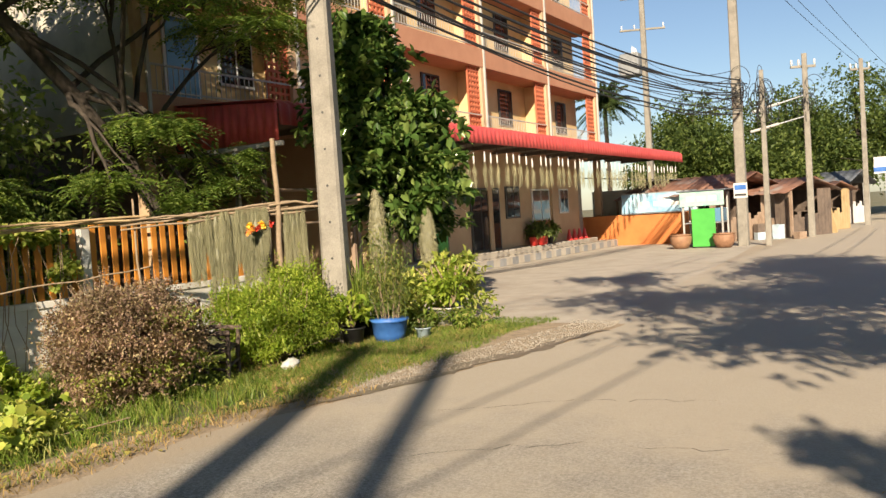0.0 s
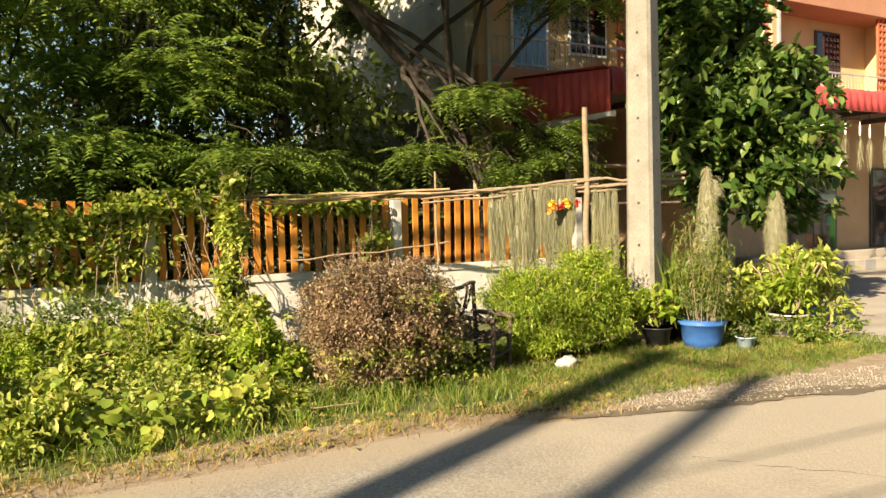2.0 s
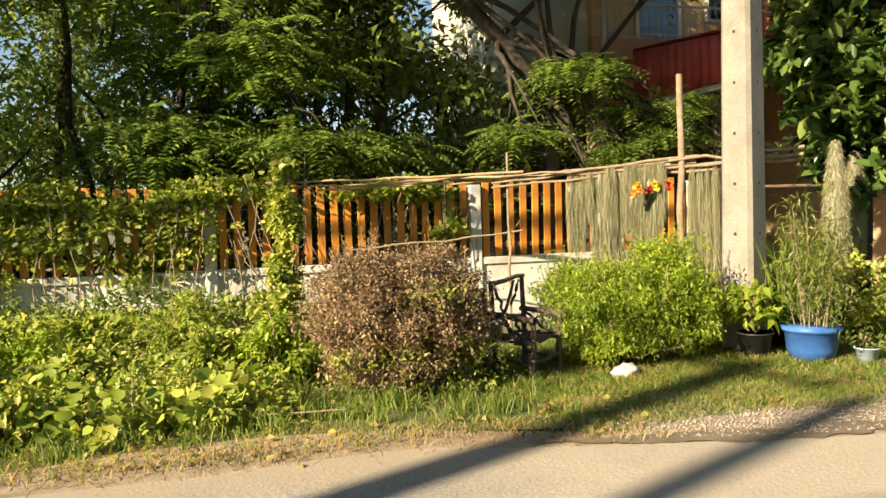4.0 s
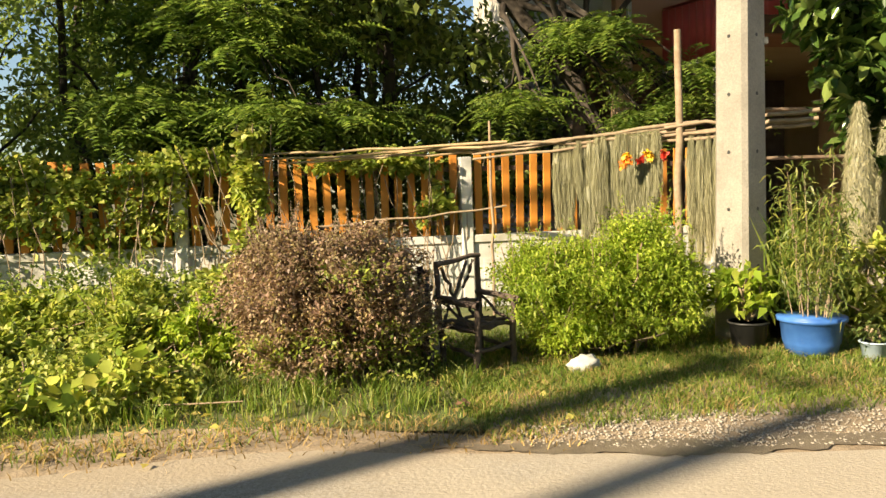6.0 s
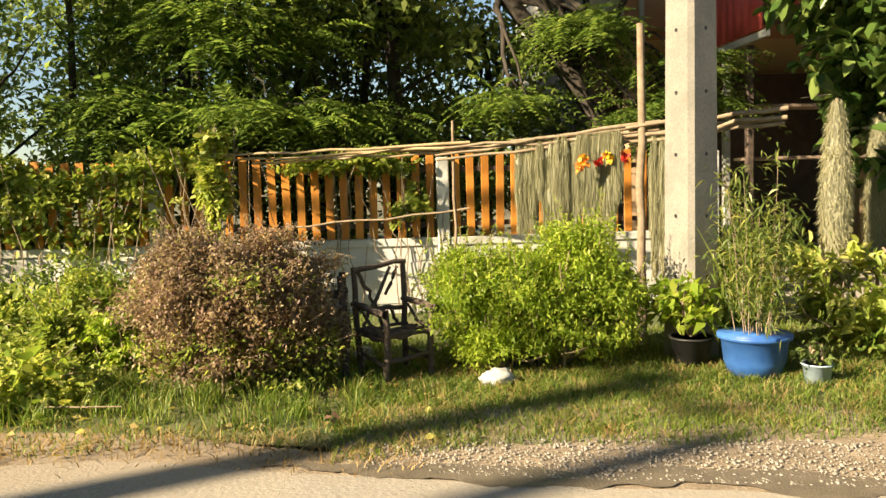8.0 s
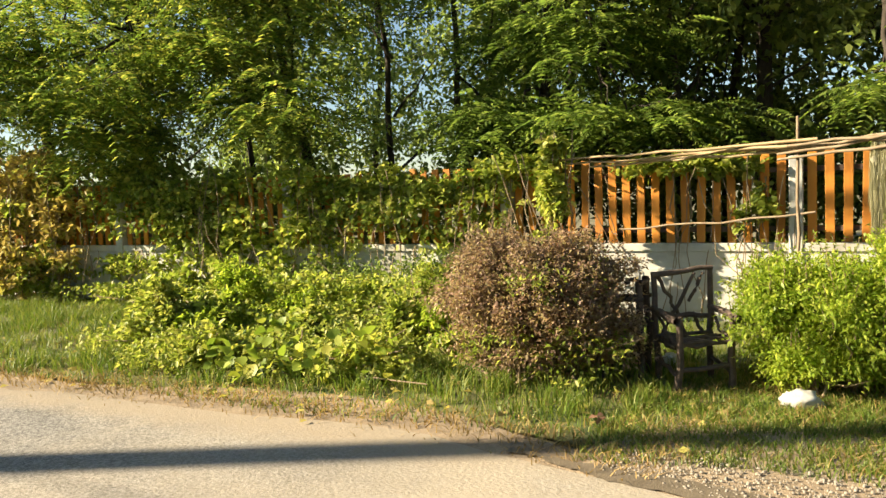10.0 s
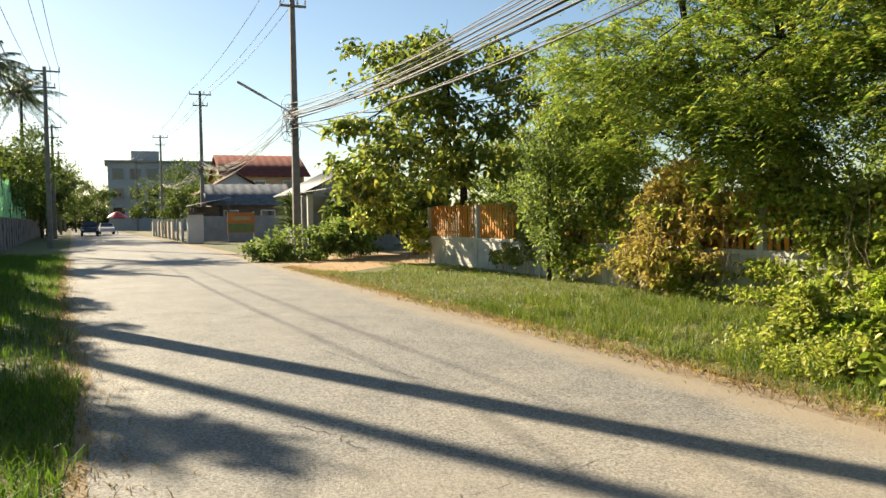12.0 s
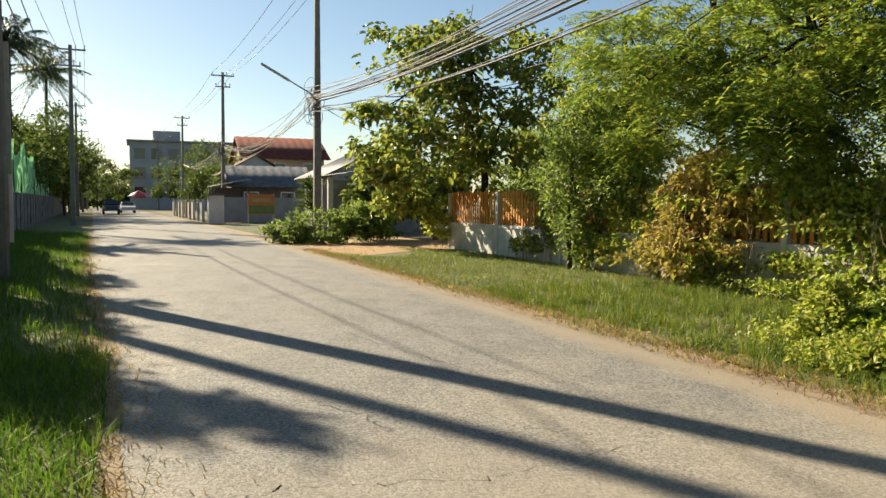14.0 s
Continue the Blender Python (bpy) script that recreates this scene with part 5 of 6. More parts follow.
BROWN_BLOBS = [((0.0, 0.1, 0.82), (0.60, 0.62, 0.46), 1.0), ((0.05, 0.34, 0.58), (0.48, 0.5, 0.44), 0.7), ((0, -0.34, 0.62), (0.52, 0.44, 0.42), 0.7), ((0.0, 0.0, 0.36), (0.46, 0.56, 0.3), 0.5), ((0.1, -0.3, 1.02), (0.25, 0.28, 0.2), 0.2)]
brown = shrub("brown_shrub", (-6.45, 5.16, 0), BROWN_BLOBS, 4300, 0.034, 0.017, "brown_leaf", "rounded shrub with dense reddish-brown leaves", "shrub", 34, 7, 0.085, 60, 0.45)
GREEN_BLOBS = [((0, -0.5, 0.66), (0.42, 0.36, 0.34), 0.7), ((0, 0.0, 0.66), (0.46, 0.34, 0.32), 0.7), ((0, 0.5, 0.82), (0.46, 0.36, 0.42), 0.9), ((0.1, 0.1, 0.4), (0.5, 0.62, 0.3), 0.8), ((0.0, 0.8, 0.5), (0.38, 0.26, 0.42), 0.4), ((0.2, -0.35, 0.3), (0.3, 0.3, 0.2), 0.25)]
green = shrub("green_shrub", (-6.75, 7.5, 0), GREEN_BLOBS, 2700, 0.046, 0.0165, "bright_leaf", "bushy bright green shrub beside the concrete pole", "shrub", 35, 7, 0.09, 40, 0.4)

def shoots(parent, blobs, n, leaf, wide, material, seed, tall=0.22):
    """Leafy shoots standing out of a shrub's crown and breaking its outline."""
    rg = np.random.default_rng(seed)
    chunks, runs = [], []
    for i in range(n):
        c, r, share = blobs[i % len(blobs)]
        d = rand_dirs(1, rg)[0] * np.array((1, 1, 0.8)) + np.array((0, 0, 0.35))
        p0 = np.array(c) + d * np.array(r) * 0.72
        p1 = p0 + d * 0.08 + np.array((0.04 * rg.normal(), 0.04 * rg.normal(), tall * (0.5 + 0.8 * rg.random())))
        line = wiggle(p0, p1, 6, 0.008, rg)
        runs.append((line, np.linspace(0.004, 0.0015, 6)))
        k = 26
        u = rg.random(k)
        base = p0 + (p1 - p0) * u[:, None]
        way = rand_dirs(k, rg) + np.array((0, 0, 0.45))
        chunks.append(leaf_arrays(base, way, leaf * (1.1 - 0.5 * u), wide * (1.1 - 0.5 * u), rg, 0.1, 0.1))
    link_mesh("shoot_foliage", gather("shoot_foliage", chunks), material, parent)
    tagged(link_mesh("shoot_stem", tubes("shoot_stem", runs, 4), "stick", parent), kind="stuff")


shoots(brown, BROWN_BLOBS, 190, 0.036, 0.017, "brown_leaf", 601, 0.16)
shoots(green, GREEN_BLOBS, 170, 0.05, 0.016, "bright_leaf", 602, 0.24)

# vines on the fence
def vine(at, blobs, per, leaf, material, label, seed, wide=0.8, spray=5):
    rg = np.random.default_rng(seed)
    root = thing("vine", at, label, "vine", "vines on the fence")
    link_mesh("foliage", gather("foliage", broad_crown(blobs, per, leaf, leaf * wide, rg, 0.25, spray, 0.09, 0.2, True)), material, root)
    runs = []
    for i in range(18):
        c, r, s = blobs[i % len(blobs)]
        a = np.array(c) + rg.normal(size=3) * np.array(r) * 0.5
        runs.append((wiggle((a[0], a[1], 0.02), (a[0], a[1] + rg.normal() * 0.3, c[2] + r[2] * 0.8), 7, 0.05, rg), 0.006))
    tagged(link_mesh("stalk", tubes("stalk", runs, 5), "stick", root), kind="stuff")
    return root


vine((FX + 0.15, 2.2, 0), [((0, -0.6, 1.75), (0.2, 1.5, 0.28), 1.0), ((0.05, 0.4, 1.3), (0.14, 1.2, 0.5), 0.45), ((0.0, 1.6, 1.85), (0.18, 0.8, 0.2), 0.5), ((0.05, -1.5, 1.2), (0.16, 0.7, 0.6), 0.5)], 500, 0.075, "vine_leaf", "leafy green creeper hanging over the fence's slats", 51)
vine((FX + 0.18, 1.6, 0), [((0.02, 0.5, 1.45), (0.10, 1.3, 0.42), 1.0), ((0.05, 1.9, 1.5), (0.10, 0.7, 0.42), 0.7), ((0.05, -0.6, 1.0), (0.12, 1.2, 0.4), 0.5)], 200, 0.06, "weed", "pale small-leaved creeper hanging down the slats", 59)
vine((FX + 0.75, 4.45, 0), [((0, 0.02, 1.6), (0.10, 0.13, 0.55), 1.0), ((0, -0.03, 0.9), (0.12, 0.2, 0.5), 0.6), ((0.04, 0.05, 2.12), (0.07, 0.09, 0.2), 0.25)], 330, 0.085, "weed", "narrow column of climbing vine above the fence", 52)
vine((FX + 0.2, -1.6, 0), [((0.1, 0, 1.3), (0.35, 1.7, 0.9), 1.4), ((0.2, 1.2, 0.8), (0.4, 1.2, 0.6), 0.9), ((0, -0.6, 2.0), (0.45, 1.3, 0.5), 0.9), ((0.1, 1.6, 1.9), (0.3, 1.0, 0.45), 0.4)], 300, 0.09, "vine_leaf", "dense dark creeper smothering the fence", 53)
vine((FX + 0.35, -5.0, 0), [((0.2, 0, 1.2), (0.5, 1.4, 0.9), 1.2), ((0.1, 0.2, 2.1), (0.5, 1.0, 0.6), 0.8), ((0.3, -0.5, 0.5), (0.5, 1.4, 0.45), 0.7)], 560, 0.11, "dry_vine", "mound of dry yellow-brown vine over the fence", 54, 0.5)
vine((FX + 0.35, -5.2, 0), [((0.25, 0.3, 0.7), (0.35, 1.2, 0.6), 0.6), ((0.2, 0.0, 1.6), (0.3, 0.9, 0.5), 0.4)], 380, 0.09, "vine_leaf", "green creeper growing through dry vine", 58)
vine((FX + 0.2, -17.2, 0), [((0.05, -1.6, 0.9), (0.35, 0.9, 0.8), 1.0), ((0.15, -2.4, 1.4), (0.5, 0.8, 0.9), 0.8)], 300, 0.10, "vine_leaf", "creeper hiding the fence's end post", 55)
vine((FX + 0.15, 5.9, 0), [((0.0, 0, 1.85), (0.12, 1.0, 0.12), 0.8), ((0, 0.8, 1.2), (0.1, 0.2, 0.6), 0.3)], 220, 0.08, "vine_leaf", "thin creeper along the bamboo rail", 56)
vine((FX + 0.2, -12.2, 0), [((0.05, 0, 0.5), (0.25, 1.4, 0.45), 0.6), ((0.05, 1.0, 1.3), (0.25, 0.9, 0.8), 0.7)], 260, 0.085, "almond_leaf", "creeper on the white fence wall", 57)

vine((FX + 0.2, -8.4, 0), [((0.15, 0, 0.5), (0.3, 1.6, 0.5), 1.0), ((0.1, 1.2, 1.4), (0.3, 1.0, 0.7), 0.8), ((0.1, -1.0, 1.3), (0.25, 0.8, 0.6), 0.5)], 300, 0.08, "vine_leaf", "green creeper covering the white fence wall", 62)
vine((FX + 0.2, -2.6, 0), [((0.1, 0, 0.55), (0.2, 1.5, 0.4), 0.7), ((0.2, -0.8, 2.0), (0.4, 1.2, 0.5), 0.8), ((0.1, 1.0, 1.5), (0.2, 1.0, 0.5), 0.6)], 280, 0.075, "vine_leaf", "green creeper trailing down the fence", 63)

shrub("undergrowth", (FX + 0.45, 2.6, 0), [((0, 0, 0.45), (0.25, 1.5, 0.4), 1.0), ((0, -1.6, 0.5), (0.25, 0.9, 0.4), 0.6)], 480, 0.06, 0.03, "dark_leaf", "dark low leaves against the white fence wall", "undergrowth", 38, 6, 0.1, 14)

# ---- trees ----
for i, y in enumerate(np.arange(-18, 8.5, 2.1)):
    shrub("thicket_shrub", (-11.7 - 0.5 * (i % 2), y, 0), [((0, 0, 0.8), (0.7, 1.3, 0.9), 1.0), ((-0.4, 0.4, 1.7), (0.8, 1.2, 0.7), 0.8)], 300, 0.13, 0.07, "dark_leaf", "dark leafy undergrowth behind the fence", "shrub", 400 + i, 6, 0.2, 10, 0.1, group="thicket behind the fence")
shrub("green_sprigs", (-6.4, 5.2, 0), [((0.1, 0, 0.3), (0.55, 0.7, 0.26), 1.0), ((0.15, 0.1, 0.75), (0.5, 0.6, 0.4), 0.5)], 420, 0.045, 0.02, "vine_leaf", "green sprigs growing through the brown shrub", "shrub", 430, 5, 0.08, 10)
shrub("roadside_bush", (-8.6, -23.2, 0), [((0, 0, 0.9), (1.0, 0.9, 0.8), 1.0), ((0.6, 0.4, 0.7), (0.8, 0.7, 0.6), 0.6)], 520, 0.13, 0.075, "dark_leaf", "dark rounded bush beside the carport", "bush", 431, 6, 0.15, 14)
def tree(at, trunk, limbs, crown, leaf_mat, label, seed, name="tree", radius=0.16, group="trees"):
    rg = np.random.default_rng(seed)
    root = thing(name, at, label, "tree", group)
    n = len(trunk)
    runs = [(np.array(trunk, float) + rg.normal(size=(n, 3)) * 0.02, np.linspace(radius, radius * 0.45, n))]
    top = np.array(trunk[-1], float)
    for c, r, s in limbs:
        st = np.array(trunk[rg.integers(max(1, n // 2), n) if n < 6 else rg.integers(3, n)], float)
        end = np.array(c, float)
        mid = (st + end) / 2 + np.array([0, 0, 0.25])
        p = np.concatenate([wiggle(st, mid, 4, 0.05, rg), wiggle(mid, end, 4, 0.05, rg)[1:]])
        runs.append((p, np.linspace(radius * 0.3, radius * 0.1, len(p))))
        for k in range(5):
            e2 = np.array(c) + rg.normal(size=3) * np.array(r) * 0.55
            runs.append((wiggle(p[rg.integers(3, len(p))], e2, 5, 0.06, rg), np.linspace(radius * 0.14, radius * 0.04, 5)))
    link_mesh("trunk", tubes("trunk", runs, 7), "bark", root)
    link_mesh("crown", gather("crown", crown(rg)), leaf_mat, root)
    return root


def feathery(at, trunk, blobs, per, mat, label, seed, radius=0.14, **kw):
    return tree(at, trunk, blobs, lambda rg: frond_crown(blobs, per, rg, **kw), mat, label, seed, radius=radius, group="feathery trees behind the fence")


# the last two crown lumps are added only to shade the awning's end
feathery((-11.4, 9.6, 0), [(0, 0, 0), (-0.1, 0.1, 1.0), (0.05, 0.1, 2.0), (0.0, -0.5, 3.0), (-0.1, -1.5, 4.2), (-0.1, -2.6, 5.3), (0, -3.6, 6.2)],
         [((0.4, 0.3, 6.9), (1.6, 1.5, 0.7), 1.0), ((0.6, 2.2, 6.9), (1.3, 1.6, 0.8), 0.9), ((0.7, -1.2, 6.0), (1.2, 1.3, 0.6), 0.6), ((0.9, 1.6, 5.6), (1.0, 1.2, 0.35), 0.4), ((0.5, -0.5, 3.62), (0.9, 0.6, 0.22), 0.42), ((1.0, -1.6, 2.6), (0.5, 0.5, 0.2), 0.12), ((0.9, 0.7, 3.0), (0.7, 0.7, 0.14), 0.16), ((0.7, 0.3, 2.45), (0.5, 0.45, 0.32), 0.16), ((0.9, 0.9, 2.55), (0.35, 0.6, 0.1), 0.09), ((3.3, -2.8, 6.5), (1.4, 1.7, 0.6), 1.0), ((3.1, -1.7, 5.9), (1.2, 1.2, 0.4), 0.9)],
         560, "feather_leaf", "dark leaning tree with feathery fronds behind the fence", 61, 0.19)
# the last two lumps are an added high canopy to shade the foliage behind
feathery((-11.6, 3.7, 0), [(0, 0, 0), (0.05, 0.1, 1.5), (0, 0, 3.0), (-0.1, 0.1, 5.0), (0, 0.2, 6.5)],
         [((1.0, 1.4, 2.55), (0.8, 1.2, 0.28), 0.7), ((0.8, -0.4, 2.6), (0.8, 1.2, 0.35), 0.6), ((0.3, 0.6, 3.8), (1.3, 1.8, 0.7), 0.8), ((0.2, -0.6, 5.2), (1.5, 2.0, 0.9), 0.9), ((-0.5, 0.8, 6.5), (1.6, 2.0, 0.9), 0.7), ((1.4, 2.9, 6.6), (1.5, 1.9, 0.8), 1.2), ((1.3, 0.6, 7.4), (1.5, 1.8, 0.8), 1.0)],
         520, "feather_leaf", "dark tree with feathery layered fronds behind the fence", 62, 0.12)
feathery((-11.8, -0.6, 0), [(0, 0, 0), (0.05, 0.1, 1.5), (0.1, -0.2, 3.0), (0.3, -0.5, 4.6), (0.4, -0.5, 6)],
         [((1.9, 0.6, 3.0), (0.8, 1.4, 0.5), 0.8), ((1.9, -0.8, 3.9), (0.9, 1.5, 0.6), 0.8), ((2.0, 0.5, 5.0), (1.0, 1.8, 0.6), 0.8), ((1.0, 0.3, 4.8), (1.6, 2.0, 1.0), 1.0), ((0.6, -1.0, 6.4), (1.8, 2.2, 0.9), 0.8)],
         420, "yellow_feather", "feathery tree crowding over the fence", 63, 0.11)
feathery((-11.3, -6.2, 0), [(0, 0, 0), (0.1, 0.1, 1.5), (0.3, 0, 3.0), (0.5, 0.2, 4.5), (0.8, 0.2, 6)],
         [((1.8, 1.2, 4.2), (1.4, 1.6, 0.8), 0.9), ((1.9, -0.8, 4.9), (1.4, 1.7, 0.9), 0.9), ((1.3, 0.6, 6.3), (1.6, 1.8, 0.7), 0.7), ((1.4, 2.5, 3.2), (0.9, 1.0, 0.6), 0.5), ((1.7, -0.4, 3.0), (0.6, 0.7, 0.6), 0.3)],
         480, "yellow_feather", "sunlit tree with yellowing feathery fronds over the fence", 64, 0.14)
feathery((-13.0, -11.5, 0), [(0, 0, 0), (0.1, 0.1, 1.5), (0.3, 0, 3), (0.3, 0.2, 4.6)],
         [((1.2, 0.6, 3.6), (1.5, 1.6, 0.8), 0.7), ((1.5, 1.8, 3.6), (1.2, 1.4, 0.8), 0.6)],
         380, "yellow_feather", "tree with bright green feathery crown", 65, 0.16)
feathery((-11.0, -3.4, 0), [(0, 0, 0), (0.1, 0.1, 1.5), (0.2, 0, 3.0), (0.4, 0.2, 4.5), (0.5, 0.2, 6)],
         [((2.6, -1.6, 3.8), (0.9, 1.4, 0.35), 0.35), ((2.2, 0.6, 3.3), (0.8, 1.4, 0.35), 0.4), ((1.2, 0.2, 2.6), (0.8, 1.2, 0.5), 0.6), ((1.3, 0.9, 3.7), (1.2, 1.6, 0.8), 0.9), ((1.3, -0.6, 4.6), (1.5, 1.8, 0.9), 0.9), ((1.2, 1.5, 5.6), (1.8, 2.2, 0.9), 0.9), ((1.3, 0.6, 7.2), (1.7, 1.9, 0.7), 0.6)],
         360, "yellow_feather", "sunlit feathery tree leaning over the fence", 66, 0.13)
feathery((-11.3, -9.6, 0), [(0, 0, 0), (0.1, 0.1, 1.5), (0.2, 0, 3.0), (0.4, 0.2, 4.5), (0.5, 0.2, 6)],
         [((1.0, 0.2, 2.9), (0.9, 1.4, 0.8), 0.7), ((1.1, 0.8, 3.8), (1.1, 1.3, 0.5), 0.6)],
         360, "yellow_feather", "feathery tree with long green boughs by the fence", 67, 0.13)
# added tree: its crown stands mostly above the view and blocks the sun
bl = [((0, 0.3, 7.2), (2.0, 1.7, 1.0), 1.0), ((0.9, -1.5, 8.2), (1.8, 1.8, 0.9), 1.0), ((-1.6, 0.9, 6.9), (1.6, 1.4, 0.8), 0.8), ((1.8, 0.4, 7.4), (1.4, 1.6, 0.8), 0.8), ((-1.0, -1.0, 8.0), (1.6, 1.6, 0.8), 0.7), ((-2.2, 2.4, 6.0), (1.0, 0.8, 0.6), 0.3)]
tree((-13.2, 6.6, 0), [(0, 0, 0), (0.05, 0.05, 2.0), (-0.05, 0, 4.0), (0, 0.1, 6.0), (0, 0, 7.4)], bl, lambda rg: broad_crown(bl, 430, 0.18, 0.085, rg, 0.15, 6, 0.35), "dark_leaf", "tall tree with a high crown added to shade the apartment block's end", 69, radius=0.15, group="thicket trees")
# deeper rows that close the view
for i, (x, y, h) in enumerate([(-15, -15, 6), (-15.5, -8.5, 9), (-15, -3.5, 8.5), (-15.5, 1.2, 9), (-15, 4.8, 8), (-19, -7, 9), (-19.5, 0.5, 9), (-13.8, 6.0, 7.5), (-14.2, 3.2, 8), (-16.5, 6.6, 9), (-18, 4.2, 9), (-15.5, -19, 4.8), (-15.6, 8.4, 5.2), (-21, -4.5, 10), (-15.5, -23.5, 5.5), (-19.5, -25, 6.5)]):
    bl = [((0, 0, h * 0.32), (1.7, 2.2, h * 0.16), 0.9), ((0.3, 0.4, h * 0.55), (2.0, 2.6, h * 0.18), 1.0), ((-0.2, -0.3, h * 0.8), (1.9, 2.5, h * 0.17), 0.9)]
    tree((x, y, 0), [(0, 0, 0), (0.1, 0, h * 0.3), (-0.1, 0.2, h * 0.55), (0, 0, h * 0.85)], bl, lambda rg, bl=bl: broad_crown(bl, 400, 0.175, 0.085, rg, 0.15, 6, 0.4), "dark_leaf", "slim dark tree in the thicket behind the fence", 70 + i, radius=0.1, group="thicket trees")
for i, (x, y) in enumerate([(-12.4, 5.6), (-12.8, 2.3), (-12.6, 0.6), (-12.9, -2.8), (-13.2, 6.6), (-12.4, -4.4), (-12.6, 4.4)]):
    rg = np.random.default_rng(300 + i)
    sap = thing("sapling", (x, y, 0), "thin bare-stemmed sapling in the thicket", "tree", "thicket trees")
    link_mesh("trunk", tubes("trunk", [(wiggle((0, 0, 0), (rg.normal() * 0.5, rg.normal() * 0.5, 7), 8, 0.06, rg), np.linspace(0.075, 0.03, 8))] + [(wiggle((0, 0, 2 + k), (rg.normal() * 0.9, rg.normal() * 0.9, 3.2 + k), 5, 0.05, rg), np.linspace(0.03, 0.008, 5)) for k in range(4)], 7), "bark", sap)
    link_mesh("crown", gather("crown", frond_crown([((0, 0, 6.2), (1.3, 1.3, 1.0), 1)], 160, rg)), "feather_leaf", sap)

bl = [((0, 0, 4.2), (1.1, 1.1, 1.1), 1.0), ((0.15, 0.1, 3.0), (1.3, 1.3, 0.9), 1.2), ((0.3, 0.5, 2.2), (1.25, 1.25, 0.75), 1.1), ((-0.1, -0.2, 4.9), (0.6, 0.6, 0.6), 0.4)]
tree((-8.0, 11.7, 0), [(0, 0, 0), (0.05, 0, 1.2), (0, 0.05, 2.5), (0, 0, 4.0), (0, 0, 5.0)], bl, lambda rg: broad_crown(bl, 560, 0.205, 0.105, rg, 0.3, 7, 0.07, 0.1, True), "big_leaf", "dense tree with large glossy green leaves", 81, radius=0.09, group="")
bl = [((2.4, -2.4, 2.2), (1.2, 1.2, 1.2), 0.6), ((3.2, -1.4, 3.4), (1.2, 1.4, 1.0), 0.5), ((0.6, -0.6, 3.0), (1.3, 1.3, 0.9), 0.5), ((2.4, 0.5, 6.4), (1.9, 2.2, 1.0), 0.6), ((1.4, 0, 5.4), (2.4, 2.6, 1.4), 1.0), ((2.6, 0.6, 3.6), (1.6, 2.2, 1.2), 0.8), ((0, 1.2, 4.0), (2.0, 2.0, 1.6), 1.0), ((1.2, 0.3, 7.0), (1.8, 2.2, 0.8), 0.5), ((3.4, -0.6, 2.6), (0.9, 1.4, 0.8), 0.35), ((-0.5, 2.6, 5.6), (1.8, 1.8, 1.5), 0.8), ((4.2, 0.2, 4.3), (0.8, 1.2, 0.6), 0.2)]
tree((-10.9, -17.6, 0), [(0, 0, 0), (0.1, 0, 1.5), (0.2, 0.2, 3.0), (0.4, 0, 4.5), (0.6, 0, 6)], bl, lambda rg: broad_crown(bl, 330, 0.21, 0.13, rg, 0.3, 5, 0.26, 0.35, True), "almond_leaf", "spreading tree with loose broad leaves by the driveway", 82, radius=0.16, group="")
bl = [((0, 0.3, 1.4), (0.7, 1.1, 1.3), 1.0), ((0, 0.3, 3.1), (0.8, 1.2, 1.2), 1.0), ((-0.3, 1.6, 2.2), (0.7, 0.9, 1.1), 0.5)]
tree((-9.35, -9.4, 0), [(0, 0, 0), (0, 0, 1), (0, 0.1, 2.2), (0, 0.1, 3.6)], bl, lambda rg: broad_crown(bl, 520, 0.11, 0.05, rg, 0.4, 6, 0.2, 0.1), "dark_leaf", "dense dark green bush-like tree before the fence", 83, radius=0.07, group="")
shrub("roadside_bush", (-6.2, -23.0, 0), [((0, 0, 0.6), (1.6, 0.9, 0.7), 1.0), ((-1.4, 0.5, 0.85), (1.1, 0.9, 0.9), 0.8), ((1.0, 0, 0.35), (0.9, 0.7, 0.45), 0.4)], 420, 0.13, 0.075, "dark_leaf", "leafy bush at the edge of the driveway", "bush", 84, 6, 0.15, 20)

# trees over the east wall, whose shade falls on the road
for i, (x, y, bl) in enumerate([
        (4.3, 1.2, [((-1.2, 0.4, 5.2), (1.7, 1.8, 1.0), 1.0), ((-2.2, 1.6, 6.6), (1.9, 2.2, 0.9), 1.0), ((-0.3, 2.2, 6.4), (1.8, 2.0, 0.9), 0.8), ((-3.6, 3.6, 7.6), (1.2, 1.6, 0.6), 0.5)]),
        (5.6, 8.0, [((-2.4, 1.6, 6.2), (1.8, 2.4, 0.8), 1.4), ((-2.0, -1.6, 5.0), (1.6, 1.8, 0.8), 1.2), ((-1.4, 0, 5.6), (2.2, 2.4, 1.2), 1.6), ((-1.6, 0.8, 7.4), (2.0, 2.2, 1.0), 1.3)]),
        (4.9, -2.6, [((-0.8, 0.1, 4.5), (0.4, 0.45, 0.3), 0.13)]),
        (6.2, -10.4, [((-0.3, 0, 5.7), (0.9, 1.5, 0.6), 0.6), ((-0.6, -0.5, 6.8), (0.45, 0.5, 0.7), 0.22), ((-0.4, 1.8, 5.2), (0.7, 0.8, 0.4), 0.25)]),
        (6.1, -15.2, [((-0.3, 0, 5.8), (0.9, 1.2, 0.5), 0.5), ((-0.2, 1.4, 5.2), (0.7, 0.8, 0.5), 0.25)]),
        (6.5, -19.8, [((-0.3, 0, 5.8), (0.9, 1.4, 0.5), 0.5)])]):
    tree((x, y, 0), [(0, 0, 0), (0.1, 0, 1.6), (0, 0.1, 3.2), (0, 0, 5)], bl, lambda rg, bl=bl: broad_crown(bl, 420, 0.2, 0.1, rg, 0.2, 6, 0.3), "far_leaf", "leafy roadside tree behind the block wall", 90 + i, radius=0.17, group="trees over the block wall")
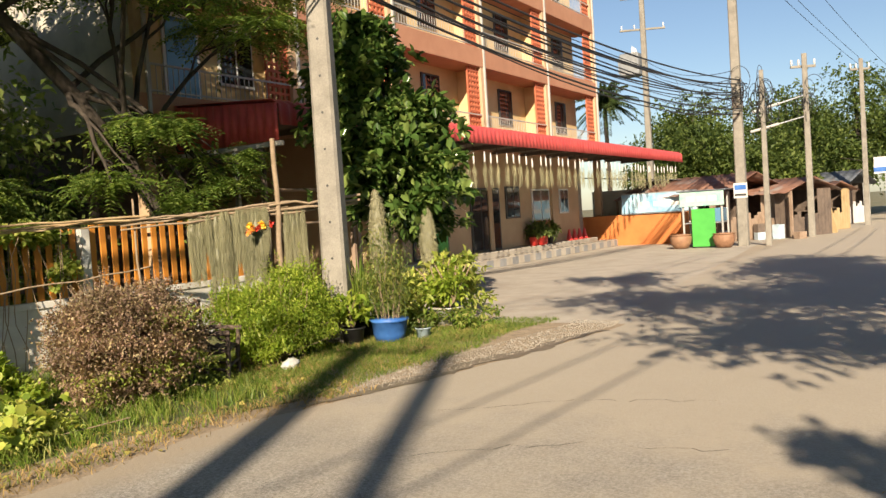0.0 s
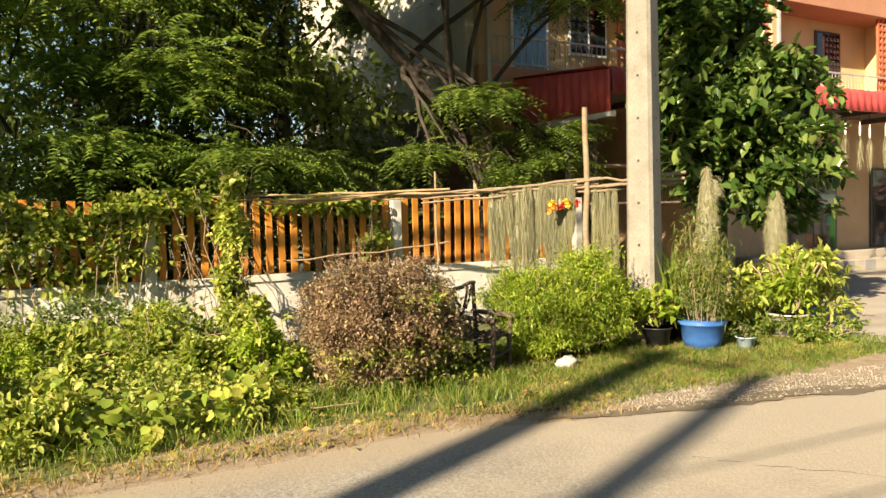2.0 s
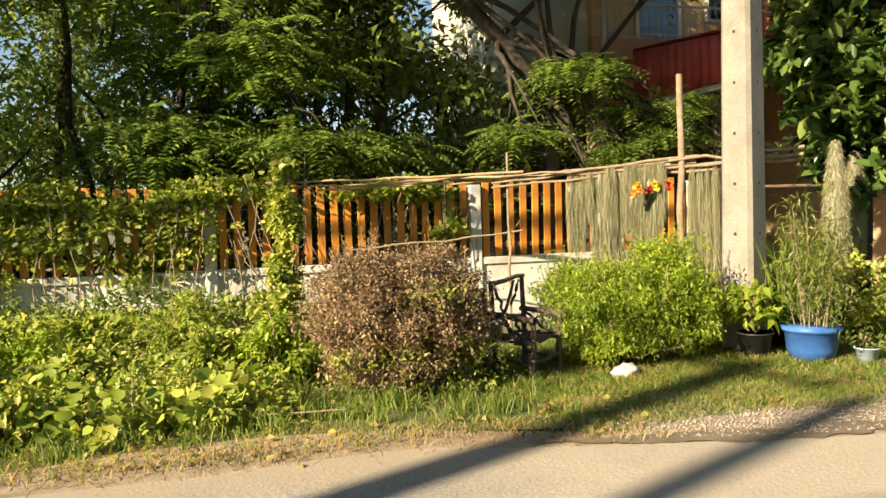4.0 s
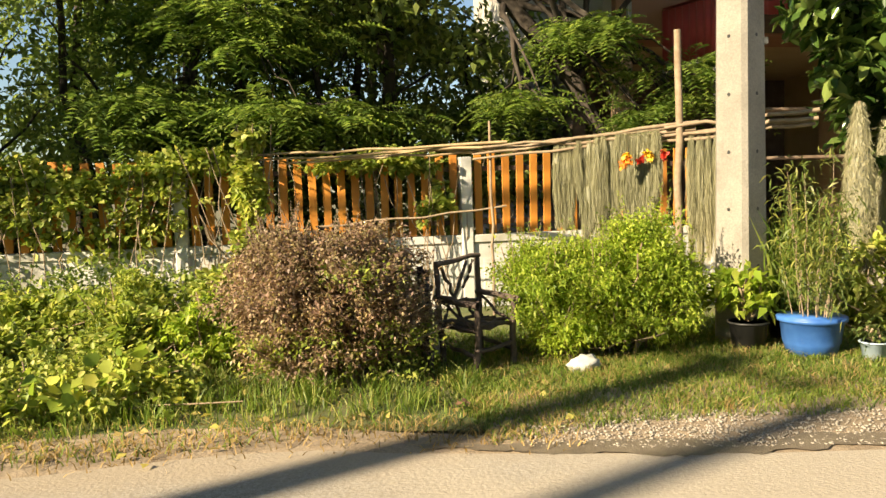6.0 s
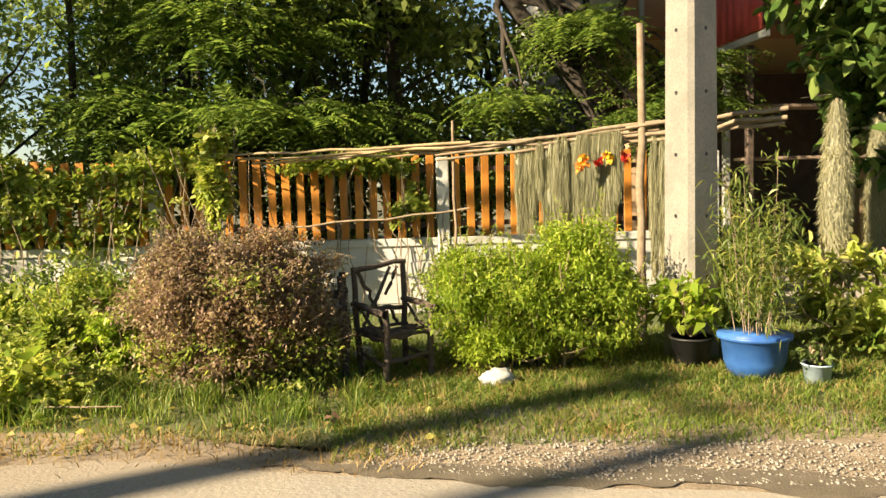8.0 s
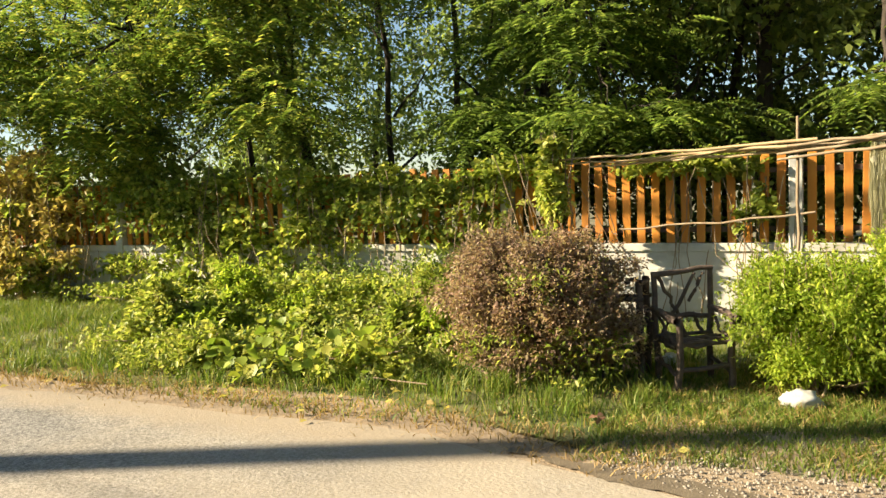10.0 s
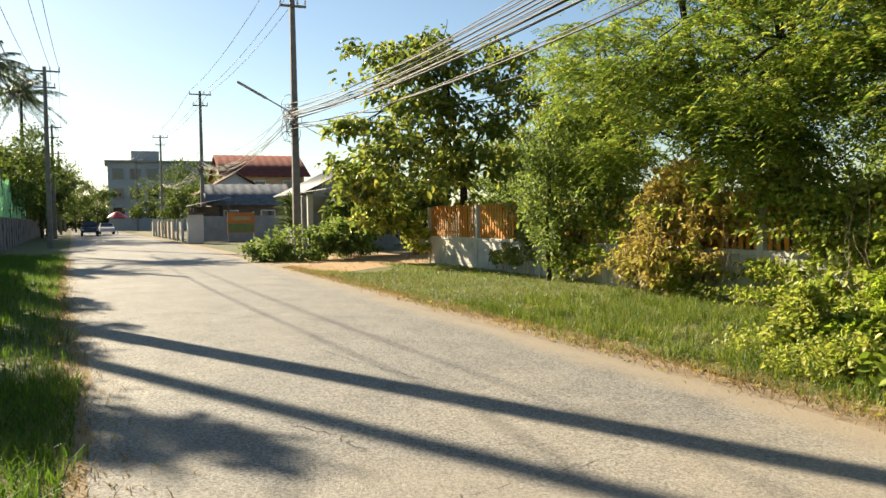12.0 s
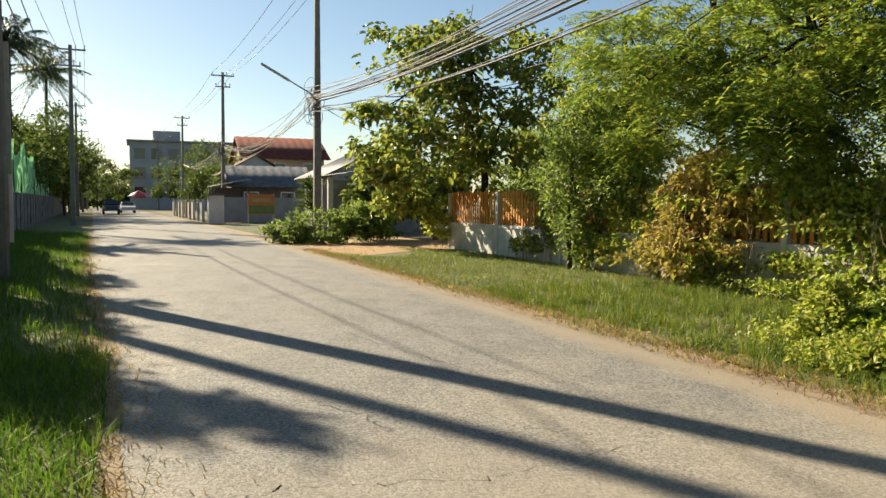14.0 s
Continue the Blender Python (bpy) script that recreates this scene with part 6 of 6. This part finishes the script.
# row of unseen shrubs added to keep sun off the east verge
for i, (x, y) in enumerate(((6.5, -10.4), (6.6, -7.4), (6.4, -4.4), (6.6, -1.4), (6.5, 1.6))):
    shrub("thicket_shrub", (x, y, 0), [((0, 0, 3.3), (0.8, 1.7, 0.9), 1.0), ((0.2, 0.3, 1.9), (0.8, 1.6, 1.0), 0.7)], 420, 0.17, 0.09, "dark_leaf", "unseen leafy shrub added to shade the east verge", "shrub", 440 + i, 6, 0.2, 12, 0.1, group="shrubs behind the block wall")
for i, (y, h) in enumerate(NET[:9]):
    rg = np.random.default_rng(120 + i)
    st = thing("vine", (wall_x(y) + 0.3, y, 0), "leafy creeper climbing a stake of the net", "vine", "vines on the net's stakes")
    link_mesh("foliage", gather("foliage", broad_crown([((0, 0, h * 0.55), (0.34 if y == -14.0 else 0.2, 0.45 if y == -14.0 else 0.3, h * 0.36), 2 if y == -14.0 else 1), ((0, 0, h * 0.8), (0.26, 0.4, 0.5), 0.4)], 210, 0.15, 0.10, rg, 0.2, 5, 0.14)), "almond_leaf", st)
# trees and palms beyond the block wall
for i, (x, y, h) in enumerate([(9, -24, 5), (10.2, -33, 6.5), (10.4, -41, 7.5), (9.6, -52, 7.5), (9, -64, 7), (9.5, -76, 7), (10.5, -92, 8), (12, -112, 9), (9.4, -57, 7), (9.2, -68, 7), (7.0, -86, 6.5), (8.5, -108, 7.5), (5.5, -132, 8), (2.5, -148, 8), (13, -17, 4.5), (-9, -120, 11), (-6.5, -135, 10), (-11.5, -104, 10), (-14, -112, 9), (3.5, -172, 9), (9, -150, 10), (-7.5, -92, 6), (-10, -78, 6.5), (-3, -186, 9), (1, -192, 10), (6, -186, 9), (11, -180, 9), (-9, -190, 9), (9.8, -46, 7), (9.0, -60, 6.5), (9.6, -75, 7), (10.2, -84, 8), (7.4, -99, 6.5), (8.2, -122, 7), (12, -146, 9), (14, -178, 10), (17, -186, 10), (-9.6, -25.6, 3.4), (-11.6, -24.4, 3.8), (9.6, -71, 7), (9.8, -80, 8), (6.6, -90, 8.5), (7.2, -104, 9), (8.9, -55, 5), (8.4, -66, 9.5), (8.8, -72, 10), (8.3, -77, 9)]):
    bl = [((0, 0, h * 0.6), (h * 0.38, h * 0.42, h * 0.33), 1.0), ((0.2 * h, 0.3, h * 0.38), (h * 0.28, h * 0.3, h * 0.22), 0.5), ((-0.2 * h, 0, h * 0.8), (h * 0.25, h * 0.25, h * 0.2), 0.4)]
    tree((x, y, 0), [(0, 0, 0), (0.1, 0, h * 0.25), (0, 0.1, h * 0.5), (0, 0, h * 0.75)], bl, lambda rg, bl=bl: broad_crown(bl, 330, 0.29, 0.16, rg, 0.4, 6, 0.4), "far_leaf", "leafy green tree down the road", 140 + i, radius=0.14, group="trees down the road")
for i, (x, y, s) in enumerate([(-14, 58, 10), (-9, 66, 11.5), (-4, 62, 11), (-1, 70, 11), (3, 66, 9), (-18, 70, 11), (7, 78, 10), (-11.5, 52, 7), (-6.5, 56, 8), (1, 84, 10), (12, 88, 11), (-7.5, 49, 5.5), (5, 58, 6)]):
    bl = [((0, 0, s * 0.6), (s * 0.36, s * 0.36, s * 0.34), 1.2), ((s * 0.25, -s * 0.1, s * 0.42), (s * 0.26, s * 0.26, s * 0.26), 0.6), ((-s * 0.25, 0, s * 0.4), (s * 0.26, s * 0.26, s * 0.26), 0.6)]
    tree((x, y, 0), [(0, 0, 0), (0.1, 0, s * 0.25), (0, 0.1, s * 0.5), (0, 0, s * 0.8)], bl, lambda rg, bl=bl: broad_crown(bl, 800, 0.27, 0.15, rg, 0.3, 6, 0.4), "far_leaf", "large leafy tree behind the roadside shops", 170 + i, radius=0.2, group="trees behind the shops")


for i in range(7):
    shrub("far_bush", (1.5 + 4.0 * i, -166 - 1.5 * (i % 2), 0), [((0, 0, 1.6), (2.6, 1.5, 1.7), 1.0), ((0.8, 0, 3.2), (1.8, 1.3, 1.2), 0.6)], 240, 0.5, 0.28, "far_leaf", "dark leafy bush closing the end of the road", "bush", 460 + i, 6, 0.5, 8, 0.2, group="bushes at the road's end")


def palm(at, height, reach, label, seed, lean=(0, 0)):
    rg = np.random.default_rng(seed)
    root = thing("palm_tree", at, label, "palm", "palms")
    top = np.array((lean[0], lean[1], height))
    link_mesh("trunk", tubes("trunk", [(wiggle((0, 0, 0), top, 8, 0.03, rg), np.linspace(0.2, 0.12, 8))], 8), "bark", root)
    chunks, ribs = [], []
    for i in range(32):
        a = i * 2.4 + rg.normal() * 0.2
        tilt = 1.4 - 2.0 * i / 32 + rg.normal() * 0.1
        u = np.linspace(0, 1, 44)
        d = np.array([math.cos(a), math.sin(a), 0])
        p = top + d * (u * reach * math.cos(tilt))[:, None] + np.array([0, 0, 1.0]) * (u * reach * math.sin(tilt) - u ** 2 * reach * 0.42)[:, None]
        ribs.append((p, np.linspace(0.03, 0.008, 44)))
        side = np.array([-d[1], d[0], 0])
        for s in (1, -1):
            way = side * s + d * 0.9 + np.array([0, 0, -0.45]) + rg.normal(size=(41, 3)) * 0.08
            chunks.append(leaf_arrays(p[3:], way, reach * 0.26 * (1 - 0.6 * u[3:]), 0.07, rg, 0.03, 0.25))
    link_mesh("fronds", gather("fronds", chunks), "palm_leaf", root)
    link_mesh("frond_ribs", tubes("frond_ribs", ribs, 4), "palm_leaf", root)
    return root


for i, (x, y, h, r) in enumerate([(9.1, -36, 8.9, 2.9), (6.5, -42, 10.0, 2.8), (7.8, -78, 13.8, 4.2), (0.5, 74, 9.5, 3.6), (3.5, 66, 10, 3.6), (-17.5, 50, 8.5, 2.4)]):
    palm((x, y, 0), h, r, "tall coconut palm with drooping fronds", 200 + i)
yucca = thing("yucca", (-9.3, -38, 0), "spiky green yucca before the houses", "plant")
rg = np.random.default_rng(230)
d = rand_dirs(420, rg)
d[:, 2] = np.abs(d[:, 2]) * 0.8
link_mesh("foliage", gather("foliage", [leaf_arrays(np.array([[0, 0, 1.1 + 0.6 * q]]) + d[int(140 * q):int(140 * q) + 140] * 0.05, d[int(140 * q):int(140 * q) + 140], 1.2, 0.08, rg, 0.03, 0.15) for q in (0, 1, 2)]), "far_leaf", yucca)
link_mesh("trunk", tubes("trunk", [([(0, 0, 0), (0, 0, 2.3)], [0.12, 0.08])], 7), "bark", yucca)

# ---- things by the fence ----
rng = np.random.default_rng(77)
rail = thing("bamboo_rail", (0, 0, 0), "weathered bamboo poles tied along the fence top", "rail")
for i in range(4):
    o = rng.normal(size=3) * np.array((0.04, 0, 0.03))
    link_mesh("bamboo", tubes("bamboo", [(wiggle(np.array((-9.35, 4.3 + 0.3 * i, 1.87)) + o, np.array((-8.75, 7.25 + 0.2 * rng.random(), 1.93)) + o, 9, 0.018, rng), np.linspace(0.012, 0.018, 9))], 7), "bamboo", rail)
for i in range(4):
    o = rng.normal(size=3) * np.array((0.03, 0, 0.035))
    link_mesh("bamboo", tubes("bamboo", [(wiggle(np.array((-8.85, 6.95, 1.9)) + o, np.array((-7.72, 9.05, 2.06)) + o, 9, 0.02, rng), np.linspace(0.013, 0.02, 9))], 7), "stick", rail)
for i in range(4):
    o = rng.normal(size=3) * np.array((0.03, 0, 0.045))
    link_mesh("bamboo", tubes("bamboo", [(wiggle(np.array((-7.85, 8.75, 2.02)) + o, np.array((-7.1, 10.0, 2.12)) + o, 8, 0.02, rng), np.linspace(0.017, 0.022, 8))], 7), "stick", rail)
link_mesh("bamboo", tubes("bamboo", [(wiggle((-9.4, 5.2, 1.12), (-8.75, 7.3, 1.3), 8, 0.02, rng), 0.012)], 6), "stick", rail)
for (x, y, h, r, n, lab) in ((-7.79, 8.89, 3.06, 0.042, "stake", "rough grey wooden stake holding the rail"), (-8.8, 7.14, 2.25, 0.017, "stake", "thin upright bamboo stake")):
    tagged(link_mesh(n, tubes(n, [(wiggle((x, y, 0), (x, y, h), 9, 0.014, rng), np.linspace(r * 1.1, r * 0.9, 9))], 8), "stick"), lab, "stake", "stakes by the fence")
cur = thing("moss_curtain", (0, 0, 0), "curtain of hanging grey-green air-plant strands", "hanging plant")
def moss_bundle(x, y, top, low, r, seed):
    """One hank of matted strands: a ragged core with loose threads trailing past its end."""
    rg = np.random.default_rng(seed)
    zs = np.linspace(top, low + 0.12, 10)
    core = [(x + 0.012 * rg.normal(), y + 0.012 * rg.normal(), z) for z in zs]
    body = link_mesh("moss_hank", tubes("moss_hank", [(core, r * 0.62 * np.array([0.5, 0.85, 1, 1.05, 1, 0.95, 0.9, 0.75, 0.5, 0.12]))], 9), "moss_mat", cur)
    n = 2600
    u = rg.random(n) ** 0.9
    z = top - (top - low) * u
    rr = r * np.sqrt(rg.random(n)) * np.interp(u, [0, 0.15, 0.6, 1], [0.55, 1.0, 1.05, 0.35])
    aa = rg.random(n) * 2 * math.pi
    base = np.column_stack([x + np.cos(aa) * rr, y + np.sin(aa) * rr, z + 0.1])
    way = np.array([[0, 0, -1.0]]) + rg.normal(size=(n, 3)) * 0.06
    link_mesh("loose_strand", gather("loose_strand", [leaf_arrays(base, way, 0.12 + 0.18 * rg.random(n), 0.004, rg, 0.02)]), "moss", body)


rm = np.random.default_rng(4)
for i in range(17):
    u = i / 16
    x, y = np.interp(u, [0, 0.55, 1], [-8.42, -8.1, -7.85]), np.interp(u, [0, 0.55, 1], [7.80, 8.35, 8.66])
    short = 0.35 if i in (3, 9, 10, 16) else 0.0
    moss_bundle(x + 0.02 * rm.normal(), y + 0.012 * rm.normal(), 1.93 + 0.012 * i / 4, 0.86 + 0.28 * rm.random() + short, 0.045 + 0.016 * rm.random(), 500 + i)
for i in range(4):
    moss_bundle(-7.72 + 0.045 * i, 9.0 + 0.07 * i, 1.92, 0.62 + 0.2 * rm.random(), 0.05, 530 + i)
for x, y, z0, z1, s in ((-7.15, 10.5, 0.5, 2.25, 11), (-7.6, 11.2, 0.6, 2.15, 12), (-6.9, 11.6, 0.7, 2.0, 13)):
    mc = thing("moss_column", (0, 0, 0), "bottle-shaped column of grey air-plant hung on a stake", "hanging plant", "moss columns")
    rg = np.random.default_rng(s)
    n = 6500
    zz = z0 + (z1 - z0) * rg.random(n)
    rr = 0.13 * np.sin(np.clip((z1 - zz) / (z1 - z0) * 2.6 + 0.25, 0, math.pi / 2 + 0.5))
    aa = rg.random(n) * 2 * math.pi
    b = np.column_stack([x + np.cos(aa) * rr, y + np.sin(aa) * rr, zz])
    link_mesh("moss_tuft", gather("moss_tuft", [leaf_arrays(b, np.array([[0, 0, -1.0]]) + rg.normal(size=(n, 3)) * 0.4, 0.085, 0.005, rg, 0.02)]), "moss", mc)
    zs = np.linspace(z0 + 0.1, z1 - 0.05, 9)
    link_mesh("moss_core", tubes("moss_core", [([(x, y, q) for q in zs], 0.115 * np.sin(np.clip((z1 - zs) / (z1 - z0) * 2.6 + 0.25, 0, math.pi / 2 + 0.5)))], 12), "moss_mat", mc)
    link_mesh("stick", tubes("stick", [([(x, y, 0), (x, y, z1)], [0.02, 0.015])], 6), "stick", mc)
fl = thing("flower_garland", (-7.9, 8.58, 1.75), "red and yellow cloth flowers hung on the moss", "flowers")
rg = np.random.default_rng(15)
for dy, dz, m in ((-0.30, -0.05, "flower_orange"), (-0.25, 0.0, "flower_orange"), (-0.27, 0.04, "flower_yellow"), (-0.11, -0.01, "flower_red"), (-0.03, 0.06, "flower_yellow"), (-0.01, 0.02, "flower_yellow"), (0.11, 0.06, "flower_red"), (0.14, 0.02, "flower_red")):
    n = 22
    link_mesh("flower", gather("flower", [leaf_arrays(np.array([[0.1, dy, dz]]) + rg.normal(size=(n, 3)) * 0.01, rand_dirs(n, rg) + np.array([[0.3, 0, -0.5]]), 0.06, 0.045, rg)]), m, fl)

chair = thing("twig_chair", pose(-6.6, 6.42, 0, 0, 0, 120) @ Matrix.Diagonal((0.85, 0.85, 0.9, 1)), "rustic dark chair knotted from crooked branches", "chair")
def stick_part(name, pts, r):
    return link_mesh(name, tubes(name, [(wiggle(pts[0], pts[1], 6, 0.012, rng), np.linspace(r, r * 0.8, 6))], 7), "dark_wood", chair)


for x in (-0.26, 0.26):
    stick_part("leg", ((x, -0.24, 0), (x * 0.95, -0.27, 0.66)), 0.036)
    stick_part("leg", ((x, 0.22, 0), (x * 1.08, 0.27, 1.0)), 0.034)
    stick_part("armrest", ((x * 1.1, -0.32, 0.63), (x * 1.1, 0.3, 0.66)), 0.034)
    stick_part("stretcher", ((x, -0.24, 0.16), (x, 0.24, 0.22)), 0.022)
    stick_part("seat_rail", ((x, -0.26, 0.4), (x, 0.24, 0.4)), 0.028)
    stick_part("side_brace", ((x, -0.2, 0.42), (x * 1.05, 0.22, 0.63)), 0.018)
for k in range(6):
    stick_part("seat_slat", ((-0.28, -0.24 + 0.09 * k, 0.425), (0.28, -0.24 + 0.09 * k, 0.425 + 0.01 * (k % 2))), 0.02)
for z, d in ((0.62, -0.04), (0.97, 0.05)):
    stick_part("back_rail", ((-0.3, 0.255, z), (0.3, 0.255, z + d)), 0.028)
for p, q in (((-0.24, 0.25, 0.95), (-0.08, 0.26, 0.66)), ((-0.1, 0.25, 0.62), (0.12, 0.26, 0.98)), ((0.2, 0.25, 0.98), (0.06, 0.26, 0.72)), ((0.02, 0.25, 0.43), (-0.06, 0.26, 0.66)), ((0.2, 0.25, 0.43), (0.1, 0.26, 0.62)), ((-0.2, 0.25, 0.43), (-0.12, 0.26, 0.6))):
    stick_part("back_twig", (p, q), 0.02)
for z in (0.2, 0.4):
    stick_part("front_rail", ((-0.26, -0.25, z), (0.26, -0.25, z + 0.03)), 0.024)
side_table = thing("twig_stool", (-6.75, 5.85, 0), "tall dark stand of crooked branches with rungs", "stool")
for x, y in ((-0.16, -0.16), (0.16, -0.16), (-0.16, 0.16), (0.16, 0.16)):
    link_mesh("leg", tubes("leg", [(wiggle((x, y, 0), (x * 0.9, y * 0.9, 0.84), 6, 0.012, rng), 0.03)], 7), "dark_wood", side_table)
for k in range(4):
    link_mesh("rail", tubes("rail", [(wiggle((-0.18, -0.17 + 0.11 * k, 0.81), (0.18, -0.17 + 0.11 * k, 0.82), 5, 0.01, rng), 0.02)], 6), "dark_wood", side_table)
for z in (0.22, 0.46, 0.66):
    for x in (-0.16, 0.16):
        link_mesh("rung", tubes("rung", [(wiggle((x, -0.19, z), (x, 0.19, z + 0.02), 5, 0.01, rng), 0.02)], 6), "dark_wood", side_table)

# bamboo in a blue tub: upright canes with narrow leaves
tub = thing("potted_plant", (-6.12, 9.24, 0), "bamboo-like plant in a large blue plastic tub", "potted plant", "potted plants")
link_mesh("pot", tubes("pot", [([(0, 0, 0), (0, 0, 0.01), (0, 0, 0.10), (0, 0, 0.11), (0, 0, 0.29), (0, 0, 0.30), (0, 0, 0.33), (0, 0, 0.335), (0, 0, 0.30), (0, 0, 0.29)], [0.01, 0.20, 0.225, 0.232, 0.255, 0.285, 0.285, 0.275, 0.25, 0.01])], 24), "blue_plastic", tub)
rg = np.random.default_rng(16)
chunks = []
for i in range(17):
    a, r = rg.random() * 6.283, 0.15 * rg.random() ** 0.5
    foot = np.array((math.cos(a) * r, math.sin(a) * r, 0.28))
    tip = foot + np.array((math.cos(a) * 0.22 * rg.random(), math.sin(a) * 0.22 * rg.random(), 0.75 + 0.65 * rg.random()))
    cane = wiggle(foot, tip, 9, 0.012, rg)
    link_mesh("cane", tubes("cane", [(cane, np.linspace(0.005, 0.002, 9))], 5), "stick", tub)
    n = 130
    p = cane[rg.integers(2, 9, n)] + rg.normal(size=(n, 3)) * np.array((0.075, 0.075, 0.07))
    chunks.append(leaf_arrays(p, rand_dirs(n, rg) + np.array([[0, 0, 0.15]]), 0.075 + 0.05 * rg.random(n), 0.016, rg, 0.05, 0.25))
link_mesh("foliage", gather("foliage", chunks), "almond_leaf", tub)
potted((-6.5, 8.88, 0), 0.17, 0.25, "black_plastic", "black plastic pot with broad leaves", "leaf", 60, 0.14, 0.5, 0.22, 17, "bright_leaf")
potted((-6.75, 9.45, 0), 0.2, 0.28, "black_plastic", "black tub of long strappy leaves", "blade", 150, 0.03, 0.75, 0.2, 18, "grass")
potted((-5.75, 9.55, 0), 0.11, 0.16, "pale_plastic", "small pale blue plastic pot", "leaf", 26, 0.06, 0.14, 0.09, 19, "dark_leaf")
potted((-6.1, 10.8, 0), 0.24, 0.3, "white_bag", "bushy plant in a pale cement pot", "leaf", 160, 0.12, 0.8, 0.4, 20, "bright_leaf")
potted((-6.5, 11.6, 0), 0.2, 0.3, "blue_plastic", "leafy plant in a blue pot", "leaf", 160, 0.16, 0.9, 0.45, 22, "weed")
shrub("leafy_plant", (-6.9, 10.6, 0), [((0, 0, 0.55), (0.5, 0.7, 0.5), 1.0), ((0.3, 1.2, 0.5), (0.5, 0.6, 0.5), 0.8)], 240, 0.13, 0.045, "weed", "straggling leafy plant by the forecourt", "plant", 36, 6, 0.12, 14)
shrub("leafy_plant", (-5.75, 10.8, 0), [((0, 0, 0.14), (0.5, 0.8, 0.16), 1.0)], 200, 0.07, 0.03, "grass", "low weedy plants at the forecourt's corner", "plant", 37, 6, 0.1, 8)
bag_two = bmesh.new()
bmesh.ops.create_icosphere(bag_two, subdivisions=3, radius=1)
bag = bmesh.new()
bmesh.ops.create_icosphere(bag, subdivisions=3, radius=1)
for v in bag.verts:
    k = 1 + 0.35 * noise.noise(v.co * 2.3) + 0.3 * noise.noise(v.co * 5)
    v.co = Vector((v.co.x * 0.08 * k, v.co.y * 0.13 * k, max(-0.01, v.co.z * 0.075 * k + 0.055)))
tagged(part("plastic_bag", bag, "white_bag", None, "", Matrix.Translation((-6.15, 7.2, 0.0)), True), "crumpled white plastic bag lying on the grass", "bag")
for v in bag_two.verts:
    k = 1 + 0.4 * noise.noise(v.co * 2.0 + Vector((3, 1, 2)))
    v.co = Vector((v.co.x * 0.07 * k, v.co.y * 0.09 * k, max(-0.01, v.co.z * 0.09 * k + 0.07)))
tagged(part("plastic_bag", bag_two, "white_bag", None, "", Matrix.Translation((-7.1, 6.15, 0.0)), True), "white plastic bag standing behind the twig chair", "bag")
for x, y, m, s in ((-5.24, 6.0, "clay", 0.06), (2.3, 2.2, "white_bag", 0.12), (-5.9, 10.9, "white_bag", 0.05)):
    n = 9
    rg = np.random.default_rng(int(abs(x) * 100))
    tagged(link_mesh("litter", gather("litter", [leaf_arrays(np.array([[0, 0, 0.02]]) + rg.normal(size=(n, 3)) * 0.015, rand_dirs(n, rg) * np.array([1, 1, 0.4]), s, s * 0.6, rg)]), m, None, "", Matrix.Translation((x, y, 0.05))), "crumpled scrap of litter on the grass", "litter", "litter")
n = 8000
e = rng.uniform(6.2, 11.5, n)
p = np.column_stack([np.interp(e, [q[0] for q in WEST_EDGE], [q[1] for q in WEST_EDGE]) - 0.1 - 0.75 * rng.random(n) ** 1.3, e, np.full(n, 0.012)])
s = 0.0025 + 0.0075 * rng.random(n) ** 3
cube = np.array([(-1, -1, 0), (1, -1, 0), (1, 1, 0), (-1, 1, 0), (-0.7, -0.6, 1), (0.6, -0.7, 1), (0.7, 0.7, 1), (-0.6, 0.6, 1)], float)
quad = np.array([(4, 5, 6, 7), (0, 1, 5, 4), (1, 2, 6, 5), (2, 3, 7, 6), (3, 0, 4, 7)])
v = (p[:, None, :] + cube[None] * s[:, None, None] * (0.7 + 0.6 * rng.random((n, 1, 3)))).reshape(-1, 3)
f = (np.arange(n)[:, None, None] * 8 + quad[None]).reshape(-1, 4)
tagged(link_mesh("gravel", raw("gravel", v, f), "pebble"), "loose pale gravel beside the asphalt", "gravel", kind="stuff")
n = 700
xy = np.concatenate([scatter(350, -8.5, -4.6, -27, -14), scatter(350, -6.5, -4.6, -8, 7)])
tagged(link_mesh("fallen_leaves", gather("fallen_leaves", [leaf_arrays(np.column_stack([xy, np.full(n, 0.03)]), rand_dirs(n, rng) * np.array([1, 1, 0.15]), 0.08, 0.05, rng)]), "dry_vine"), "dry brown leaves lying on the verge", "leaves", kind="stuff")
